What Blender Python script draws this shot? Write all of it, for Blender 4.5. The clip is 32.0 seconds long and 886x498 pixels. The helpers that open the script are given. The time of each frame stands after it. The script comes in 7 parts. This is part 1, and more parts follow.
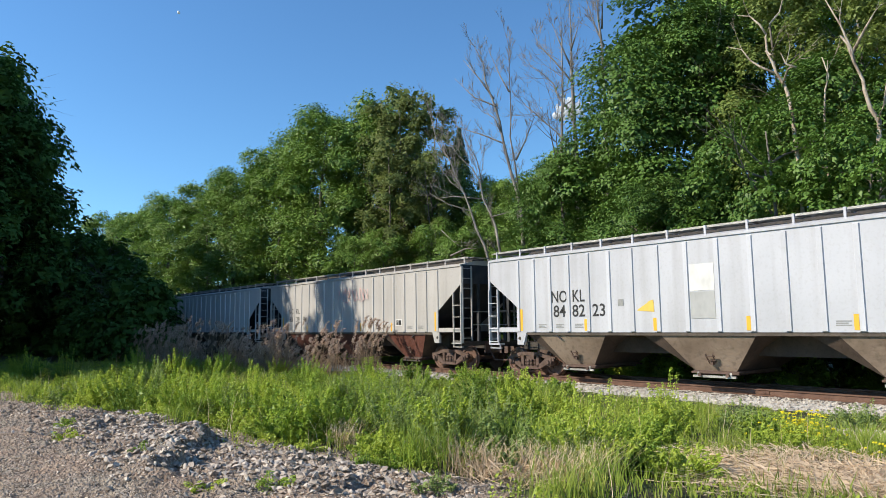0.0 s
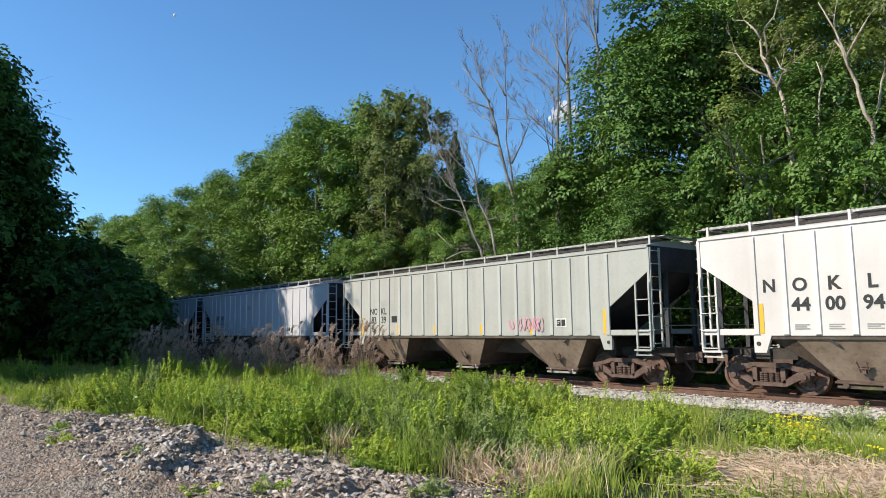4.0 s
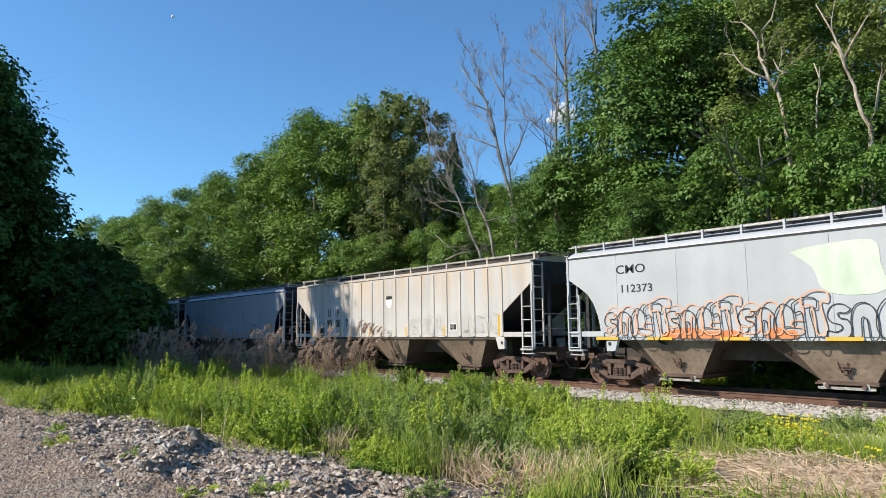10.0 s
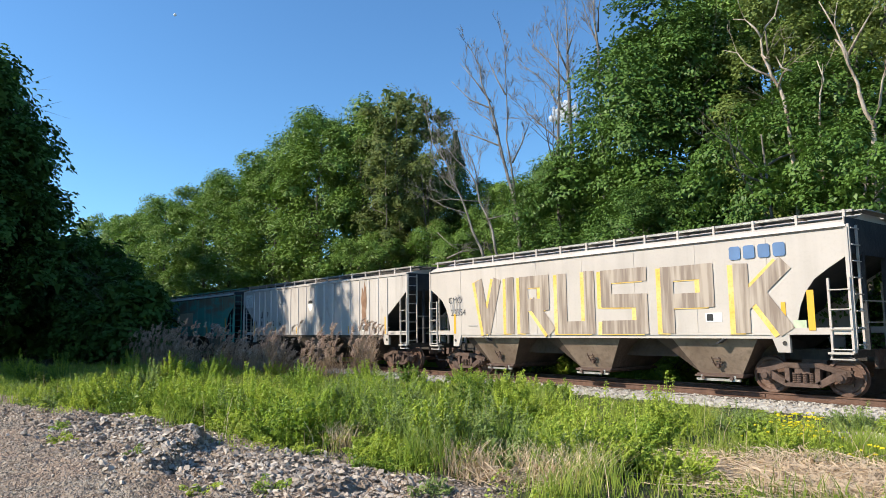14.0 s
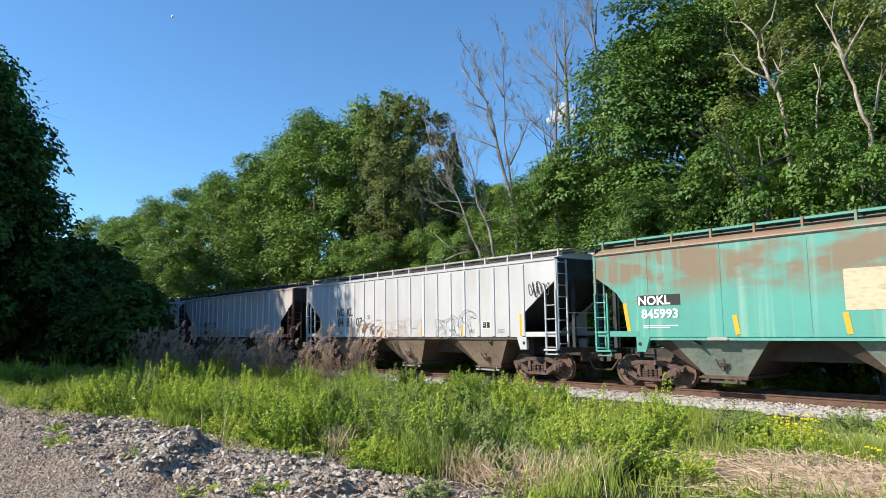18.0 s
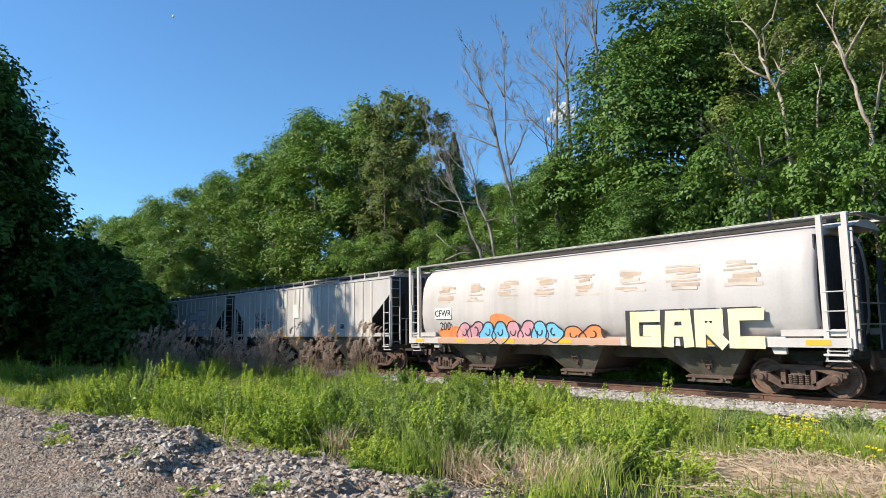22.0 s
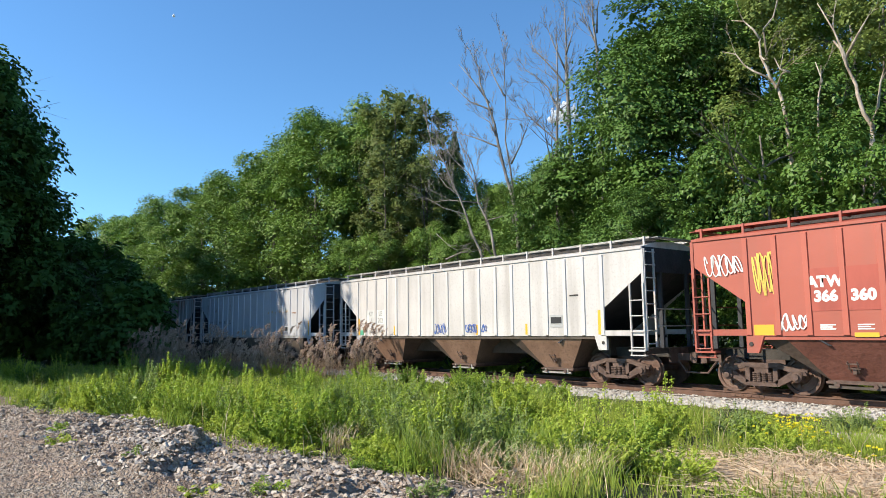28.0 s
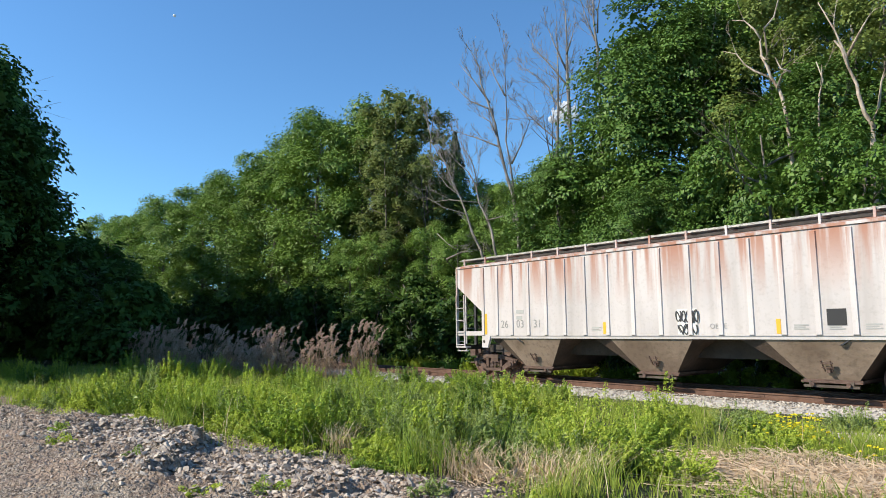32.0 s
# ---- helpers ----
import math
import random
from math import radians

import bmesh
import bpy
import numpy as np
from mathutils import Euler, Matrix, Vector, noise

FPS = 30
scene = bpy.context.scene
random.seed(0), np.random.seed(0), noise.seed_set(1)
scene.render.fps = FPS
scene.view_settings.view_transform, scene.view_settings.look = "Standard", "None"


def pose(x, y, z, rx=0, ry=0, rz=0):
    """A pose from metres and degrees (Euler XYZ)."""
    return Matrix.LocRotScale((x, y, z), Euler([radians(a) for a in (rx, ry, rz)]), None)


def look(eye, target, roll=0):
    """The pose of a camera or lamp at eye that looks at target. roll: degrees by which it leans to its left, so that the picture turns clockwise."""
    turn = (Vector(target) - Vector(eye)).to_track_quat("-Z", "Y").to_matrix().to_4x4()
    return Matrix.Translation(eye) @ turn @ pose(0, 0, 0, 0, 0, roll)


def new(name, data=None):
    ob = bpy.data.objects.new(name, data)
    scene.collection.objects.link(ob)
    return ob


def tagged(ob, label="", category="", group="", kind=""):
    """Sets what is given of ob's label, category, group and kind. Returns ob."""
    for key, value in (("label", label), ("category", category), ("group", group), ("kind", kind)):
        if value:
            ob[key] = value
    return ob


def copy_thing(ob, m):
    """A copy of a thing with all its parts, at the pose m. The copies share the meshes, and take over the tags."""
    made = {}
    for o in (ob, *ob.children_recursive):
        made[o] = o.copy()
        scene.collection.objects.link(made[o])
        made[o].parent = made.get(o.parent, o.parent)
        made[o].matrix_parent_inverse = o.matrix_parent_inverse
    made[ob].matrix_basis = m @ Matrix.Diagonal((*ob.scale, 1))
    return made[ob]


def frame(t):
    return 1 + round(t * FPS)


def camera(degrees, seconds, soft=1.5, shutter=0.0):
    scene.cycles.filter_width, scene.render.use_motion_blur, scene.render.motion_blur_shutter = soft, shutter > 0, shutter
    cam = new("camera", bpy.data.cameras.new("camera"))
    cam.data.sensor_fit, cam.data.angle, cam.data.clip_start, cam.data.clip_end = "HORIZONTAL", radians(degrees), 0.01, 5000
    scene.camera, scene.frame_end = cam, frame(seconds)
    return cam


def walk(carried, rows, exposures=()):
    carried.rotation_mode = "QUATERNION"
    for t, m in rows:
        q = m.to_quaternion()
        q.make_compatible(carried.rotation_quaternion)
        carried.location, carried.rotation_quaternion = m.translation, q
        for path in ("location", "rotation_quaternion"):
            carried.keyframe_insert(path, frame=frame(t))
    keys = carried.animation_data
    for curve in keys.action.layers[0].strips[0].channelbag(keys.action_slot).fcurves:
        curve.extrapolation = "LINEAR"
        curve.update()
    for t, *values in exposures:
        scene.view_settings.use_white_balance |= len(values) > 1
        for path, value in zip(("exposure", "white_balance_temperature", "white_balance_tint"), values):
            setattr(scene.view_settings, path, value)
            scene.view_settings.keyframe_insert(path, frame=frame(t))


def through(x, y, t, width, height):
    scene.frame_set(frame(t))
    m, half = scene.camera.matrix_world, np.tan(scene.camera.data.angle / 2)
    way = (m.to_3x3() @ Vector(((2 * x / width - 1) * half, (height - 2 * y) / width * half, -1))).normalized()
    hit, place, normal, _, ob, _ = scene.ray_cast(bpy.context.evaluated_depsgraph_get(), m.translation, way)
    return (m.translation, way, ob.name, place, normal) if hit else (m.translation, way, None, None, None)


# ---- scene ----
# ---------------------------------------------------------------- camera
# track runs along x, top of rail at z = 0, the train rolls towards +x
YAW, PITCH, ROLL, EYE = 50.94, 6.673, -0.715, 1.74
TRACK = 18.6
cam = camera(65.27, 32.0, soft=0.9)
# small sway of the hand-held camera: seconds, degrees left, degrees down
SWAY_A = [(0.0, .49, .37), (0.5, .49, .37), (1.0, .42, .30), (1.5, .30, .21), (2.0, .16, .12), (2.5, .09, .07), (3.0, .12, .09), (3.5, .16, .12),
          (5.5, .09, .05), (6.0, .12, .09), (7.0, .09, .07), (7.5, .07, .05), (8.0, .05, .02), (8.5, .01, .0), (10.5, .0, .0), (11.0, .05, .05)]
SWAY_B = [(12.0, .05, .05), (12.5, .03, .02), (13.0, .09, .09), (13.5, .14, .12), (14.0, .19, .16), (14.5, .19, .16), (16.5, .09, .07), (17.5, .02, .0),
          (18.0, .0, .0), (18.5, .0, .0), (19.0, .07, .07), (19.5, .12, .12), (20.0, .14, .14), (20.5, .14, .14), (21.0, .09, .09)]
SWAY_C = [(21.5, .07, .05), (22.0, .05, .02), (22.5, .0, .0), (25.5, .0, .0), (27.5, .0, .0), (28.0, .09, .07), (28.5, .14, .12), (29.0, .16, .14),
          (31.5, .16, .14), (32.0, .14, .09)]
walk(cam, [(t, pose(0, 0, EYE, 90 + PITCH - d, 0, YAW + l) @ pose(0, 0, 0, 0, 0, ROLL)) for t, l, d in SWAY_A + SWAY_B + SWAY_C],
     exposures=[(0.0, 0.46), (3.0, 0.48), (6.0, 0.44), (10.0, 0.46), (12.0, 0.50), (14.0, 0.57), (18.0, 0.58), (20.0, 0.52), (25.0, 0.52), (26.5, 0.62), (28.2, 0.64), (29.2, 0.55), (32.0, 0.52)])

# ---------------------------------------------------------------- light
SUN_DIR = Vector((-0.50, -0.866, 0)).normalized()
SUN_ELEV = 37.0
world = bpy.data.worlds.new("world")
scene.world = world
world.use_nodes = True
wn = world.node_tree.nodes
sky = wn.new("ShaderNodeTexSky")
sky.sky_type = "NISHITA"
sky.sun_disc = False
sky.sun_elevation = radians(SUN_ELEV)
sky.sun_rotation = math.atan2(SUN_DIR.x, SUN_DIR.y)
sky.air_density, sky.dust_density, sky.ozone_density = 1.0, 0.0, 2.5
tint = wn.new("ShaderNodeMix")
tint.data_type, tint.blend_type = "RGBA", "MULTIPLY"
tint.inputs[0].default_value = 1.0
tint.inputs[7].default_value = (0.66, 1.0, 1.22, 1.0)
world.node_tree.links.new(sky.outputs[0], tint.inputs[6])
world.node_tree.links.new(tint.outputs[2], wn["Background"].inputs[0])
wn["Background"].inputs[1].default_value = 0.109
sun = new("sun", bpy.data.lights.new("sun", "SUN"))
sun.data.energy, sun.data.angle, sun.data.color = 4.6, radians(0.53), (1.0, 0.905, 0.745)
high = SUN_DIR * math.cos(radians(SUN_ELEV)) + Vector((0, 0, math.sin(radians(SUN_ELEV))))
sun.matrix_world = look(high * 60, (0, 0, 0))


# ---------------------------------------------------------------- mesh helpers
class Shape:
    """Collects vertices and faces of one mesh."""

    def __init__(self):
        self.v, self.f = [], []

    def add(self, vs, fs):
        n = len(self.v)
        self.v += [tuple(p) for p in vs]
        self.f += [tuple(n + i for i in q) for q in fs]
        return self

    def box(self, x0, x1, y0, y1, z0, z1):
        return self.add([(x, y, z) for z in (z0, z1) for y in (y0, y1) for x in (x0, x1)],
                        [(0, 2, 3, 1), (4, 5, 7, 6), (0, 1, 5, 4), (2, 6, 7, 3), (0, 4, 6, 2), (1, 3, 7, 5)])

    def prism(self, outline, y0, y1):
        """An outline in x, z drawn out from y0 to y1."""
        n = len(outline)
        vs = [(x, y0, z) for x, z in outline] + [(x, y1, z) for x, z in outline]
        return self.add(vs, [tuple(range(n)), tuple(range(2 * n - 1, n - 1, -1))] + [(i, i + n, (i + 1) % n + n, (i + 1) % n) for i in range(n)])

    def beam(self, a, b, w, h=None):
        """A square bar from a to b."""
        a, b = Vector(a), Vector(b)
        d = (b - a).normalized()
        s = d.cross(Vector((0, 1, 0)) if abs(d.y) < .9 else Vector((1, 0, 0))).normalized()
        u = s.cross(d)
        s, u = s * w / 2, u * (h or w) / 2
        vs = [p + i * s + j * u for p in (a, b) for i, j in ((-1, -1), (1, -1), (1, 1), (-1, 1))]
        return self.add(vs, [(3, 2, 1, 0), (4, 5, 6, 7)] + [(i, (i + 1) % 4, (i + 1) % 4 + 4, i + 4) for i in range(4)])

    def tube(self, pts, radii, n=6, cap=True):
        pts = [Vector(p) for p in pts]
        rings = []
        for i, p in enumerate(pts):
            d = (pts[min(i + 1, len(pts) - 1)] - pts[max(i - 1, 0)]).normalized()
            s = d.cross(Vector((0, 0, 1)) if abs(d.z) < .9 else Vector((1, 0, 0))).normalized()
            u = d.cross(s)
            rings.append([p + (s * math.cos(a) + u * math.sin(a)) * radii[i] for a in (6.2832 * k / n for k in range(n))])
        vs = [q for r in rings for q in r]
        fs = [(j * n + k, (j + 1) * n + k, (j + 1) * n + (k + 1) % n, j * n + (k + 1) % n) for j in range(len(pts) - 1) for k in range(n)]
        if cap:
            fs += [tuple(range(n)), tuple(reversed(range((len(pts) - 1) * n, len(pts) * n)))]
        return self.add(vs, fs)

    def turned(self, profile, n=20, axis="y", at=(0, 0, 0)):
        """A profile of (radius, along) turned round an axis."""
        vs = []
        for r, y in profile:
            for k in range(n):
                a = 6.28319 * k / n
                p = (r * math.cos(a), y, r * math.sin(a)) if axis == "y" else ((y, r * math.cos(a), r * math.sin(a)) if axis == "x" else (r * math.cos(a), r * math.sin(a), y))
                vs.append((p[0] + at[0], p[1] + at[1], p[2] + at[2]))
        m = len(profile)
        return self.add(vs, [(j * n + k, j * n + (k + 1) % n, (j + 1) * n + (k + 1) % n, (j + 1) * n + k) for j in range(m - 1) for k in range(n)]
                        + [tuple(reversed(range(n))), tuple(range((m - 1) * n, m * n))])

    def mesh(self, name, smooth=False):
        me = bpy.data.meshes.new(name)
        me.from_pydata(self.v, [], self.f)
        me.update()
        if smooth:
            me.polygons.foreach_set("use_smooth", [True] * len(me.polygons))
        return me


def quads(name, verts, material):
    """A mesh of loose quads from an array of n x 4 points."""
    verts = np.asarray(verts, dtype=np.float32)
    n = len(verts)
    me = bpy.data.meshes.new(name)
    me.vertices.add(n * 4)
    me.vertices.foreach_set("co", verts.reshape(-1))
    me.loops.add(n * 4)
    me.loops.foreach_set("vertex_index", np.arange(n * 4, dtype=np.int32))
    me.polygons.add(n)
    me.polygons.foreach_set("loop_start", np.arange(0, n * 4, 4, dtype=np.int32))
    me.update(calc_edges=True)
    me.materials.append(material)
    return me


def part(name, mesh, material, parent, label="", m=None):
    """One mesh object under a thing or a part; the material sits on the object, so meshes can be shared."""
    if not mesh.materials:
        mesh.materials.append(None)
    ob = new(name, mesh)
    ob.parent = parent
    if material is not None:
        ob.material_slots[0].link = "OBJECT"
        ob.material_slots[0].material = material
    if m is not None:
        ob.matrix_basis = m
    if label:
        ob["label"] = label
    return ob


def thing(name, label, category, group="", kind="", mesh=None, material=None, m=None):
    ob = new(name, mesh)
    if mesh is not None and material is not None:
        if not mesh.materials:
            mesh.materials.append(None)
        ob.material_slots[0].link = "OBJECT"
        ob.material_slots[0].material = material
    if m is not None:
        ob.matrix_basis = m
    return tagged(ob, label, category, group, kind)


# ---------------------------------------------------------------- materials
class Mat:
    """A node material under construction."""

    def __init__(self, name, rough=0.6, metal=0.0):
        self.m = bpy.data.materials.new(name)
        self.m.use_nodes = True
        self.t = self.m.node_tree
        self.b = self.t.nodes["Principled BSDF"]
        self.b.inputs["Roughness"].default_value = rough
        self.b.inputs["Metallic"].default_value = metal

    def node(self, kind, **sets):
        n = self.t.nodes.new(kind)
        for k, v in sets.items():
            n.inputs[k.replace("_", " ")].default_value = v
        return n

    def link(self, a, b):
        self.t.links.new(a, b)

    def coords(self, scale=(1, 1, 1), shift=True):
        c = self.node("ShaderNodeTexCoord")
        mp = self.node("ShaderNodeMapping")
        mp.inputs["Scale"].default_value = scale
        self.link(c.outputs["Object"], mp.inputs["Vector"])
        if shift:
            o = self.node("ShaderNodeObjectInfo")
            k = self.node("ShaderNodeMath")
            k.operation = "MULTIPLY"
            k.inputs[1].default_value = 91.0
            self.link(o.outputs["Random"], k.inputs[0])
            self.link(k.outputs[0], mp.inputs["Location"])
        return mp.outputs[0]

    def noise(self, scale, detail=4.0, stretch=(1, 1, 1), lo=0.35, hi=0.65, shift=True):
        n = self.node("ShaderNodeTexNoise", Scale=scale, Detail=detail)
        self.link(self.coords(stretch, shift), n.inputs["Vector"])
        r = self.node("ShaderNodeMapRange")
        r.inputs[1].default_value, r.inputs[2].default_value = lo, hi
        self.link(n.outputs[0], r.inputs[0])
        return r.outputs[0]

    def mix(self, fac, a, b):
        x = self.node("ShaderNodeMix")
        x.data_type = "RGBA"
        for sock, v in ((x.inputs[0], fac), (x.inputs[6], a), (x.inputs[7], b)):
            if hasattr(v, "is_linked"):
                self.link(v, sock)
            elif isinstance(v, (int, float)):
                sock.default_value = v
            else:
                sock.default_value = (*v, 1.0) if len(v) == 3 else v
        return x.outputs[2]

    def times(self, a, b):
        x = self.node("ShaderNodeMath")
        x.operation = "MULTIPLY"
        for sock, v in ((x.inputs[0], a), (x.inputs[1], b)):
            if hasattr(v, "is_linked"):
                self.link(v, sock)
            else:
                sock.default_value = v
        return x.outputs[0]

    def height(self, lo, hi):
        c = self.node("ShaderNodeTexCoord")
        s = self.node("ShaderNodeSeparateXYZ")
        self.link(c.outputs["Object"], s.inputs[0])
        r = self.node("ShaderNodeMapRange")
        r.inputs[1].default_value, r.inputs[2].default_value = lo, hi
        self.link(s.outputs[2], r.inputs[0])
        return r.outputs[0]

    def colour(self, c):
        if hasattr(c, "is_linked"):
            self.link(c, self.b.inputs["Base Color"])
        else:
            self.b.inputs["Base Color"].default_value = (*c, 1.0)
        return self

    def bump(self, h, strength=0.3, dist=0.02):
        n = self.node("ShaderNodeBump", Strength=strength, Distance=dist)
        self.link(h, n.inputs["Height"])
        self.link(n.outputs[0], self.b.inputs["Normal"])
        return self


def dark(c, k):
    return tuple(x * k for x in c)


def paint(name, c, dirt=0.35, rust=0.0, rust_top=0.0, bands=0.0, dirt_colour=(0.16, 0.13, 0.10), rust_colour=(0.20, 0.075, 0.032), tone=(0.38, 0.17, 0.105)):
    """Weathered railcar paint: blotches, rain streaks, grime and rust."""
    k = Mat(name, 0.55)
    c = (c[0] * 0.825, c[1] * 0.782, c[2] * 0.785)
    col = k.mix(k.noise(0.5, 3), c, dark(c, 0.86))
    streak = k.noise(1.0, 6, (2.6, 2.6, 0.16), 0.48, 0.80)
    col = k.mix(k.times(streak, dirt), col, dirt_colour)
    fine = k.noise(14, 5, (1, 1, 1), 0.52, 0.8)
    col = k.mix(k.times(fine, dirt * 0.6), col, dirt_colour)
    if rust:
        col = k.mix(k.times(k.noise(2.2, 7, (1.2, 1.2, 0.5), 0.60, 0.68), rust), col, rust_colour)
    if rust_top:
        band = k.times(k.height(2.4, 3.9), k.noise(1.0, 7, (4.0, 4.0, 0.30), 0.42, 0.58))
        col = k.mix(k.times(band, rust_top), col, tone)
    if bands:
        pale = k.times(k.noise(1.0, 5, (3.5, 3.5, 0.12), 0.55, 0.75), 0.5 * bands)
        col = k.mix(pale, col, (0.45, 0.62, 0.52))
        flow = k.times(k.noise(1.0, 8, (0.6, 0.6, 1.7), 0.40, 0.54), k.height(2.3, 3.1))
        flow = k.times(flow, k.noise(1.0, 6, (5.0, 5.0, 0.4), 0.22, 0.48))
        col = k.mix(k.times(flow, bands), col, (0.235, 0.15, 0.09))
        col = k.mix(k.times(k.times(k.noise(1.6, 6, (1, 1, 1), 0.36, 0.5), k.height(3.9, 3.96)), 0.85 * bands), col, (0.27, 0.15, 0.09))
    k.colour(col)
    k.bump(k.noise(3.0, 4), 0.12, 0.02)
    return k.m


def grimy(name, c, other, scale=3.0, rough=0.75, metal=0.0, bump=0.35):
    k = Mat(name, rough, metal)
    col = k.mix(k.noise(scale, 6), c, other)
    col = k.mix(k.times(k.noise(scale * 9, 3, lo=0.5, hi=0.75), 0.5), col, dark(c, 0.45))
    k.colour(col)
    k.bump(k.noise(scale * 6, 5), bump, 0.02)
    return k.m


def foliage(name, a, b, dry=None, through=0.35, gloss=0.18):
    k = Mat(name, 0.5)
    g = k.node("ShaderNodeNewGeometry")
    col = k.mix(g.outputs["Random Per Island"], a, b)
    col = k.mix(k.times(k.noise(0.35, 2, shift=False, lo=0.4, hi=0.65), 0.6), col, dark(a, 0.7))
    if dry:
        col = k.mix(k.times(k.noise(0.9, 3, lo=0.55, hi=0.72), 0.8), col, dry)
    k.colour(col)
    k.b.inputs["Specular IOR Level"].default_value = gloss
    tr = k.node("ShaderNodeBsdfTranslucent")
    k.link(col, tr.inputs[0])
    mx = k.node("ShaderNodeMixShader", Fac=through)
    k.link(k.b.outputs[0], mx.inputs[1])
    k.link(tr.outputs[0], mx.inputs[2])
    k.link(mx.outputs[0], k.t.nodes["Material Output"].inputs[0])
    return k.m


def bark(name, c, pale):
    k = Mat(name, 0.85)
    k.colour(k.mix(k.noise(4, 6, (1, 1, 0.25)), c, pale))
    k.bump(k.noise(18, 5, (1, 1, 0.2)), 0.5, 0.03)
    return k.m


leaf_maple = foliage("maple_leaves", (0.086, 0.176, 0.033), (0.150, 0.256, 0.050), through=0.13, gloss=0.3)
leaf_ash = foliage("ash_leaves", (0.158, 0.272, 0.052), (0.24, 0.375, 0.076), through=0.13, gloss=0.3)
leaf_grey = foliage("greyish_leaves", (0.16, 0.215, 0.065), (0.26, 0.31, 0.11))
leaf_thin = foliage("pale_olive_leaves", (0.17, 0.235, 0.06), (0.28, 0.35, 0.10), through=0.3)
leaf_young = foliage("young_maple_leaves", (0.092, 0.185, 0.034), (0.16, 0.275, 0.052), through=0.25, gloss=0.3)
leaf_dark = foliage("dark_leaves", (0.075, 0.15, 0.034), (0.115, 0.21, 0.05), through=0.3, gloss=0.08)
leaf_spruce = foliage("spruce_needles", (0.05, 0.10, 0.032), (0.10, 0.16, 0.05), through=0.1)
leaf_under = foliage("undergrowth_leaves", (0.042, 0.09, 0.018), (0.09, 0.16, 0.03), through=0.25)
leaf_weed = foliage("weed_leaves", (0.26, 0.375, 0.037), (0.55, 0.63, 0.092), through=0.36, gloss=0.4)
leaf_weed_mid = foliage("mid_green_weed_leaves", (0.18, 0.305, 0.033), (0.44, 0.55, 0.076), through=0.36, gloss=0.4)
leaf_weed_dark = foliage("dark_weed_leaves", (0.085, 0.18, 0.02), (0.25, 0.37, 0.048), through=0.2, gloss=0.4)
leaf_weed_grey = foliage("greyish_weed_leaves", (0.17, 0.25, 0.07), (0.36, 0.45, 0.14), through=0.36, gloss=0.4)
WEEDS = (leaf_weed, leaf_weed_mid, leaf_weed_dark, leaf_weed, leaf_weed_mid, leaf_weed_grey)
deep_grass_mat = foliage("deep_green_grass", (0.17, 0.28, 0.045), (0.40, 0.50, 0.11), through=0.3)
grass_mat = foliage("grass", (0.20, 0.30, 0.038), (0.44, 0.51, 0.10), dry=(0.48, 0.43, 0.19))
straw_mat = foliage("dry_straw", (0.70, 0.52, 0.34), (0.90, 0.74, 0.54), through=0.2)
reed_mat = foliage("dry_reeds", (0.30, 0.21, 0.14), (0.46, 0.34, 0.235), through=0.25)
plume_mat = foliage("reed_plumes", (0.52, 0.385, 0.30), (0.70, 0.55, 0.45), through=0.3)
flower_mat = foliage("yellow_petals", (0.75, 0.62, 0.02), (0.85, 0.74, 0.05), through=0.3)
bark_mat = bark("bark", (0.09, 0.075, 0.06), (0.19, 0.17, 0.14))
dead_mat = bark("dead_wood", (0.13, 0.115, 0.10), (0.30, 0.27, 0.24))
pale_mat = bark("bleached_wood", (0.16, 0.11, 0.075), (0.56, 0.48, 0.38))
rail_mat = grimy("rusty_rail", (0.10, 0.05, 0.032), (0.16, 0.085, 0.055), 5, 0.7)
rail_top = grimy("worn_rail_head", (0.22, 0.19, 0.17), (0.30, 0.26, 0.23), 8, 0.35, 0.8)
tie_mat = grimy("weathered_tie", (0.07, 0.055, 0.045), (0.13, 0.105, 0.085), 4)
gravel_mat = grimy("grey_shale", (0.20, 0.185, 0.165), (0.33, 0.30, 0.265), 2.5, 0.85)
ballast_mat = grimy("limestone_ballast", (0.40, 0.375, 0.34), (0.56, 0.53, 0.49), 3, 0.85)


def stone_material(name, a, b, c):
    k = Mat(name, 0.8)
    g = k.node("ShaderNodeNewGeometry")
    col = k.mix(g.outputs["Random Per Island"], a, b)
    col = k.mix(k.times(k.noise(20, 4, shift=False), 0.5), col, c)
    k.colour(col)
    k.bump(k.noise(60, 4, shift=False), 0.4, 0.01)
    return k.m


shale_mat = stone_material("broken_shale", (0.10, 0.078, 0.06), (0.72, 0.60, 0.475), (0.42, 0.30, 0.21))
slab_mat = stone_material("dark_shale", (0.13, 0.108, 0.09), (0.66, 0.575, 0.48), (0.34, 0.25, 0.185))
chips_mat = stone_material("ballast_chips", (0.30, 0.27, 0.235), (0.60, 0.555, 0.49), (0.36, 0.305, 0.25))

# ---------------------------------------------------------------- ground
GRAVEL_SLOPE, GRAVEL_EDGE = 0.1, 5.85


def edge_y(x):
    """Where the gravel gives way to grass."""
    return GRAVEL_EDGE + GRAVEL_SLOPE * x - 0.12 * np.clip(-x - 14, 0, 14) + 0.32 * np.sin(x * 0.83 + .6) + 0.22 * np.sin(x * 2.05 + 1.0)


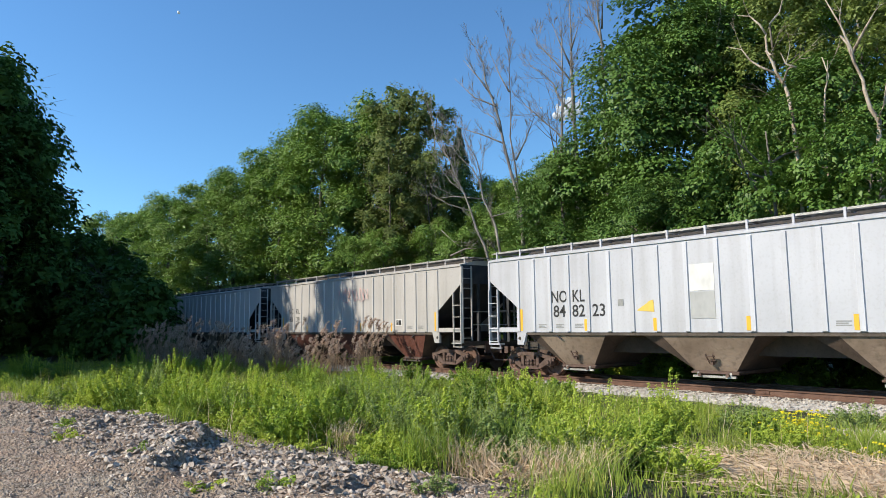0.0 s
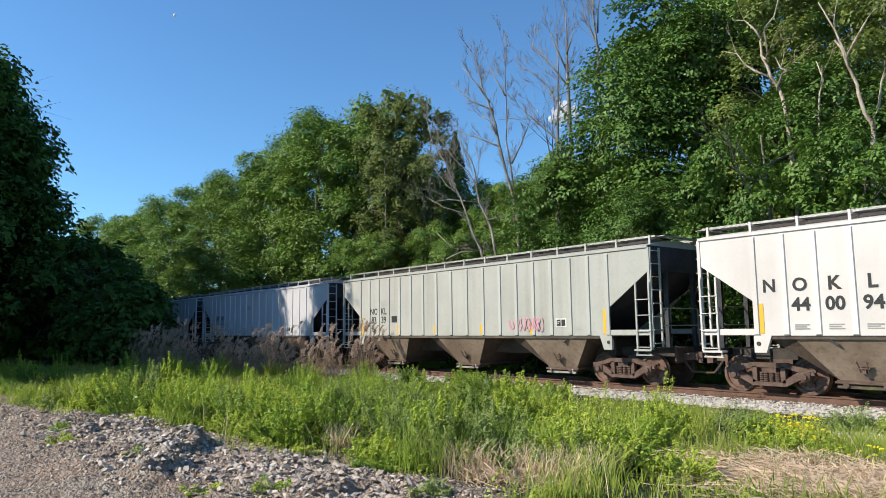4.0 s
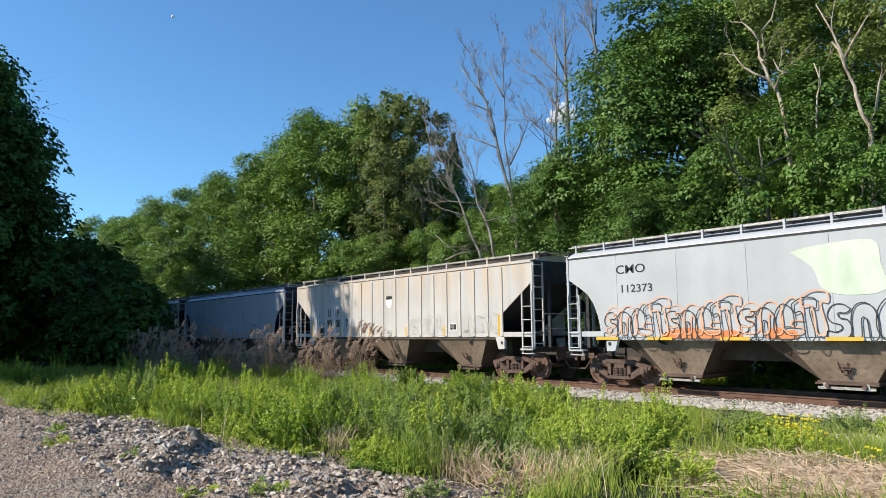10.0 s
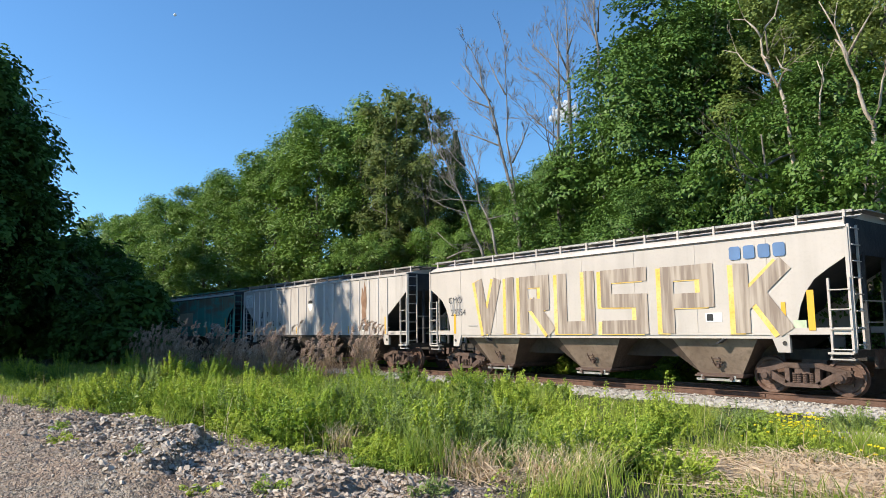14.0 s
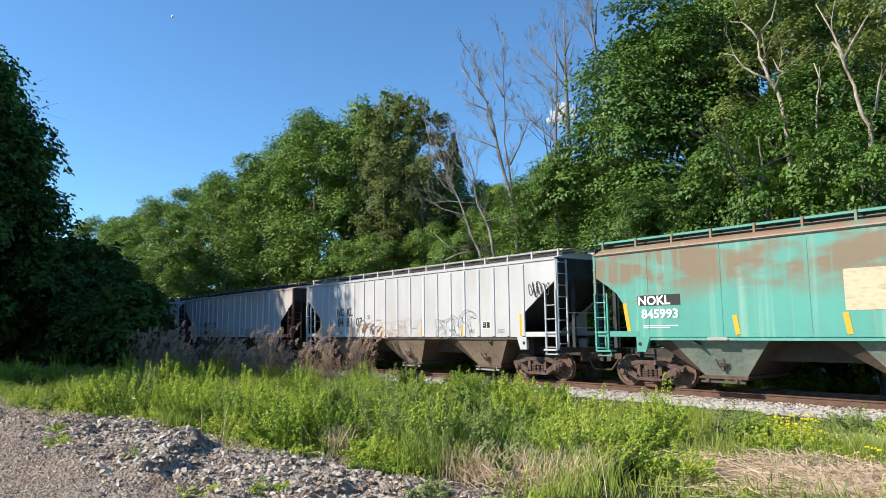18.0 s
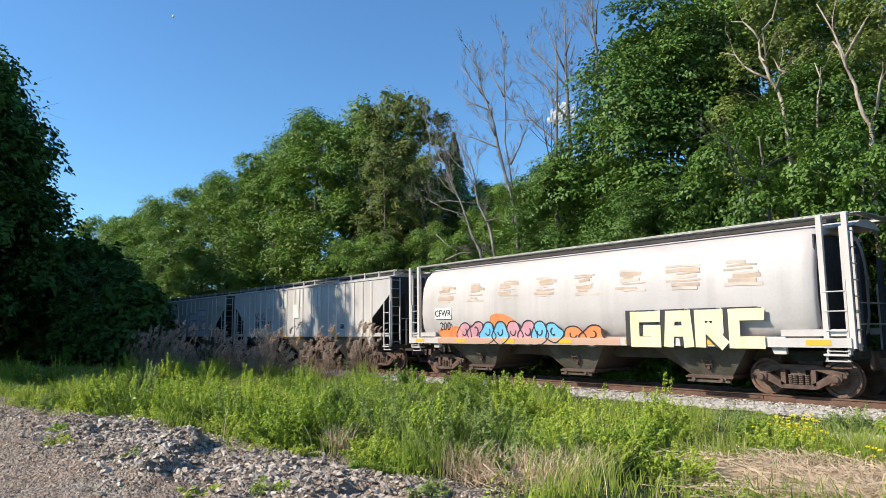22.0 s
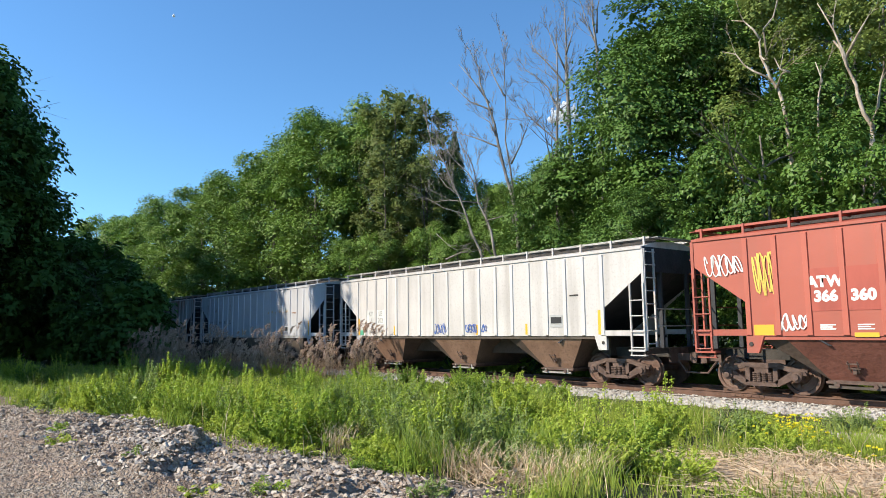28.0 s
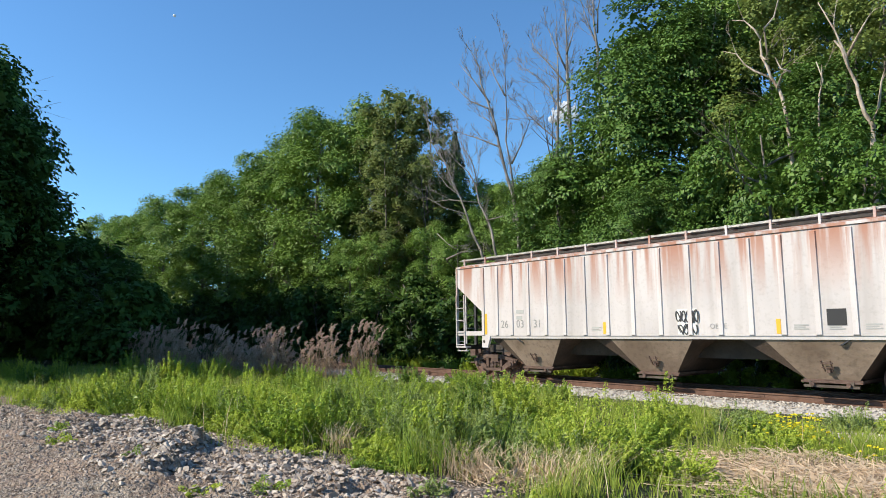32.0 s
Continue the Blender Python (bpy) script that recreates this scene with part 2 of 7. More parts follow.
def ground_z(x, y):
    """Height of the ground: a gravel lot with a low stony ridge, falling gently towards the track."""
    x, y = np.asarray(x, float), np.asarray(y, float)
    z = 0.04 - 0.34 * np.clip((y - 3.0) / 10.0, 0, 1)
    z = z + 0.02 * np.sin(x * 1.9 + y) * np.sin(y * 2.3 - x * .7) + 0.012 * np.sin(x * 5.1 - y * 3.3)
    d = y - edge_y(x)
    ridge = np.exp(-((d + 1.0) / 0.55) ** 2) * (0.05 + 0.04 * np.sin(x * 0.9 + 1.0) + 0.03 * np.sin(x * 2.7)) * np.clip((-x - 4) / 4, 0, 1)
    lumps = np.sin(x * 2.9 + 1.7 * np.sin(y * 2.1)) * np.sin(y * 3.7 + 1.3 * np.sin(x * 1.7)) + .6 * np.sin(x * 7.3 + 2 * np.sin(y * 5)) * np.sin(y * 8.1 - x)
    lumps = lumps + .5 * np.sin(x * 13 + 3 * np.sin(y * 9)) * np.sin(y * 15 + 2 * np.sin(x * 8))
    ridge = ridge + 0.055 * lumps * np.exp(-((d + 1.7) / 2.1) ** 2) * np.clip((-x - 3) / 3, 0, 1)
    # two low scarps where the gravel has been dug away
    for sx, sy, ux, uy, high, wide in ((-9.3, 2.9, .55, .83, .27, .6), (-8.55, 2.5, .5, .86, .17, .45), (-10.5, 3.7, .85, .5, .26, .55), (-13.2, 2.9, .9, .43, .09, .5), (-7.0, 4.1, .8, .6, .08, .4), (-11.8, 3.3, .85, .5, .10, .4)):
        across, along = (x - sx) * ux + (y - sy) * uy, (y - sy) * ux - (x - sx) * uy
        across = across + .16 * np.sin(along * 4.3) + .07 * np.sin(along * 13.1 + 1)
        ridge = ridge + high * np.exp(-(along / wide) ** 2) * np.where(across < 0, np.exp(np.minimum(across, 0) / .45), np.exp(-(across / .06) ** 2))
    far = np.clip((np.hypot(x + 20, y - 10) - 120) / 300, 0, 1)
    return z + ridge * (1 - far) - 0.3 * far


def ground_material():
    k = Mat("ground_soil_and_gravel", 0.9)
    c = k.node("ShaderNodeTexCoord")
    s = k.node("ShaderNodeSeparateXYZ")
    k.link(c.outputs["Object"], s.inputs[0])
    a = k.node("ShaderNodeMath")
    a.operation = "MULTIPLY_ADD"
    a.inputs[1].default_value, a.inputs[2].default_value = -GRAVEL_SLOPE, -GRAVEL_EDGE
    k.link(s.outputs[0], a.inputs[0])
    b = k.node("ShaderNodeMath")
    b.operation = "ADD"
    k.link(a.outputs[0], b.inputs[0])
    k.link(s.outputs[1], b.inputs[1])
    n = k.node("ShaderNodeTexNoise", Scale=0.9, Detail=5.0)
    k.link(c.outputs["Object"], n.inputs["Vector"])
    d = k.node("ShaderNodeMath")
    d.operation = "MULTIPLY_ADD"
    d.inputs[1].default_value = 2.4
    k.link(n.outputs[0], d.inputs[0])
    k.link(b.outputs[0], d.inputs[2])
    edge = k.node("ShaderNodeMapRange")
    edge.inputs[1].default_value, edge.inputs[2].default_value = 0.9, 1.5
    k.link(d.outputs[0], edge.inputs[0])
    grit = k.mix(k.noise(9, 8, shift=False, lo=.38, hi=.62), (0.12, 0.09, 0.064), (0.45, 0.365, 0.275))
    grit = k.mix(k.times(k.noise(34, 5, shift=False, lo=.5, hi=.62), .8), grit, (0.54, 0.475, 0.40))
    grit = k.mix(k.times(k.noise(1.3, 4, shift=False), 0.6), grit, (0.44, 0.30, 0.21))
    soil = k.mix(k.noise(2.0, 5, shift=False), (0.07, 0.055, 0.03), (0.06, 0.09, 0.025))
    k.colour(k.mix(edge.outputs[0], grit, soil))
    k.bump(k.noise(22, 8, shift=False), 1.0, 0.06)
    return k.m


def lines(parts):
    return np.unique(np.concatenate([np.arange(*p) for p in parts]))


def build_ground():
    xs = lines([(-3000, -600, 300), (-600, -120, 40), (-120, -40, 4), (-40, -20, 0.25), (-20, -14, 0.1), (-14, -6, 0.06), (-6, -2, 0.1), (-2, 6, 0.25), (6, 60, 4), (60, 600, 40), (600, 3001, 300)])
    ys = lines([(-3000, -600, 300), (-600, -60, 40), (-60, -2, 4), (-2, 1, 0.2), (1, 2, 0.1), (2, 5, 0.06), (5, 8, 0.1), (8, 17, 0.4), (17, 60, 3), (60, 600, 40), (600, 3001, 300)])
    gx, gy = np.meshgrid(xs, ys)
    rs = np.random.RandomState(3)
    near = (gy < 7.5) * (gy > -2) * (gx > -40) * (gx < 6)
    gz = ground_z(gx, gy) + 0.012 * rs.randn(*gx.shape) * near
    nx, ny = len(xs), len(ys)
    idx = np.arange(nx * ny).reshape(ny, nx)
    f = np.stack([idx[:-1, :-1], idx[:-1, 1:], idx[1:, 1:], idx[1:, :-1]], -1).reshape(-1, 4)
    me = bpy.data.meshes.new("ground")
    me.from_pydata(np.stack([gx, gy, gz], -1).reshape(-1, 3).tolist(), [], f.tolist())
    me.polygons.foreach_set("use_smooth", [True] * len(me.polygons))
    thing("ground", "grey gravel lot running into grassy brown soil", "ground", kind="structure", mesh=me, material=ground_material())


build_ground()

# ---------------------------------------------------------------- track
TRACK_X0, TRACK_X1 = -460.0, 440.0


def rock(rs, size, flat=0.6):
    """Corners and faces of one broken stone, tipped at random."""
    base = np.array([(1, 0, 0), (-1, 0, 0), (0, 1, 0), (0, -1, 0), (0, 0, 1), (0, 0, -1), (.6, .6, .5), (-.6, -.6, .5)])
    v = base * (0.65 + 0.6 * rs.rand(8, 1)) + rs.randn(8, 3) * 0.12
    a = rs.rand() * 6.283
    c, s = math.cos(a), math.sin(a)
    v = v @ np.array([[c, s, 0], [-s, c, 0], [0, 0, 1]])
    v = v * size * np.array([1.15, 0.85, flat])
    b, g = rs.randn(2) * 0.4
    v = v @ np.array([[math.cos(b), 0, math.sin(b)], [0, 1, 0], [-math.sin(b), 0, math.cos(b)]])
    return v @ np.array([[1, 0, 0], [0, math.cos(g), math.sin(g)], [0, -math.sin(g), math.cos(g)]])


ROCK_FACES = [(0, 6, 4), (6, 2, 4), (2, 1, 4), (1, 7, 4), (7, 3, 4), (3, 0, 4), (0, 2, 6), (1, 3, 7), (2, 0, 5), (1, 2, 5), (3, 1, 5), (0, 3, 5)]


def stones(name, label, where, sizes, material, seed, flat=0.6):
    rs = np.random.RandomState(seed)
    vs, fs = [], []
    for i, ((x, y, z), size) in enumerate(zip(where, sizes)):
        vs.append(rock(rs, size, flat) + np.array((x, y, z + size * flat * 0.35)))
        fs += [(a + 8 * i, b + 8 * i, c + 8 * i) for a, b, c in ROCK_FACES]
    me = bpy.data.meshes.new(name)
    me.from_pydata(np.concatenate(vs).tolist(), [], fs)
    return thing(name, label, "stones", kind="stuff", mesh=me, material=material)


def build_track():
    bed = Shape()
    prof = [(-3.0, -0.62), (-2.45, -0.36), (-1.75, -0.22), (-0.95, -0.19), (0.95, -0.19), (1.75, -0.22), (2.45, -0.36), (3.0, -0.62)]
    bed.add([(x, TRACK + y, z) for x in (TRACK_X0, TRACK_X1) for y, z in prof], [(i, i + 8, i + 9, i + 1) for i in range(7)])
    thing("ballast_bed", "pale grey crushed stone ballast under the track", "ballast", kind="structure", mesh=bed.mesh("ballast_bed"), material=ballast_mat)
    track = thing("railway_track", "single straight railway track with rusty rails", "railway track", kind="structure")
    section = [(-.07, -.175), (.07, -.175), (.07, -.16), (.012, -.14), (.012, -.05), (.036, -.035), (.036, -.004), (.02, 0), (-.02, 0), (-.036, -.004), (-.036, -.035), (-.012, -.05), (-.012, -.14), (-.07, -.16)]
    for side in (-0.755, 0.755):
        s = Shape()
        n = len(section)
        s.add([(x, TRACK + side + y, z) for x in (TRACK_X0, TRACK_X1) for y, z in section], [(i, (i + 1) % n, (i + 1) % n + n, i + n) for i in range(n)])
        part("rail", s.mesh("rail"), rail_mat, track, "rust-brown steel rail")
    tie = Shape().box(-.11, .11, -1.3, 1.3, -.19, -.176).mesh("tie")
    plate = Shape().box(-.09, .09, -.18, .18, -.176, -.168).mesh("tie_plate")
    for i in range(150):
        t = part("tie", tie, tie_mat, track, m=pose(-58 + i * 0.52, TRACK, 0, 0, 0, random.uniform(-1, 1)))
    bar = Shape().box(-.45, .45, -.035, -.014, -.13, -.055)
    for k in (-.33, -.11, .11, .33):
        bar.turned([(.02, -.05), (.02, -.03)], 8, at=(k, 0, -.09))
    bar = bar.mesh("joint_bar")
    for x in (-9.4, -21.3, -33.2):
        part("joint_bar", bar, rail_mat, track, "bolted rusty joint bar", pose(x, TRACK - .755, 0))
    rs = np.random.RandomState(11)
    n = 8500
    x = -2 - 42 * rs.rand(n) ** 1.3
    y = TRACK - 0.95 - 1.75 * rs.rand(n)
    z = np.interp(TRACK - y, [0.95, 1.75, 2.45, 3.0], [-.19, -.22, -.36, -.62])
    spill = rs.randn(600, 2) * (.5, .35) + (-4.7, 13.9)
    x, y = np.append(x, spill[:, 0]), np.append(y, spill[:, 1])
    z, n = np.append(z, ground_z(spill[:, 0], spill[:, 1]) + .02), n + 600
    stones("ballast_stones", "pale grey broken ballast stones along the track", np.stack([x, y, z], 1), 0.022 + 0.026 * rs.rand(n), chips_mat, 12, 0.75)


build_track()


def build_gravel():
    rs = np.random.RandomState(21)
    n = 12000
    x = -3.0 - 26 * rs.rand(n) ** 1.7
    d = 1.0 - 6.4 * rs.rand(n) ** 1.05
    y = d + edge_y(x)
    band = np.exp(-((d + 1.3) / 1.3) ** 2) * (0.55 + 0.45 * np.sin(x * 1.1 + y * .9))
    size = 0.010 + 0.018 * rs.rand(n) ** 2 + (0.006 + 0.036 * rs.rand(n) ** 2.2) * band
    stones("broken_shale", "loose grey-brown shale shards strewn over the gravel lot", np.stack([x, y, ground_z(x, y)], 1), size, shale_mat, 22, 0.5)
    n = 15000
    x = -3.2 - 15 * rs.rand(n) ** 1.15
    d = rs.randn(n) * .75 - 1.15
    y = d + edge_y(x)
    rough = np.sin(x * 2.1 + 1.4 * np.sin(y * 1.6)) * np.sin(y * 2.6 - x * .5)
    keep = (rs.rand(n) < .55 + .5 * rough) & (d < .5)
    x, y = x[keep], y[keep]
    stones("shale_shards", "banked sharp grey and brown shale shards", np.stack([x, y, ground_z(x, y)], 1), .012 + .028 * rs.rand(len(x)) ** 2, shale_mat, 23, 0.55)
    # slabs banked along the scarps and the gravel's edge
    n = 5200
    k = rs.randint(0, 6, n)
    x = np.array([-9.3, -10.8, -12.2, -8.3, -7.0, -13.6])[k] + rs.randn(n) * np.array([.7, .6, .9, .8, .8, 1.2])[k]
    y = np.array([3.05, 3.7, 3.5, 3.9, 4.2, 3.0])[k] + rs.randn(n) * np.array([.5, .45, .45, .5, .4, .5])[k]
    keep = y < edge_y(x) - .1
    x, y = x[keep], y[keep]
    stones("shale_slabs", "banked dark grey shale slabs", np.stack([x, y, ground_z(x, y) + .01], 1), .017 + .052 * rs.rand(len(x)) ** 2.5, slab_mat, 24, 0.5)
    group = "larger stones on the gravel"
    for i in range(40):
        x = -4.2 - 17 * random.random() ** 1.4
        d = random.gauss(-1.3, 0.8)
        y = d + float(edge_y(x))
        size = random.uniform(0.035, 0.065)
        me = bpy.data.meshes.new("stone")
        me.from_pydata(rock(np.random.RandomState(100 + i), size, 0.55).tolist(), [], ROCK_FACES)
        thing("stone", "jagged grey shale stone lying on the gravel", "stone", group, mesh=me, material=shale_mat, m=pose(x, y, float(ground_z(x, y)) + size * .15))


build_gravel()


# ---------------------------------------------------------------- trees
def rhombs(centres, normals, size, rs, slim=0.55):
    """Pointed leaf shapes, as n x 4 corners, lying across the normals."""
    n = len(centres)
    normals = normals / np.linalg.norm(normals, axis=1, keepdims=True)
    a = np.cross(normals, rs.randn(n, 3))
    a /= np.linalg.norm(a, axis=1, keepdims=True) + 1e-9
    b = np.cross(normals, a)
    size = (size * (0.65 + 0.7 * rs.rand(n)))[:, None]
    droop = normals * size * 0.18
    return np.stack([centres - a * size * .5 - droop, centres + b * size * slim * .5 + droop * .3, centres + a * size * .5 - droop, centres - b * size * slim * .5 + droop * .3], 1)


def crown_points(rs, height, radius, base, boughs, sprays, per, flat=0.2, swell=(.26, .44), inner=2.5):
    """Leaf centres and normals of a crown: leafy boughs round the trunk, each hung with many drooping sprays."""
    cs, ns, ss = [], [], []
    half = (height - base) / 2
    mid = base + half
    for i in range(boughs):
        h = -.92 + 1.86 * (i + rs.rand()) / boughs
        a = i * 2.4 + rs.rand() * .9
        out = np.array((math.cos(a), math.sin(a), 0.0))
        big = radius * rs.uniform(*swell)
        reach = math.sqrt(max(0.02, 1 - abs(h) ** 2.4)) * (1 - .18 * max(h, 0)) * rs.uniform(.5, .82)
        core = out * radius * reach + (0, 0, mid + h * half * .9)
        k = 46
        cs.append(core * (.85, .85, 1) + np.clip(rs.randn(k, 3), -1.5, 1.5) * big * (.32, .32, .27))
        ns.append(rs.randn(k, 3) + out * .6 + (0, 0, .6))
        ss.append(np.full(k, inner))
        for j in range(sprays):
            d = rs.randn(3) + out * .5 + (0, 0, .35)
            d /= np.linalg.norm(d)
            r = big * rs.uniform(.26, .52)
            k = max(6, int(per * (r / big / .4) ** 2))
            b, q = rs.rand(k) * 6.283, np.sqrt(rs.rand(k))
            edge = 1 + .25 * np.sin(b * 3 + j) + .18 * np.sin(b * 7 + 2 * j)
            p = np.stack([np.cos(b) * q * edge, np.sin(b) * q * edge, -.35 * q * q], 1) * r
            p[:, 2] -= (p @ (d * (1, 1, 0))) * .45
            cs.append(core + d * big * (1, 1, .85) * rs.uniform(.55, 1.0) + p + rs.randn(k, 3) * (r * .08, r * .08, r * flat))
            ns.append(np.stack([np.cos(b) * q * .6, np.sin(b) * q * .6, np.ones(k)], 1) + d * .8 + rs.randn(k, 3) * .26)
            ss.append(np.ones(k))
    return np.concatenate(cs), np.concatenate(ns), np.concatenate(ss)


def limbs(shape, rs, start, direction, length, radius, depth, spread=0.6, droop=0.0, sides=5):
    """Branches that fork and taper."""
    p, d = Vector(start), Vector(direction).normalized()
    pts, rad = [p.copy()], [radius]
    steps = 4
    forks = []
    for i in range(steps):
        d = (d + Vector(rs.randn(3)) * 0.12 + Vector((0, 0, 0.05 - droop))).normalized()
        p = p + d * length / steps
        pts.append(p.copy())
        rad.append(radius * (1 - 0.8 * (i + 1) / steps))
        if depth > 0 and i >= 1:
            forks.append((p.copy(), d.copy(), rad[-1]))
    shape.tube(pts, rad, sides, cap=False)
    for q, e, r in forks:
        for _ in range(2 if depth > 1 else 1 + (rs.rand() < .6)):
            side = (e + Vector(rs.randn(3)) * spread).normalized()
            limbs(shape, rs, q, side, length * rs.uniform(0.4, 0.65), max(r * 0.75, 0.009), depth - 1, spread, droop, max(3, sides - 1))


def broad_tree(seed, height, radius, base, boughs, sprays, per, leaf, leaf_size, trunk=0.22, flat=0.2, swell=(.26, .44), inner=2.5):
    """Meshes of a trunk with limbs and of a leafy crown."""
    rs = np.random.RandomState(seed)
    s = Shape()
    path = [(0, 0, -0.3)] + [(rs.randn() * .15 * k, rs.randn() * .15 * k, height * f) for k, f in ((.3, .12), (.8, .35), (1.2, .6), (1.6, .88))]
    s.tube(path, [trunk, trunk * .85, trunk * .7, trunk * .45, .03], 8)
    for i in range(7):
        h = rs.uniform(base + 0.05 * height, height * 0.8)
        a = rs.rand() * 6.283
        limbs(s, rs, (0, 0, h), (math.cos(a), math.sin(a), 0.55), radius * rs.uniform(.55, .9), trunk * .35, 1)
    cs, ns, ss = crown_points(rs, height, radius, base, boughs, sprays, per, flat, swell, inner)
    return s.mesh("trunk", True), quads("crown", rhombs(cs, ns, leaf_size * ss, rs), leaf)


def plant_tree(kind, name, label, category, group, x, y, height, spin, wide=1.0):
    (trunk, crown), ref, leaf = kind
    t = thing(name, label, category, group, m=pose(x, y, float(ground_z(x, y)) - 0.1, 0, 0, spin))
    k = height / ref
    t.scale = (k * wide, k * wide, k)
    part("trunk", trunk, bark_mat, t, "brown trunk with forking limbs")
    part("crown", crown, leaf, t)
    return t


MAPLE = (broad_tree(1, 18, 5.6, 2.0, 30, 27, 46, leaf_maple, 0.22, flat=.13), 18, leaf_maple)
MAPLE_B = (broad_tree(2, 18, 5.2, 1.2, 30, 27, 46, leaf_maple, 0.22, flat=.13), 18, leaf_maple)
ASH = (broad_tree(3, 20, 4.0, 2.2, 26, 20, 44, leaf_ash, 0.205, flat=.3, swell=(.28, .5)), 20, leaf_ash)
ASH_B = (broad_tree(4, 20, 4.2, 1.6, 26, 20, 44, leaf_ash, 0.205, flat=.3, swell=(.28, .5)), 20, leaf_ash)
THIN = (broad_tree(5, 19, 2.5, 3.5, 22, 14, 14, leaf_grey, 0.21, 0.14, flat=.5), 19, leaf_grey)
THIN_B = (broad_tree(15, 19, 2.6, 3.5, 24, 17, 24, leaf_thin, 0.19, 0.14, flat=.5, inner=1.4), 19, leaf_thin)
YOUNG = (broad_tree(17, 9, 3.6, 0.6, 20, 18, 38, leaf_young, 0.17, 0.14, flat=.13, inner=1.5), 9, leaf_young)
SHADY = (broad_tree(6, 17, 5.2, 2.0, 22, 16, 16, leaf_dark, 0.40, flat=.3, swell=(.28, .48)), 17, leaf_dark)
SHRUB = (broad_tree(7, 4.5, 2.4, 0.1, 12, 9, 17, leaf_under, 0.24, 0.07, flat=.3), 4.5, leaf_under)
SHRUB_B = (broad_tree(8, 4.0, 2.1, 0.1, 12, 9, 17, leaf_under, 0.22, 0.06, flat=.3), 4.0, leaf_under)
BRUSH = (broad_tree(16, 1.5, .9, 0.0, 10, 9, 16, leaf_weed_mid, 0.12, 0.03, flat=.35), 1.5, leaf_weed_mid)
DARKSHRUB = (broad_tree(9, 5, 2.7, 0.1, 14, 10, 18, leaf_dark, 0.34, 0.08, flat=.4), 5, leaf_dark)

wood = "trees along the far side of the track"
# far wood down the line: x, y, height
for i, (x, y, h) in enumerate([(-150, 27, 21), (-138, 33, 23), (-126, 27, 22.5), (-114, 30, 22), (-104, 26.5, 20), (-97, 31, 21), (-89, 27, 20), (-83, 32, 21.5), (-76, 27, 19.5), (-72, 33, 22)]):
    plant_tree(ASH_B if i % 2 else ASH, "tree", "tall green broadleaf tree in a wood beside the railway", "tree", wood, x, y, h, i * 67, 1.25)
# middle wood
for i, (x, y, h, w) in enumerate([(-68, 27, 19, 1.2), (-64, 30, 21, 1.1), (-59, 27.5, 20, 1.2), (-55, 30, 22.5, 1.15), (-51, 28, 21.5, 1.1), (-48.5, 32, 22.5, 1.1), (-46.5, 29, 20, 1.0)]):
    plant_tree(ASH if i % 2 else ASH_B, "tree", "tall green broadleaf tree in a wood beside the railway", "tree", wood, x, y, h, i * 83 + 20, w)
for i, (x, y, h) in enumerate([(-12.6, 27.6, 17.6), (-10.4, 29, 18.6), (-8.4, 26.6, 15.5), (-6.6, 27.6, 16.5), (-4.9, 29, 17), (-7.8, 32, 19), (-3.0, 30, 17), (-43.5, 29.5, 21.4), (-41.8, 29.5, 21), (-39.8, 31, 20.4), (-40, 27, 16), (-38, 29, 15)]):
    plant_tree(THIN_B if x > -20 else THIN, "tree", "slender tree with sparse light leaves", "tree", wood, x, y, h, i * 100)
# low trees behind the dead ones
for i, (x, y, h) in enumerate([(-37, 36, 13), (-34, 31, 10.5), (-31, 33, 11.5), (-28.5, 30, 11.5), (-36, 28, 9.5), (-32, 27, 8.5), (-39, 26, 9), (-33, 38, 14.5), (-29, 36, 13), (-36, 41, 16.5), (-31.5, 39, 15.5), (-34.5, 34, 13.2), (-39, 35, 14), (-42, 33, 15), (-45, 35, 17), (-42, 25.5, 9), (-26, 33, 12.5)]):
    plant_tree(ASH if i % 2 else ASH_B, "tree", "lower green broadleaf tree at the wood's edge", "tree", wood, x, y, h, i * 51, 1.15)
# large maples
for i, (x, y, h, w) in enumerate([(-19.0, 29, 18.5, .95), (-17.5, 28, 17, .9), (-10, 26.5, 12, 1.0), (-23.5, 26.5, 11, 0.9), (-16.4, 23.8, 8, 1.0)]):
    plant_tree(MAPLE_B if i % 2 else MAPLE, "maple_tree", "large leafy maple tree in full green leaf", "tree", wood, x, y, h, i * 77, w)
for i, (x, y, h, w) in enumerate([(-10.9, 22.6, 9.6, .8), (-7.6, 22.0, 8.0, .85), (-5, 23.2, 7.4, 1.0)]):
    plant_tree(YOUNG, "maple_tree", "young leafy maple tree at the wood's edge", "tree", wood, x, y, h, i * 90 + 30, w)
for i, (x, y, h) in enumerate([(-4.6, 29, 15.0), (-16.5, 34, 22), (-13.8, 32.5, 19.0)]):
    plant_tree(ASH_B if i % 2 else ASH, "tree", "tall green broadleaf tree in a wood beside the railway", "tree", wood, x, y, h, i * 71, 1.15)
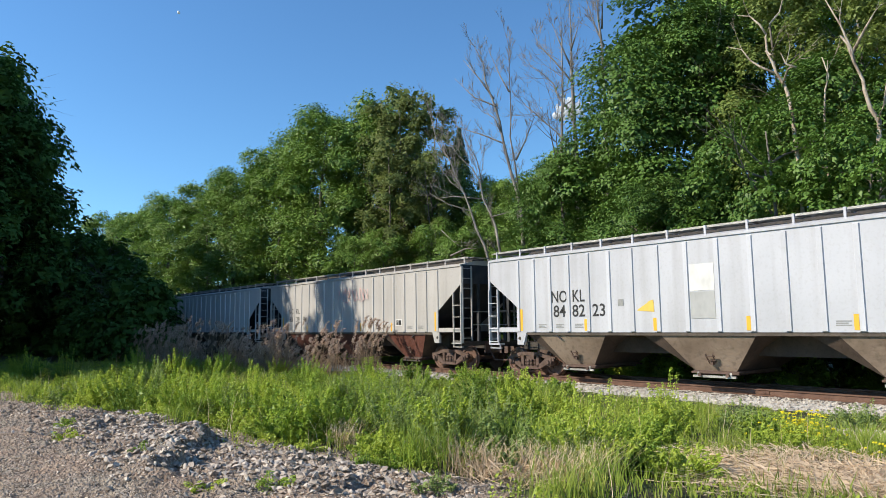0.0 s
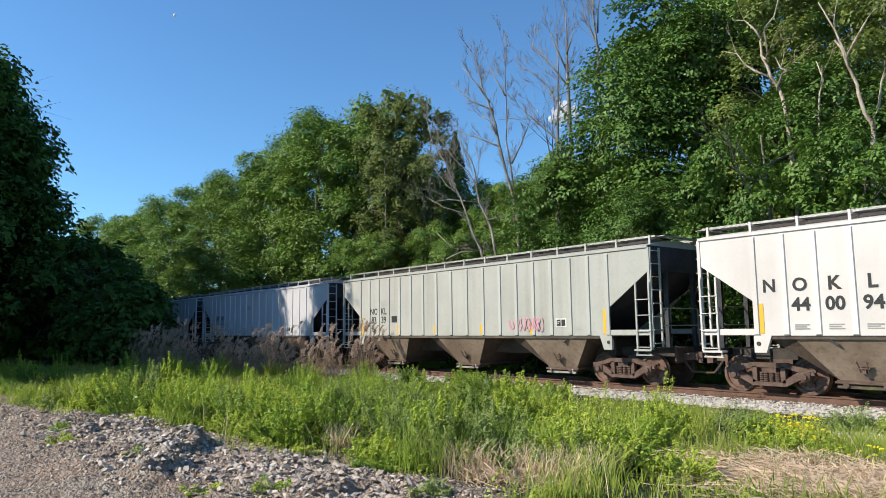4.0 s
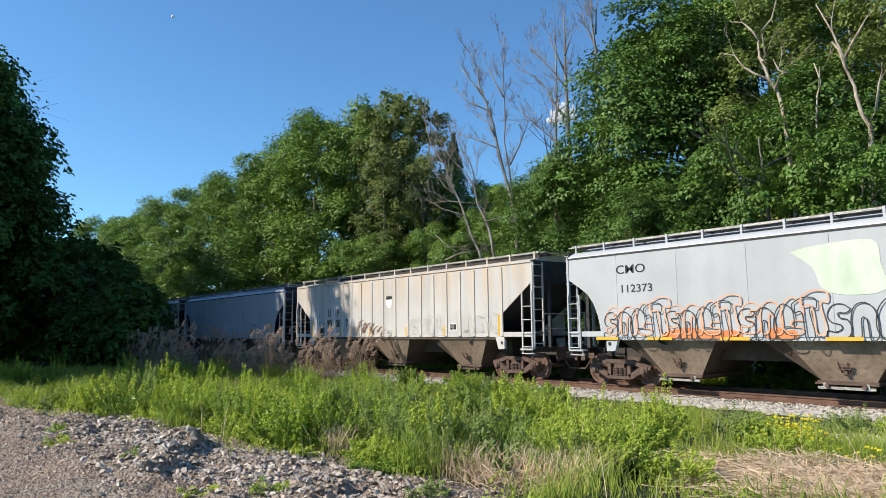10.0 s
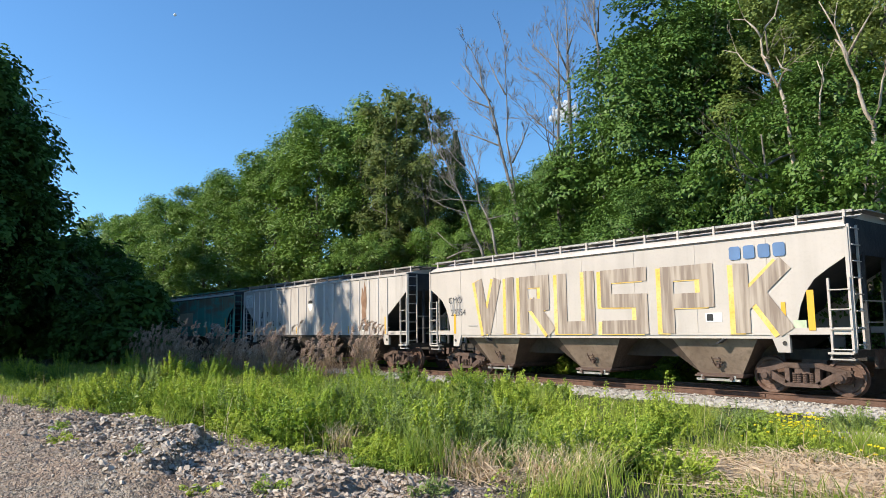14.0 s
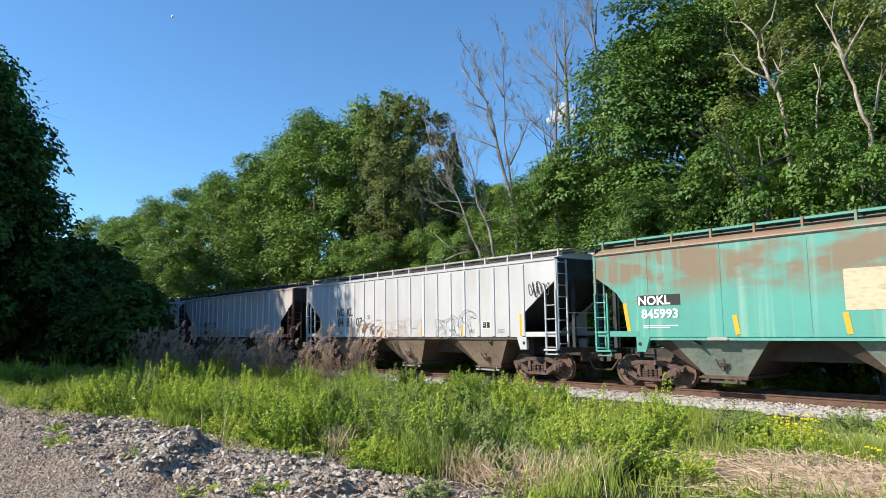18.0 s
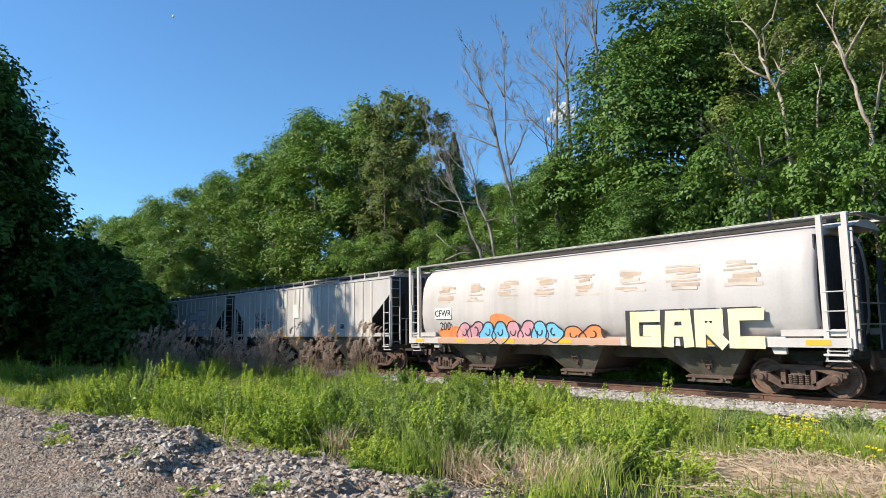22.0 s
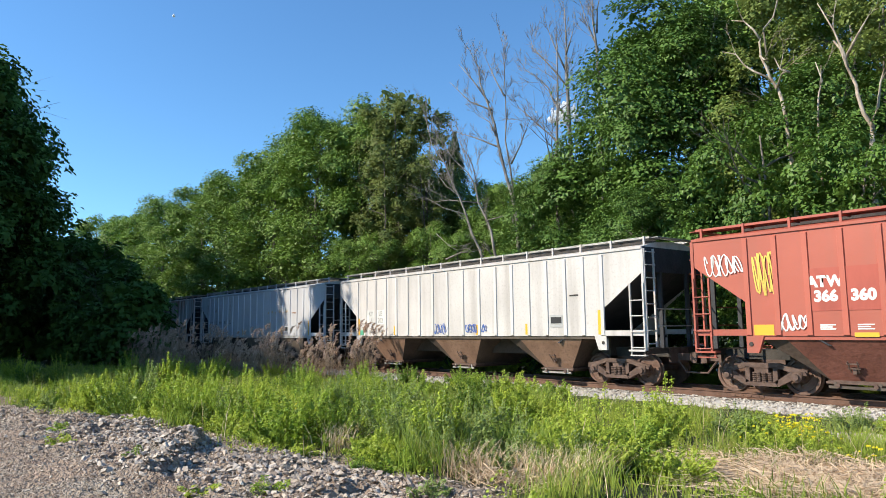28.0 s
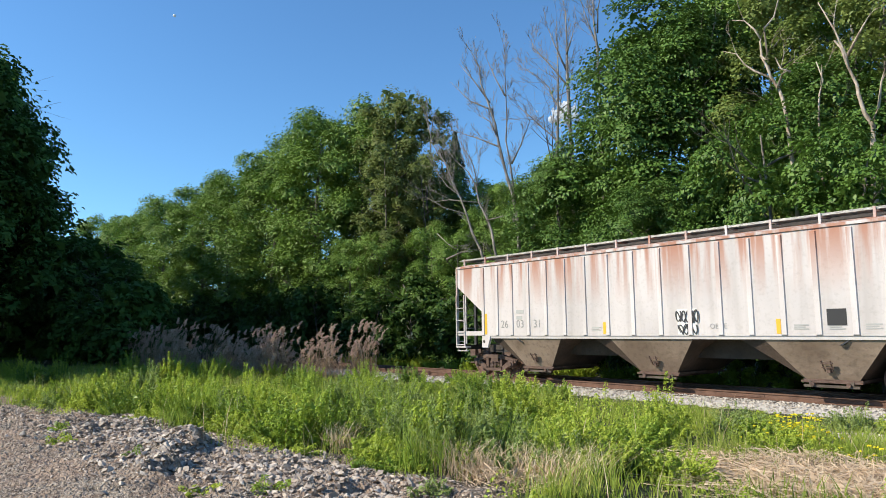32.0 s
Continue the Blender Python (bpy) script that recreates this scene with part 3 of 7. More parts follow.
# near-side trees in shade
for i, (x, y, h, w) in enumerate([(-50.6, 3.2, 18.6, .95), (-52.3, 3.0, 20.7, 1.0), (-53, 3, 18.5, 1.1), (-61, 3.5, 22.3, 1.0), (-69, 4, 25, .9), (-78, 5, 28, .9), (-53, -7, 20, 1.1), (-64, -7, 22, 1.2), (-43.5, -3.5, 13, .9), (-36, -4, 10, .9), (-33, -6, 13, .8), (-51, -6, 27.5, .6), (-59, -6, 28, .8), (-68, -6, 28, .9), (-41.5, -3, 25, .40), (-49, 5, 15.5, .9), (-49, -1.5, 20, 1.0), (-57, -1, 21, 1.1), (-66, -1, 21, 1.1), (-75, 0, 22, 1.2), (-41, -6, 17, .9), (-38, -9, 18, .85), (-46, -8, 21, .9), (-54, -5, 27, .75), (-62, -4, 28, .8), (-58, 0.5, 25, .7)]):
    plant_tree(SHADY, "tree", "dark broadleaf tree standing in its own shade", "tree", "trees on the near side of the track", x, y, h, i * 61, w)
# undergrowth
under = "shrubs along the far side of the track"
for i in range(46):
    x = -92 + i * 2.15
    plant_tree(SHRUB if i % 3 else SHRUB_B, "shrub", "dense green shrub at the foot of the wood", "shrub", under, x, 24.3 + 1.2 * math.sin(i * 2.4), 4.3 + 1.3 * math.sin(i * 1.7), i * 47)
for i, (x, y, h) in enumerate([(-42, 11, 5), (-46, 11.5, 5.2), (-50, 12, 6.6), (-52, 12, 7.2), (-58, 12.5, 9), (-66, 12.5, 10), (-74, 12, 11), (-66, 9, 8.5), (-72, 10, 9), (-80, 8, 10), (-78, 11, 9), (-86, 9.5, 10), (-92, 11, 11), (-62, 11, 9.5), (-56, 10.6, 9), (-48, 9.6, 4.6), (-60, 8.4, 7), (-68, 6.8, 8), (-90, 13, 10), (-100, 12, 11)]):
    plant_tree(DARKSHRUB, "shrub", "dark green shrub in deep shade", "shrub", "shrubs on the near side of the track", x, y, h, i * 59)


def spruce(x, y, height):
    rs = np.random.RandomState(31)
    t = thing("spruce_tree", "dark pointed spruce rising behind the broadleaf trees", "tree", wood, m=pose(x, y, -0.3))
    part("trunk", Shape().tube([(0, 0, 0), (0, 0, height)], [.2, .02], 7).mesh("trunk"), bark_mat, t)
    k = 9000
    h = rs.rand(k) ** 0.8
    a = rs.rand(k) * 6.283
    tier = 0.9 + 0.1 * np.sin(h * 75)
    r = (1 - h) * height * 0.27 * tier * (0.25 + 0.75 * rs.rand(k) ** .5) + .05
    c = np.stack([np.cos(a) * r, np.sin(a) * r, height * (0.08 + 0.92 * h) - r * .3], 1)
    n = np.stack([np.cos(a) * .5, np.sin(a) * .5, np.ones(k)], 1) + rs.randn(k, 3) * .3
    part("crown", quads("crown", rhombs(c, n, .34, rs, .35), leaf_spruce), leaf_spruce, t)


spruce(-44.6, 37.5, 19.0)


def dead_tree(x, y, height, lean, seed, material, trunk, label, depth=3, reach=0.34, start=0.4, count=9):
    rs = np.random.RandomState(seed)
    t = thing("dead_tree", label, "dead tree", "bare dead trees in the wood", m=pose(x, y, -0.3))
    s = Shape()
    top = Vector((lean[0], lean[1], height))
    pts = [top * f + Vector((math.sin(f * 7 + seed) * .18, math.cos(f * 5) * .1, 0)) for f in (0, .2, .4, .6, .8, 1)]
    s.tube(pts, [trunk, trunk * .85, trunk * .7, trunk * .5, trunk * .3, .015], 8)
    part("trunk", s.mesh("trunk", True), material, t)
    b = Shape()
    for i in range(count):
        f = start + (0.95 - start) * i / count
        p = pts[int(f * 5)].lerp(pts[min(5, int(f * 5) + 1)], f * 5 % 1)
        a = rs.rand() * 6.283
        limbs(b, rs, p, (math.cos(a), math.sin(a), rs.uniform(0.5, 1.2)), height * reach * (1.2 - f) * rs.uniform(.8, 1.3), trunk * .5 * (1.15 - f), depth - 1, 0.45)
    part("branchwork", b.mesh("branchwork", True), material, t, "bare twiggy branches")


dead_tree(-24.9, 28.5, 19.2, (-0.1, 0), 8, dead_mat, .16, "tall bare grey dead tree with fine twigs", 3, .30, .5, 10)


def bare_tree(x, y, runs, radius, seed, label, twig=1.7):
    """A bare dead tree: its trunk and boughs as runs of (sideways, height), all set with fine forking twigs."""
    rs = np.random.RandomState(seed)
    t = thing("dead_tree", label, "dead tree", "bare dead trees in the wood", m=pose(x, y, -0.3))
    for j, run in enumerate(runs):
        k = len(run)
        s, r = Shape(), radius * (1.0 if j == 0 else .42)
        pts = [Vector((a, .12 * math.sin(i * 2 + j) - (.5 * (j % 3 - 1) * i / k if j else 0), c)) for i, (a, c) in enumerate(run)]
        s.tube(pts, [r * (1 - .82 * i / (k - 1)) for i in range(k)], 7)
        for i in range(1, k):
            for q in range(3 if pts[i].z > 10 else 1):
                at = pts[i - 1].lerp(pts[i], rs.rand())
                along = (pts[i] - pts[i - 1]).normalized()
                limbs(s, rs, at, along + Vector(rs.randn(3)) * .34 + Vector((0, 0, .3)), twig * rs.uniform(.4, 1.2), max(.012, r * .13), 2, .26, -.03, 4)
        part("trunk" if j == 0 else "bough", s.mesh("trunk" if j == 0 else "bough", True), dead_mat, t, "" if j == 0 else "bare twiggy bough")


bare_tree(-25.66, 26.0, [[(.3, 0), (.1, 3.5), (0, 5.8), (-.18, 7.8), (-.57, 9), (-.87, 10.3), (-1.44, 12.2), (-1.86, 13.4), (-2.28, 14.8), (-2.78, 16), (-3.09, 17.1), (-3.71, 18.3)],
                         [(-.44, 9), (-.6, 10.6), (-.81, 12.2), (-.9, 13.5), (-.9, 14.8), (-.77, 16.1), (-.83, 17), (-1.15, 18.3)], [(-2.28, 14.8), (-3.21, 16.3), (-4.34, 17.6)], [(-2.06, 14.3), (-3.89, 15.3), (-6.11, 17.2)],
                         [(-1.4, 12), (-3.2, 12.9), (-5.74, 14)], [(-1.56, 12.7), (-2.08, 13.6), (-2.93, 14.2)], [(-.9, 14.8), (-1.92, 16.1), (-2.82, 17.9)], [(-.59, 10.9), (.17, 11.8), (1.05, 12.9)]], .13, 5, "tall bare grey dead tree with fine twigs", .9)
bare_tree(-25.85, 30.5, [[(.2, 0), (0, 11.1), (.03, 15.9), (-.05, 16.9), (-.11, 18.7), (0, 20.9)], [(-.09, 16.1), (-1.27, 17.7), (-2.61, 19.3), (-2.93, 20)], [(-.1, 16.9), (-.77, 18.9), (-1.17, 20.1)],
                         [(-.04, 14.2), (-1.13, 15.5), (-1.77, 16.6), (-2.68, 17.5), (-3.87, 18.5)], [(0, 18), (.57, 19.3)], [(0, 12.2), (-1.44, 13.5), (-2.55, 14.6), (-3.72, 15.8)]], .15, 9, "tall bare grey dead tree with fine twigs", 1.0)
bare_tree(-24.08, 31.0, [[(0, 0), (0, 12.2), (.11, 17.8), (-.13, 19.6), (-.24, 21.7)], [(.11, 17.8), (-.55, 19.6), (-.98, 21.3)], [(0, 18.9), (.38, 20.1), (.84, 21.3)]], .14, 14, "bare dead tree with fine twigs", 1.5)
bare_tree(-28.05, 25.4, [[(1.5, 0), (.8, 3.5), (0, 6.3), (-.76, 7.4), (-1.37, 8.5), (-1.69, 9.5), (-2.43, 10.6), (-3.2, 11.8), (-4.26, 13.2), (-4.8, 15)], [(-1.69, 9.5), (-2.96, 10.4), (-4.01, 11.6)], [(-1.37, 8.5), (-2.99, 9.1), (-4.6, 10)]], .095, 12, "leaning bare grey dead tree", 1.6)
bare_tree(-27.77, 26.2, [[(1.2, 0), (.6, 3.5), (0, 6.3), (-.28, 7.4), (-.73, 8.1), (-1.27, 9.2), (-1.49, 10.2), (-2.36, 11.2), (-3.38, 12.1), (-4.44, 13.4)], [(-1.49, 10.2), (-1.85, 11.6), (-2.83, 13.2)], [(-1.27, 9.2), (-3.7, 9.7), (-5.34, 9.8)], [(-.73, 8.1), (1.09, 8.2)]], .10, 13, "leaning bare grey dead tree", 1.6)
bare_tree(-28.9, 24.9, [[(-1.6, 6.0), (-.4, 6.3), (.7, 6.2)], [(-2.6, 7.6), (-1.4, 6.8), (-.4, 6.3)]], .06, 15, "broken pale bough caught between dead trunks", 1.2)


def bleached_tree(x, y, trunk, boughs, radius, label):
    """A broken, bleached dead tree: crooked trunk and a few bare boughs, given as runs of (sideways, height)."""
    t = thing("dead_tree", label, "dead tree", "bare dead trees in the wood", m=pose(x, y, -0.3))
    s = Shape()
    n = len(trunk)
    s.tube([(a, .15 * math.sin(i * 2), b) for i, (a, b) in enumerate(trunk)], [radius * (1 - .7 * i / (n - 1)) for i in range(n)], 8)
    part("trunk", s.mesh("trunk", True), pale_mat, t, "crooked bleached trunk")
    rs = np.random.RandomState(4)
    for run in boughs:
        b = Shape()
        k = len(run)
        pts = [(a, -.25 * i / k + .1 * math.sin(i * 3), c) for i, (a, c) in enumerate(run)]
        b.tube(pts, [radius * (.6 - .45 * i / (k - 1)) for i in range(k)], 7)
        limbs(b, rs, pts[-2], Vector(pts[-1]) - Vector(pts[-2]) + Vector((.3, 0, .4)), 1.0, radius * .2, 1, .5)
        part("bough", b.mesh("bough", True), pale_mat, t, "broken bare bough")


bleached_tree(-10.49, 23.6, [(.1, 0), (.1, 6.7), (.07, 9.1), (-.04, 9.7), (-.21, 10.1), (-.37, 10.6), (-.48, 11), (-.75, 11.5), (-.68, 12), (-.45, 12.4), (-.22, 12.8), (.07, 13.4)],
              [[(-.42, 10.6), (-.95, 11), (-1.24, 11.3), (-1.53, 11.8), (-1.95, 12)], [(-.67, 12.1), (-.85, 12.5), (-1.14, 12.9), (-1.6, 13.1)], [(-.2, 10.2), (.02, 10.6), (.27, 10.6)], [(.27, 10.6), (-.03, 10.8), (-.13, 11.2)], [(-.71, 11.5), (-.55, 11.3), (-.39, 11.2)]], .075, "bleached dead tree with broken limbs")
bleached_tree(-7.77, 22.9, [(.1, 0), (0, 5.6), (.06, 6.6), (.12, 7.5), (.09, 8), (-.04, 8.4), (-.16, 9), (-.26, 9.4), (-.41, 10), (-.53, 10.6), (-.79, 11)],
              [[(.09, 8), (.35, 8.5), (.51, 9.2), (.64, 9.6)], [(-.43, 10.3), (-.01, 10.9), (.34, 11.3)], [(-.41, 10), (-.45, 10.4), (-.65, 11.2), (-1.08, 12.3)]], .095, "bleached dead tree with broken limbs")
bleached_tree(-9.43, 23.4, [(.1, 0), (0, 7), (.12, 8.7), (.17, 9.5), (.24, 10), (.16, 10.6)], [[(.23, 9.8), (.3, 10.1), (.37, 10.4)]], .05, "slender bleached dead sapling")


# ---------------------------------------------------------------- meadow
def meadow_spots(rs, n, x0=-44.0, x1=3.0):
    """Random places between the gravel and the ballast, thicker near the camera."""
    x = x1 - (x1 - x0) * rs.rand(n) ** 1.25
    lo = edge_y(x) - 0.8
    y = lo + (TRACK - 2.35 - lo) * rs.rand(n)
    return x, y


def low_by_track(x, y):
    """Plants grow lower towards the ballast, except far down the line."""
    return np.maximum(np.clip((16.2 - y) / 3.2, 0.1, 1), np.clip((-x - 20) / 8, 0, 1))


def straw_zone(x, y):
    """1 in the patches of flattened dry grass."""
    a = np.exp(-(((x + 3.7) / 1.75) ** 2 + ((y - 8.9) / 1.6) ** 2) ** 2)
    b = np.exp(-(((x + 6.15) / .75) ** 2 + ((y - 5.75) / .5) ** 2) ** 2)
    return np.clip(a + b * .5, 0, 1)


def blades(rs, x, y, height, width, lean):
    """Bent grass blades as two quads each."""
    n = len(x)
    z = ground_z(x, y) - 0.02
    a = math.atan2(SUN_DIR.y, SUN_DIR.x) + 1.571 + rs.randn(n) * .6
    face = np.stack([np.cos(a), np.sin(a), np.zeros(n)], 1)
    b = rs.rand(n) * 6.283
    bend = np.stack([np.cos(b), np.sin(b), np.zeros(n)], 1) * (lean * rs.rand(n))[:, None] * height[:, None]
    p0 = np.stack([x, y, z], 1)
    up = np.stack([np.zeros(n), np.zeros(n), height], 1)
    p1 = p0 + up * .55 + bend * .3
    p2 = p0 + up + bend
    w = face * width[:, None] * .5
    return np.concatenate([np.stack([p0 - w, p0 + w, p1 + w * .8, p1 - w * .8], 1), np.stack([p1 - w * .8, p1 + w * .8, p2 + w * .1, p2 - w * .1], 1)])


def stuff(name, label, category, verts, material):
    return thing(name, label, category, kind="stuff", mesh=quads(name, verts, material), material=material)


def build_meadow():
    rs = np.random.RandomState(41)
    x, y = meadow_spots(rs, 95000)
    patch = 0.5 + 0.5 * np.sin(x * .9 + np.sin(y * .7) * 2) * np.sin(y * 1.1 + x * .3)
    edge = np.clip((y - edge_y(x) + .6) / .8, 0.05, 1)
    keep = rs.rand(len(x)) < (0.5 + 0.5 * patch) * edge * (1 - straw_zone(x, y))
    x, y, patch, edge = x[keep], y[keep], patch[keep], edge[keep]
    h = (0.08 + 0.24 * rs.rand(len(x)) * (0.3 + patch)) * (0.4 + .6 * edge) * low_by_track(x, y)
    stuff("meadow_grass", "tall uneven green grass between gravel and track", "grass", blades(rs, x, y, h, 0.012 + .012 * rs.rand(len(x)), 0.7), grass_mat)
    # leafy weeds
    x, y = meadow_spots(rs, 1500)
    clump = np.sin(x * 1.7 + np.sin(y * 1.3) * 1.5) * np.sin(y * 1.9 - x * .6)
    keep = rs.rand(len(x)) < (.5 + .5 * clump) * (1 - straw_zone(x, y))
    x, y, clump = x[keep], y[keep], clump[keep]
    vs = []
    tall = (0.12 + 0.30 * rs.rand(len(x)) ** 1.6 * (1 + .5 * clump)) * low_by_track(x, y)
    for px, py, h in zip(x, y, tall):
        k = int(40 + 90 * h)
        f = rs.rand(k)
        a = rs.rand(k) * 6.283
        r = (0.05 + 0.16 * (1 - f)) * (.6 + h)
        z = float(ground_z(px, py))
        c = np.stack([px + np.cos(a) * r, py + np.sin(a) * r, z + .04 + f * h], 1)
        n = np.stack([np.cos(a) * .6 - .35, np.sin(a) * .6 - .4, np.ones(k)], 1) + rs.randn(k, 3) * .5
        vs.append(rhombs(c, n, 0.046, rs, .5))
    stuff("leafy_weeds", "bright green leafy weeds among the grass", "weeds", np.concatenate(vs), leaf_weed)
    # dry stalks
    x, y = meadow_spots(rs, 420)
    stuff("dry_stalks", "thin pale dry grass stalks", "grass", blades(rs, x, y, (.45 + .4 * rs.rand(len(x))) * low_by_track(x, y), np.full(len(x), .008), .5), straw_mat)
    # coarse tussocks all over the meadow
    tx, ty = meadow_spots(rs, 150)
    tx, ty = tx[straw_zone(tx, ty) < .3], ty[straw_zone(tx, ty) < .3]
    k = np.repeat(np.arange(len(tx)), 150)
    n = len(k)
    x, y = tx[k] + rs.randn(n) * .2, ty[k] + rs.randn(n) * .2
    tall = (.28 + .5 * rs.rand(len(tx)))[k] * (.5 + .5 * rs.rand(n)) * low_by_track(x, y)
    stuff("grass_tussocks", "coarse green grass tussocks", "grass", blades(rs, x, y, tall, .008 + .009 * rs.rand(n), .9), grass_mat)
    # tall upright grass in a few places
    n = 6000
    k = rs.randint(0, 8, n)
    x = np.array([-7.9, -7.4, -8.5, -7.1, -9.0, -11.5, -13.2, -17.5])[k] + rs.randn(n) * np.array([.28, .25, .3, .25, .3, .5, .6, .8])[k]
    y = np.array([6.2, 6.6, 6.4, 7.1, 6.9, 8.5, 10.2, 9.5])[k] + rs.randn(n) * np.array([.22, .25, .25, .3, .3, .6, .7, .8])[k]
    stuff("tall_grass", "tall upright deep green grass", "grass", blades(rs, x, y, .22 + .36 * rs.rand(n), .009 + .008 * rs.rand(n), .45), deep_grass_mat)
    # flattened straw, combed roughly one way
    n = 56000
    x, y = -9.8 + 9 * rs.rand(n), 5.4 + 5.6 * rs.rand(n)
    keep = rs.rand(n) < straw_zone(x, y)
    x, y = x[keep], y[keep]
    n = len(x)
    a = -0.5 + rs.randn(n) * .55 + .8 * np.sin(x * 1.3 + y)
    along = np.stack([np.cos(a), np.sin(a), rs.randn(n) * .16], 1) * (.08 + .16 * rs.rand(n))[:, None]
    side = np.stack([-np.sin(a), np.cos(a), rs.randn(n) * .4], 1) * (.0035 + .0045 * rs.rand(n))[:, None]
    c = np.stack([x, y, ground_z(x, y) + .02 + .16 * rs.rand(n) ** 1.5], 1)
    stuff("flattened_straw", "flattened mat of pale dry grass", "dry grass", np.stack([c - along - side, c + along - side * .3, c + along + side * .3, c - along + side], 1), straw_mat)
    # upright dry tufts beside the gravel
    n = 1500
    k = rs.randint(0, 9, n)
    tx = np.array([-6.4, -6.1, -6.7, -6.2, -5.8, -5.5, -6.0, -9.3, -5.6])[k] + rs.randn(n) * .13
    ty = np.array([5.7, 6.0, 5.6, 6.4, 6.2, 6.5, 7.0, 5.5, 7.0])[k] + rs.randn(n) * .13
    stuff("dry_tufts", "yellowish dry grass tufts at the gravel's edge", "dry grass", blades(rs, tx, ty, .18 + .3 * rs.rand(n), np.full(n, .011), 1.1), straw_mat)


build_meadow()


def weed_bush(x, y, height, radius, seed, leaf=0.075, label="bushy green weed clump in the grass", stems=34):
    rs = np.random.RandomState(seed)
    t = thing("weed_bush", label, "weed", "bushy weeds in the meadow", m=pose(x, y, float(ground_z(x, y)) - .03))
    s = Shape()
    leafy = WEEDS[seed * 7 % 6]
    cs, ns, ss = [], [], []
    for i in range(stems):
        a, r = rs.rand() * 6.283, radius * math.sqrt(rs.rand())
        lean = rs.uniform(.1, .35)
        h = height * rs.uniform(.5, 1.12) * (1 - .5 * (r / radius) ** 2)
        tip = Vector((math.cos(a) * r * (1 + lean), math.sin(a) * r * (1 + lean), h))
        s.tube([(math.cos(a) * r * .5, math.sin(a) * r * .5, 0), tip], [.008, .003], 4, cap=False)
        k = int(74 + 52 * height)
        f = .1 + .9 * rs.rand(k)
        b = rs.rand(k) * 6.283
        root = np.array((math.cos(a) * r * .5, math.sin(a) * r * .5, 0))
        c = root + (np.array(tip) - root) * f[:, None] + np.stack([np.cos(b), np.sin(b), np.zeros(k)], 1) * (.1 * (1.2 - f))[:, None]
        cs.append(c)
        ss.append(np.ones(k))
        ns.append(np.stack([np.cos(b) * .5 - .35, np.sin(b) * .5 - .6, np.ones(k)], 1) + rs.randn(k, 3) * .42)
        k = 7
        cs.append(root + (np.array(tip) - root) * (.05 + .6 * rs.rand(k, 1)) + rs.randn(k, 3) * (.05, .05, .03))
        ns.append(rs.randn(k, 3) + (-.2, -.3, .8))
        ss.append(np.full(k, 2.3))
    tagged(part("stalk", s.mesh("stalk"), leaf_weed, t), kind="stuff")
    tagged(part("leaf_mass", quads("leaf_mass", rhombs(np.concatenate(cs), np.concatenate(ns), leaf * .66 * np.concatenate(ss), rs, .48), leafy), leafy, t), kind="stuff")


for i, (x, y, h, r) in enumerate([(-15.6, 15.4, .75, .65), (-18.8, 16.1, .8, .6), (-21.8, 15.9, .8, .5), (-12.2, 7.4, .85, .6), (-16.6, 7.3, .7, .5), (-23.0, 6.6, 1.0, .7), (-20.5, 6.6, .7, .6), (-8.6, 8.6, .7, .6),
                                 (-7.4, 6.9, .55, .4), (-10.2, 11.2, .7, .6), (-14.5, 10.5, .7, .7), (-6.6, 12.2, .5, .5), (-18.5, 11.5, .8, .7), (-26, 9.5, 1.0, .8), (-12.6, 13.5, .6, .5), (-4.9, 15.4, .5, .5), (-17.4, 15.2, .8, .55), (-16.4, 15.5, .75, .5), (-14.2, 14.9, .7, .5), (-13.5, 15.1, .6, .45)]):
    weed_bush(x, y, h, r, 60 + i)
placing = random.Random(8)
for i in range(70):
    x = -4.5 - 28 * placing.random() ** 1.2
    lo = float(edge_y(x)) + .1
    y = lo + (15.0 - lo) * placing.random() ** 1.1
    if float(straw_zone(x, y)) < .2:
        weed_bush(x, y, placing.choice((.4, .6, .9, 1.15)) * (.5 if y > 13.5 and x > -20 else 1), placing.uniform(.35, .75), 400 + i, placing.uniform(.055, .085))
# a fringe of taller weeds where the gravel ends: x, y, height, radius
fringe = [(-23, 4.3, .5, .6), (-21.2, 4.3, .6, .6), (-19.6, 4.2, .75, .6), (-17.6, 4.1, .7, .6), (-15.8, 4.3, 1.15, .75), (-14.9, 5.0, .95, .5), (-14.0, 4.9, 1.05, .75), (-13.1, 5.2, .7, .5), (-14, 6.1, .85, .6), (-12.3, 5.3, .85, .5), (-11.5, 5.7, .65, .5), (-10.6, 5.5, .6, .5),
          (-9.7, 5.7, .85, .6), (-9.1, 6.4, .9, .6), (-8.5, 5.6, .4, .35), (-6.9, 7.0, .5, .4), (-5.6, 7.4, .5, .4), (-5.0, 7.6, .5, .4), (-10.6, 7.4, .85, .6), (-8.1, 7.6, .75, .5), (-7.0, 8.0, .7, .5), (-6.4, 8.8, .65, .5), (-12.0, 6.9, .75, .6), (-5.3, 10.9, .45, .5), (-6.3, 12.2, .5, .5)]
for i, (x, y, h, r) in enumerate(fringe):
    weed_bush(x, y, h * 1.05, r * 1.1, 700 + i, .07, "leafy bright green weed clump at the gravel's edge")
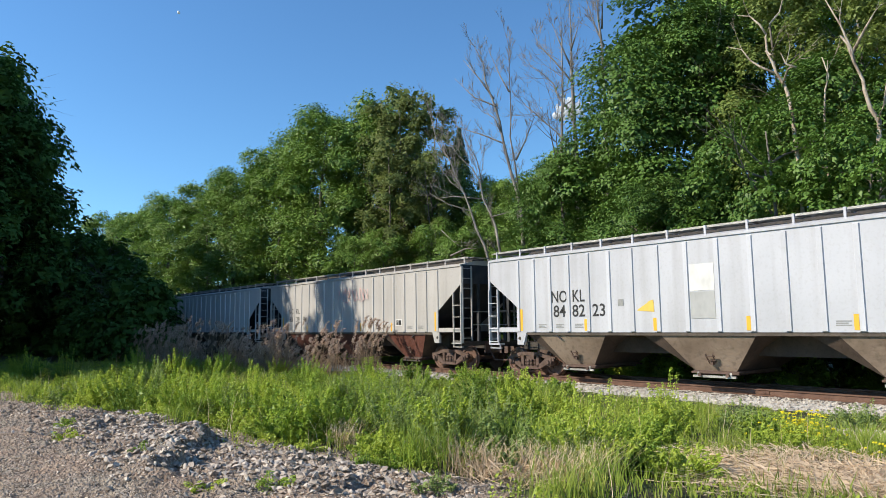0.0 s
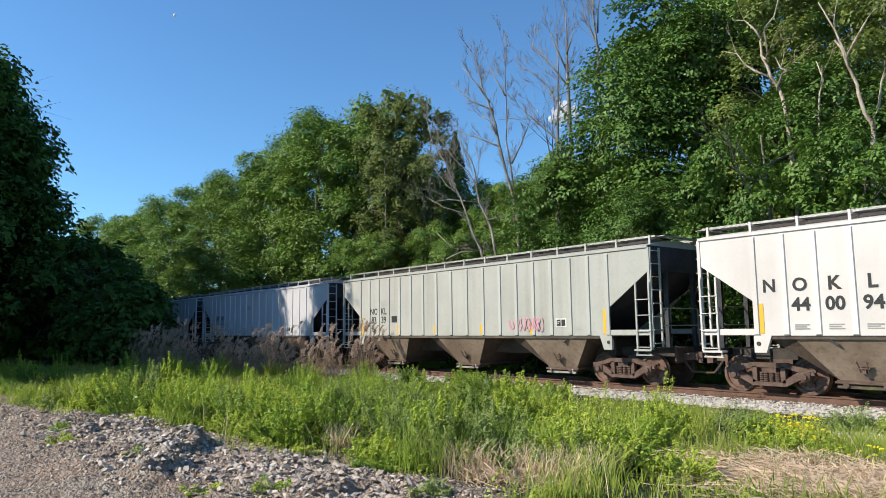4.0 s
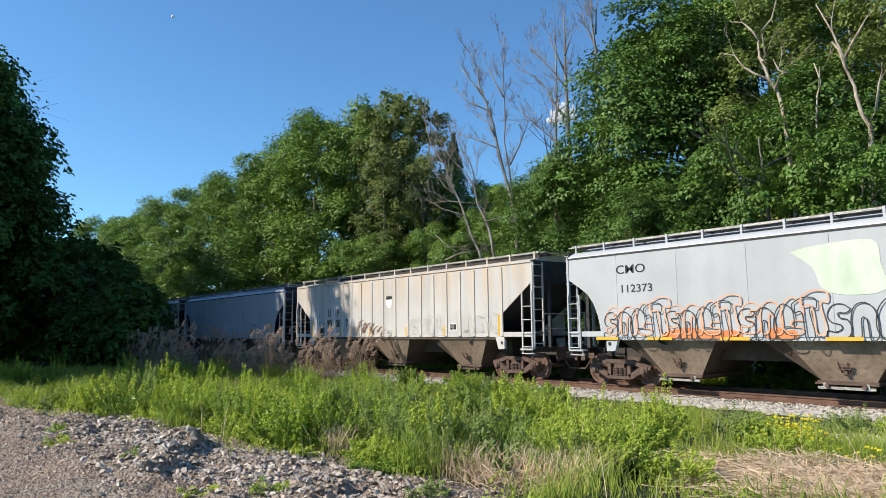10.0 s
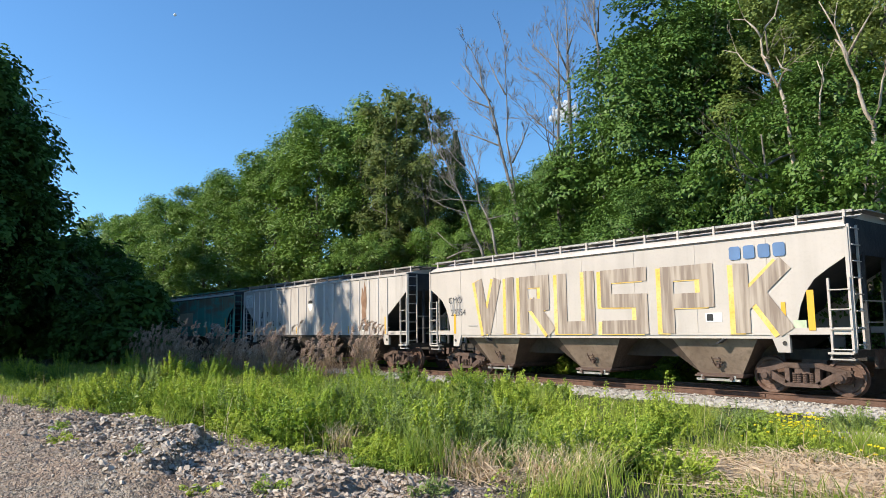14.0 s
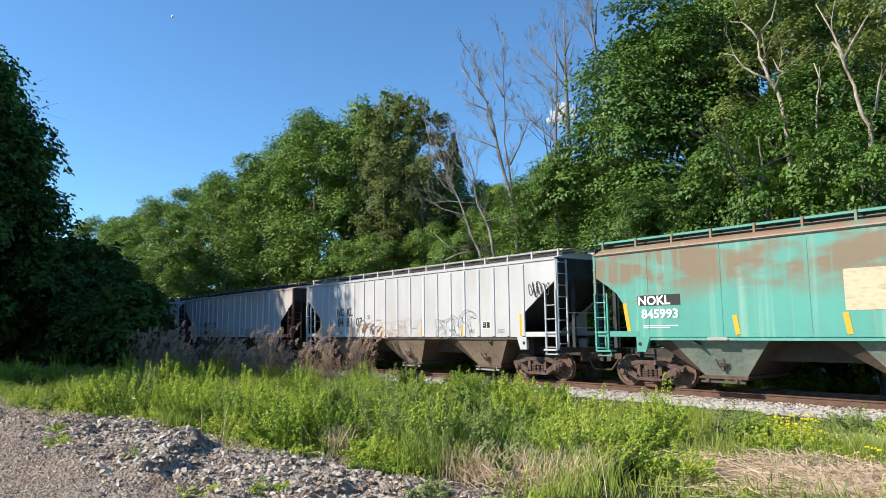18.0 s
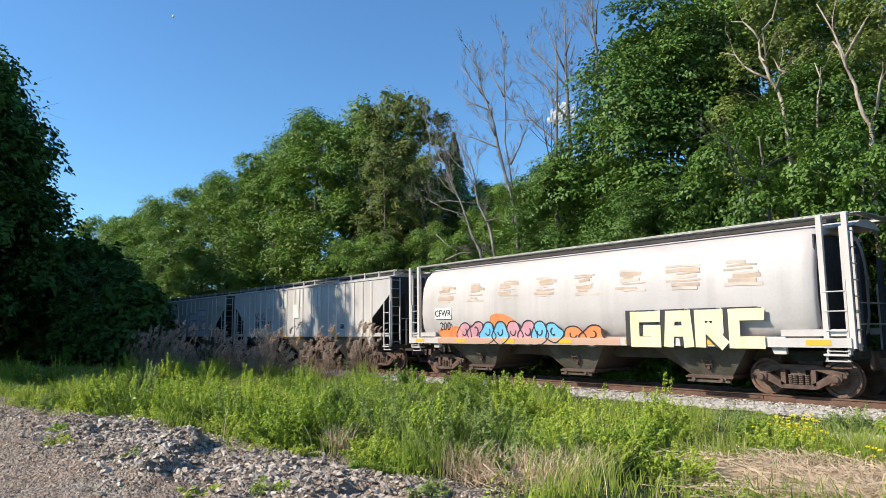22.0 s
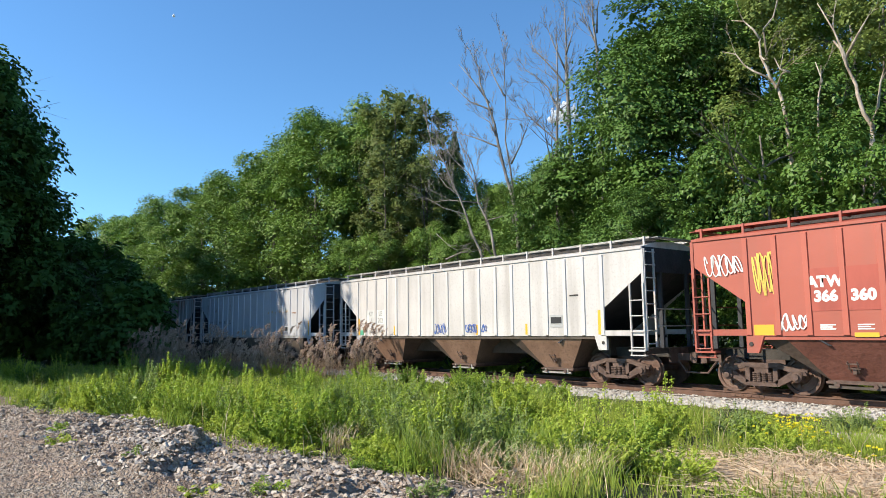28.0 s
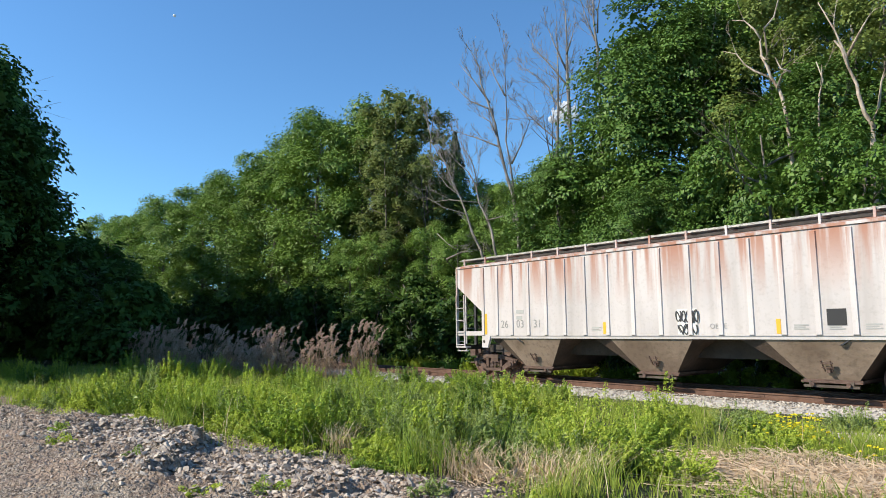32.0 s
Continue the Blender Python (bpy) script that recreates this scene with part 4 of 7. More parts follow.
for i, (x, y) in enumerate([(-23.5, 2.9), (-22.3, 3.1), (-21, 3.3), (-19.8, 3.3), (-18.6, 3.4), (-17.4, 3.6), (-16.4, 3.8), (-20.4, 3.8), (-14.6, 4.2), (-13.0, 4.5), (-24.5, 3.0), (-12.2, 4.8), (-11.2, 4.9), (-18, 2.9), (-8.0, 5.3), (-7.2, 5.2)]):
    weed_bush(x, y, .3 + .12 * (i % 3), .42, 850 + i, .06, "low green weeds spreading over the gravel's edge", 16)
for i, (x, y) in enumerate([(-9.8, 2.75), (-7.6, 2.75), (-7.1, 3.3), (-6.0, 4.6), (-12.5, 2.3), (-13.6, 2.5), (-7.8, 4.9), (-9.0, 4.7)]):
    weed_bush(x, y, .22, .2, 800 + i, .045, "small green weed growing in the gravel", 7)


def reed_clump(x, y, height, seed):
    """Dry stems with feathery plumes that nod over, and bent dead leaves round the foot."""
    rs = np.random.RandomState(seed)
    t = thing("reed_clump", "clump of dry brown reeds with feathery plumes", "reeds", "dry reeds beside the track", m=pose(x, y, float(ground_z(x, y)) - .05))
    s, seeds, leaves = Shape(), [], []
    nod = np.array((.75, .35, 0))
    for i in range(17):
        a, r = rs.rand() * 6.283, rs.rand() ** .7 * .7
        h = height * rs.uniform(.5, 1.08)
        lean = nod * rs.uniform(-.06, .2) * h + rs.randn(3) * (.10, .10, 0) * h
        p = np.array((math.cos(a) * r, math.sin(a) * r, 0))
        pts = [p, p + lean * .3 + (0, 0, h * .55), p + lean + (0, 0, h)]
        s.tube(pts, [.010, .007, .004], 4, cap=False)
        size = rs.uniform(.35, .65)
        k = 78
        f = rs.rand(k)[:, None]
        curl = (nod + rs.randn(3) * .3) * size
        core = pts[2] + np.array((0, 0, 1)) * size * (f - .35 * f * f - .35) + curl * (f * f * .45 - .05)
        way = rs.randn(k, 3) * (.5, .5, .3) + curl / size * .35 + (0, 0, .55)
        way = way / np.linalg.norm(way, axis=1, keepdims=True) * (.06 + .13 * rs.rand(k, 1)) * (1.1 - .75 * f)
        side = np.cross(way, rs.randn(k, 3))
        side = side / (np.linalg.norm(side, axis=1, keepdims=True) + 1e-9) * .014
        seeds.append(np.stack([core - side * .5, core + way * .5 - side, core + way, core + way * .5 + side], 1))
        k = 6
        f = .05 + .55 * rs.rand(k)[:, None]
        foot = p + (pts[2] - p) * f
        way = np.concatenate([rs.randn(k, 2) * .16, .15 + .3 * rs.rand(k, 1)], 1)
        side = np.cross(way, rs.randn(k, 3))
        side = side / (np.linalg.norm(side, axis=1, keepdims=True) + 1e-9) * .010
        bent = foot + way + np.concatenate([way[:, :2] * 1.2, -.12 * np.ones((k, 1))], 1)
        leaves += [np.stack([foot - side, foot + side, foot + way + side, foot + way - side], 1), np.stack([foot + way - side, foot + way + side, bent + side * .2, bent - side * .2], 1)]
    tagged(part("stalk", s.mesh("stalk"), reed_mat, t), kind="stuff")
    tagged(part("dead_leaf", quads("dead_leaf", np.concatenate(leaves), reed_mat), reed_mat, t), kind="stuff")
    tagged(part("plume", quads("plume", np.concatenate(seeds), plume_mat), plume_mat, t), "feathery brown seed plumes", kind="stuff")


for i in range(26):
    f = i / 25
    reed_clump(-45.5 + 21 * f + random.uniform(-.5, .5), 12.6 + 2.6 * f + random.uniform(-.8, .8), 1.75 + .5 * math.sin(i * 2.1) + .25 * math.sin(i * 5.3), 200 + i)


for i, (x, y) in enumerate([(-41.5, 10.7), (-40, 10.8), (-43, 10.8), (-38.6, 11.0), (-37.2, 11.4), (-35.6, 11.9)]):
    reed_clump(x, y, 2.0 + .2 * (i % 3), 240 + i)


def flower_patch(x, y, spread, n, seed, height=.42):
    rs = np.random.RandomState(seed)
    t = thing("flower_patch", "patch of small yellow wildflowers in the grass", "wildflowers", "yellow wildflowers", m=pose(x, y, float(ground_z(x, y))))
    s, cs = Shape(), []
    for i in range(n):
        p = Vector((rs.randn() * spread, rs.randn() * spread * .6, 0))
        h = height * rs.uniform(.15, 1.0)
        s.tube([p, p + Vector((rs.randn() * .04, rs.randn() * .04, h))], [.004, .003], 3, cap=False)
        for k in range(5):
            cs.append(np.array(p) + (math.cos(k * 1.257) * .016, math.sin(k * 1.257) * .016, h))
    tagged(part("stalk", s.mesh("stalk"), leaf_weed, t), kind="stuff")
    cs = np.array(cs)
    part("blossom", quads("blossom", rhombs(cs, np.tile((0, -.5, 1.0), (len(cs), 1)) + rs.randn(len(cs), 3) * .4, .04, rs, .8), flower_mat), flower_mat, t, "yellow petals")


flower_patch(-5.5, 12.0, .30, 95, 301, .5)
flower_patch(-5.2, 11.6, .25, 20, 302, .3)
flower_patch(-3.9, 10.6, .2, 12, 303, .3)
flower_patch(-11.9, 6.0, .2, 20, 304, .5)

paper_mat = Mat("white_paper", 0.7).colour((0.75, 0.75, 0.73)).m
crumple = Shape().add([(-.09, -.02, .0), (.0, -.05, .05), (.08, -.02, .02), (.09, .05, .0), (.01, .03, .09), (-.07, .05, .04)], [(0, 1, 4, 5), (1, 2, 3, 4)]).mesh("paper_scrap")
thing("paper_scrap", "crumpled scrap of white paper on the gravel", "litter", mesh=crumple, material=paper_mat, m=pose(-12.9, 2.15, float(ground_z(-12.9, 2.15)) + .005, 0, 0, 220))
thing("paper_scrap", "crumpled scrap of white paper on the gravel", "litter", mesh=crumple, material=paper_mat, m=pose(-16.2, 3.3, float(ground_z(-16.2, 3.3)) + .005, 0, 0, 250))


# ---------------------------------------------------------------- cloud
def cloud():
    rs = np.random.RandomState(77)
    s = Shape()
    for i in range(110):
        c = np.array((rs.randn() * 20, rs.randn() * 14, rs.randn() * 12))
        r = 2 + 6 * rs.rand() ** 2
        s.turned([(r * math.sin(a) * (.9 + .2 * rs.rand()) + .01, -r * math.cos(a)) for a in np.linspace(0, math.pi, 9)], 14, "z", tuple(c))
    k = Mat("cloud_white", 1.0)
    k.colour((0.9, 0.9, 0.9))
    clear = k.node("ShaderNodeBsdfTransparent")
    mx = k.node("ShaderNodeMixShader", Fac=.42)
    k.link(clear.outputs[0], mx.inputs[1])
    k.link(k.b.outputs[0], mx.inputs[2])
    k.link(mx.outputs[0], k.t.nodes["Material Output"].inputs[0])
    d = Vector((-math.sin(radians(40.7)), math.cos(radians(40.7)), 0.313)) * 1500
    thing("cloud", "small white fair-weather cloud", "cloud", kind="structure", mesh=s.mesh("cloud", True), material=k.m, m=Matrix.Translation(d))


cloud()


def weeds_behind():
    first = bpy.data.objects["weed_bush"]
    place = random.Random(17)
    for i in range(34):
        ob = copy_thing(first, pose(-38 + i * 1.15 + place.uniform(-.4, .4), place.uniform(21.6, 23.4), -.35, 0, 0, place.uniform(0, 360)))
        tagged(ob, "green weed clump on the far side of the track", "weed", "weeds on the far side of the track")


weeds_behind()
for i, (x, y, h) in enumerate([(-22.4, 23.4, 1.5), (-21.2, 23.8, 1.7), (-19.9, 23.5, 1.4), (-15.6, 23.0, 1.3), (-14.6, 23.4, 1.5), (-26, 23.6, 1.5), (-11.5, 21.4, 1.0), (-15.3, 22.2, 1.25), (-14.3, 22.0, 1.2), (-10.3, 22.2, 1.2), (-9.4, 21.9, 1.0)]):
    plant_tree(BRUSH, "shrub", "sunlit green bush beyond the track", "shrub", "bushes beyond the track", x, y, h, i * 77)

moon = Shape().turned([(.01, -3), (1.8, -2.4), (3, 0), (1.8, 2.4), (.01, 3)], 16, "z").mesh("moon", True)
thing("moon", "pale daytime moon in the blue sky", "moon", kind="structure", mesh=moon, material=Mat("moon_grey", 1.0).colour((0.75, 0.75, 0.75)).m, m=Matrix.Translation(Vector((-0.8742, 0.2674, 0.4053)) * 1450))

# ---------------------------------------------------------------- the train
steel_dark = grimy("grimy_black_steel", (0.028, 0.024, 0.021), (0.06, 0.05, 0.042), 4)
truck_mat = grimy("rusty_truck_steel", (0.08, 0.048, 0.036), (0.14, 0.088, 0.068), 5, 0.8)
wheel_mat = grimy("brown_wheel_steel", (0.11, 0.06, 0.042), (0.19, 0.115, 0.085), 5, 0.6, 0.3)
tread_mat = grimy("polished_tread", (0.35, 0.33, 0.31), (0.5, 0.48, 0.45), 5, 0.35, 0.9)
hopper_tan = grimy("dusty_grey_brown_hopper", (0.175, 0.125, 0.09), (0.29, 0.22, 0.165), 0.9, 0.55)
# brown of the undersides, darkened to paint in the shade beneath the body
slope_mat = grimy("shade_darkened_brown_slope", (0.05, 0.034, 0.025), (0.085, 0.058, 0.043), 1.4, 0.75)
hopper_dark = grimy("dark_hopper", (0.05, 0.045, 0.035), (0.10, 0.09, 0.07), 1.2, 0.5)
hopper_brown = grimy("brown_hopper", (0.17, 0.095, 0.06), (0.25, 0.15, 0.10), 1.2, 0.6)
hopper_red = grimy("red_brown_hopper", (0.11, 0.036, 0.023), (0.17, 0.06, 0.04), 1.2, 0.7)
# car ends coloured near black to stand for the shade between cars
end_mat = grimy("shade_darkened_end_steel", (0.022, 0.025, 0.032), (0.05, 0.05, 0.055), 2.0)
sill_dark = grimy("dark_brown_sill_steel", (0.06, 0.046, 0.036), (0.11, 0.085, 0.065), 2.0)
yellow_mat = Mat("yellow_reflector", 0.5).colour((0.74, 0.41, 0.03)).m
black_mat = Mat("black_lettering", 0.6).colour((0.02, 0.02, 0.022)).m
white_mat = Mat("white_lettering", 0.6).colour((0.80, 0.80, 0.77)).m
grating_mat = grimy("galvanised_grating", (0.30, 0.29, 0.27), (0.42, 0.41, 0.38), 6, 0.5, 0.5)

SILL, EAVE, HALF, SEAM = 1.47, 4.0, 1.60, 3.93
GAP = 1.6  # free length between two car bodies
shared = {}
# the ribs stand closer together towards both ends
RIB_GAPS = [.74, .74, .80, .81, .81, .83, .88, .92, .92, .92, .88, .83, .81, .81, .80, .74, .74]
RIB_STEPS = np.concatenate([[0.0], np.cumsum(RIB_GAPS)]) / sum(RIB_GAPS)


def rib_x(span, k):
    """Where rib k stands; fractions lie between two ribs."""
    if 0 <= k <= 17:
        return -span + 2 * span * float(np.interp(k, range(18), RIB_STEPS))
    return -span + 2 * span * k / 17



def once(key, make):
    """Builds a mesh once and shares it between alike parts."""
    if key not in shared:
        shared[key] = make()
    return shared[key]


def side_outline(h, cut):
    """Side sheet: full height in the middle, cut away under the ends."""
    return [(-h + cut, SILL), (h - cut, SILL), (h - cut, 2.28), (h, 3.33), (h, EAVE), (-h, EAVE), (-h, 3.33), (-h + cut, 2.28)]


def smooth_outline(h):
    """Side sheet of a smooth car: rounded cut-outs under both ends."""
    curve = [(h - 1.24, SILL + .10), (h - 1.2, 1.80), (h - 1.12, 2.15), (h - .98, 2.48), (h - .76, 2.78), (h - .45, 3.0), (h, 3.28), (h, SEAM)]
    return [(-h + 1.34, SILL), (h - 1.34, SILL)] + curve + [(-x, z) for x, z in reversed(curve)]


def wheelset_mesh():
    s = Shape()
    for k in (-1, 1):
        y = .72 * k
        s.turned([(.06, y + .07 * k), (.16, y + .075 * k), (.17, y + .02 * k), (.36, y + .03 * k), (.38, y + .065 * k), (.452, y + .065 * k), (.457, y - .02 * k), (.485, y - .045 * k), (.485, y - .07 * k), (.38, y - .07 * k), (.06, y - .03 * k)], 26)
    s.turned([(.08, -1.0), (.08, 1.0)], 10)
    for k in range(3):
        a = k * 2.094
        s.box(.22 * math.cos(a) - .03, .22 * math.cos(a) + .03, -.80, -.74, .22 * math.sin(a) - .03, .22 * math.sin(a) + .03)
    return s.mesh("wheelset")


def frame_mesh():
    """Cast side frame with its two triangular windows."""
    s = Shape()
    y0, y1 = -.07, .07
    s.prism([(-1.13, .50), (-1.08, .62), (-.70, .70), (-.45, .78), (.45, .78), (.70, .70), (1.08, .62), (1.13, .50), (.98, .49), (.70, .58), (.40, .66), (-.40, .66), (-.70, .58), (-.98, .49)], y0, y1)
    s.prism([(-.98, .49), (-.72, .56), (-.30, .30), (-.30, .20), (-.42, .20)], y0, y1)
    s.prism([(.72, .56), (.98, .49), (.42, .20), (.30, .20), (.30, .30)], y0, y1)
    s.prism([(-.42, .20), (.42, .20), (.36, .30), (-.36, .30)], y0 - .02, y1 + .02)
    s.box(-.42, -.30, y0, y1, .28, .68).box(.30, .42, y0, y1, .28, .68)
    s.box(-1.14, -.66, y0 + .02, y1 - .02, .57, .63).box(.66, 1.14, y0 + .02, y1 - .02, .57, .63)
    return s.mesh("side_frame")


def spring_mesh():
    s = Shape()
    for i in range(5):
        s.turned([(.055, .30 + i * .05), (.068, .32 + i * .05), (.055, .34 + i * .05)], 8, "z")
    return s.mesh("spring")


def build_truck(car, x, wheels):
    t = part("truck", once("bolster", lambda: Shape().box(-.18, .18, -1.05, 1.05, .52, .70).box(-.3, .3, -.35, .35, .68, .84).mesh("truck")), truck_mat, car, "rusty cast two-axle truck", pose(x, 0, 0))
    for y in (-1.0, 1.0):
        part("side_frame", once("frame", frame_mesh), truck_mat, t, m=pose(0, y, 0))
        for k in (-.889, .889):
            part("bearing_cap", once("cap", lambda: Shape().turned([(.02, -.17), (.075, -.165), (.085, -.12), (.13, -.10), (.13, .1)], 14).box(-.13, .13, -.09, .09, .0, .14).mesh("bearing_cap")), truck_mat, t, m=pose(k, y, .457))
        for k in (-.2, -.07, .07, .2):
            part("spring", once("spring", spring_mesh), truck_mat, t, m=pose(k, y - .05 if k in (-.07, .07) else y, 0))
    for k in (-.889, .889):
        wheels.append((part("wheelset", once("wheelset", wheelset_mesh), wheel_mat, t, "worn steel wheels on one axle", pose(k, 0, .457)), k))
    return t


def hopper_mesh(pitch, inset, k):
    """The steep side sheet of a discharge hopper, a trapezoid with a rolled top edge; k is its side."""
    a, w, c, d, z0, z1 = .29 * pitch, 1.53 - inset, .60, 1.14 - inset * .6, .44, SILL - .10
    rim = [(x, k * (w + dy), z) for x, dy, z in ((-a, .0, z1), (-a + .14, .02, z1 + .045), (-.4 * a, .03, z1 + .07), (.4 * a, .03, z1 + .07), (a - .14, .02, z1 + .045), (a, .0, z1))]
    low = [(-c, k * d, z0), (c, k * d, z0)]
    back = [(x, k * (w - .25), z1 + .07) for x in (-.4 * a, .4 * a)]
    return Shape().add(rim + low + back, [(0, 1, 2, 3, 4, 5, 7, 6), (1, 8, 2), (2, 8, 9, 3), (3, 9, 4)]).mesh("hopper")


def slope_mesh(pitch, inset):
    """The end slopes and floor of a hopper, between its two side sheets."""
    s = Shape()
    a, b, w, c, d, z0, z1 = .29 * pitch, .47 * pitch, 1.53 - inset, .60, 1.14 - inset * .6, .44, SILL - .10
    s.add([(-b, -w + .12, SILL), (b, -w + .12, SILL), (b, w - .12, SILL), (-b, w - .12, SILL), (-c, -d, z0), (c, -d, z0), (c, d, z0), (-c, d, z0), (-a, -w, z1), (a, -w, z1), (a, w, z1), (-a, w, z1)],
          [(1, 2, 10, 6, 5, 9), (3, 0, 8, 4, 7, 11), (4, 5, 6, 7)])
    return s.mesh("slope_sheet")


def gate_mesh():
    s = Shape().box(-.66, .66, -1.14, 1.14, .38, .44).box(-.68, .68, -1.22, -1.14, .36, .41).box(-.68, .68, 1.14, 1.22, .36, .41)
    for k in (-.4, .4):
        s.turned([(.03, -1.24), (.03, 1.24)], 8, at=(k, 0, .33))
        s.turned([(.05, -1.29), (.05, -1.24)], 10, at=(k, 0, .33))
    return s.mesh("outlet_gate")


def gate_rail_mesh():
    """The pale bar that hangs under the outlet."""
    return Shape().box(-.62, .62, -1.24, -1.18, .255, .315).box(-.5, -.44, -1.23, -1.19, .31, .40).box(.44, .5, -1.23, -1.19, .31, .40).mesh("gate_rail")


def latch_mesh():
    s = Shape().beam((-.17, -1.38, .86), (.17, -1.38, .86), .035).beam((-.17, -1.32, .74), (.17, -1.32, .74), .03)
    for k in (-.13, .13):
        s.beam((k, -1.42, .92), (k * .8, -1.26, .64), .03)
    s.box(-.05, .05, -1.30, -1.16, .60, .72)
    return s.mesh("latch")


def ladder(car, paintm, x0, x1, y, z0, z1):
    """A side ladder between two stiles."""
    first = part("ladder", once(("stile", z0, z1), lambda: Shape().box(-.025, .025, -.02, .03, z0, z1).mesh("ladder")), paintm, car, "ladder of steel stiles and rungs", pose(x0, y, 0))
    part("stile", shared[("stile", z0, z1)], paintm, first, m=pose(x1 - x0, 0, 0))
    bar = once(("rung", round(x1 - x0, 3)), lambda: Shape().tube([(0, 0, 0), (x1 - x0, 0, 0)], [.016, .016], 6).mesh("rung"))
    for z in (1.14, 1.60, 2.05, 2.50):
        part("rung", bar, paintm, first, m=pose(0, -.03, z))
    return first


def end_ladder(car, paintm, x, y0, y1, z0, z1, rungs):
    k = ("end_stile", z0, z1)
    first = part("end_ladder", once(k, lambda: Shape().box(-.02, .03, -.025, .025, z0, z1).mesh("end_ladder")), paintm, car, "ladder on the car's end", pose(x, y0, 0))
    part("stile", shared[k], paintm, first, m=pose(0, y1 - y0, 0))
    bar = once(("end_rung", y1 - y0), lambda: Shape().tube([(0, 0, 0), (0, y1 - y0, 0)], [.016, .016], 6).mesh("rung"))
    for i in range(rungs):
        part("rung", bar, paintm, first, m=pose(.06 if x > 0 else -.06, 0, z0 + .1 + (z1 - z0 - .2) * i / (rungs - 1)))


def writing(car, text, x, z, cap, material, name="lettering", y=-HALF - .008, bold=0.0, squeeze=1.0, label=""):
    """Painted letters, standing centred on x with their feet at z."""
    key = ("text", text, bold)

    def make():
        c = bpy.data.curves.new("lettering", "FONT")
        c.body, c.align_x, c.size, c.offset, c.resolution_u = text, "CENTER", 1.0, bold, 3
        ob = bpy.data.objects.new("lettering", c)
        scene.collection.objects.link(ob)
        bpy.context.view_layer.update()
        me = bpy.data.meshes.new_from_object(ob.evaluated_get(bpy.context.evaluated_depsgraph_get()))
        bpy.data.objects.remove(ob)
        bpy.data.curves.remove(c)
        me.materials.clear()
        return me

    k = cap / 0.69
    ob = part(name, once(key, make), material, car, label, pose(x, y, z, 90, 0, 0))
    ob.scale = (k * squeeze, k, 1)
    return ob


stack = [0]


def patch(car, name, x, z, w, h, material, label="", y=-HALF - .006):
    """A flat painted or stuck-on rectangle on the near side."""
    stack[0] = (stack[0] + 1) % 12
    y -= .0004 * stack[0]
    ob = part(name, once("unit_plate", lambda: Shape().box(-.5, .5, 0, 1, -.5, .5).mesh("plate")), material, car, label, pose(x, y, z))
    ob.scale = (w, .005, h)
    return ob


def barrel_mesh(h):
    """Rounded body of a centre-flow car, drawn in at both ends."""
    prof = [(-.9, 1.28), (-1.42, 1.45), (-1.60, 1.85), (-1.66, 2.35), (-1.64, 2.9), (-1.58, 3.4), (-1.40, 3.82), (-1.12, 4.08), (-.5, 4.2)]
    prof = prof + [(-y, z) for y, z in reversed(prof)]
    n = len(prof)
    rings = [(-h + .75, .80), (-h + .62, .93), (-h + .72, .985), (-h + .95, 1.0), (h - .95, 1.0), (h - .72, .985), (h - .62, .93), (h - .75, .80)]
    vs = [(x, y * k, 2.7 + (z - 2.7) * k) for x, k in rings for y, z in prof]
    s = Shape().add(vs, [(j * n + i, j * n + (i + 1) % n, (j + 1) * n + (i + 1) % n, (j + 1) * n + i) for j in range(len(rings) - 1) for i in range(n)] + [tuple(range(n)), tuple(reversed(range((len(rings) - 1) * n, len(rings) * n)))])
    return s.mesh("barrel_body", True)


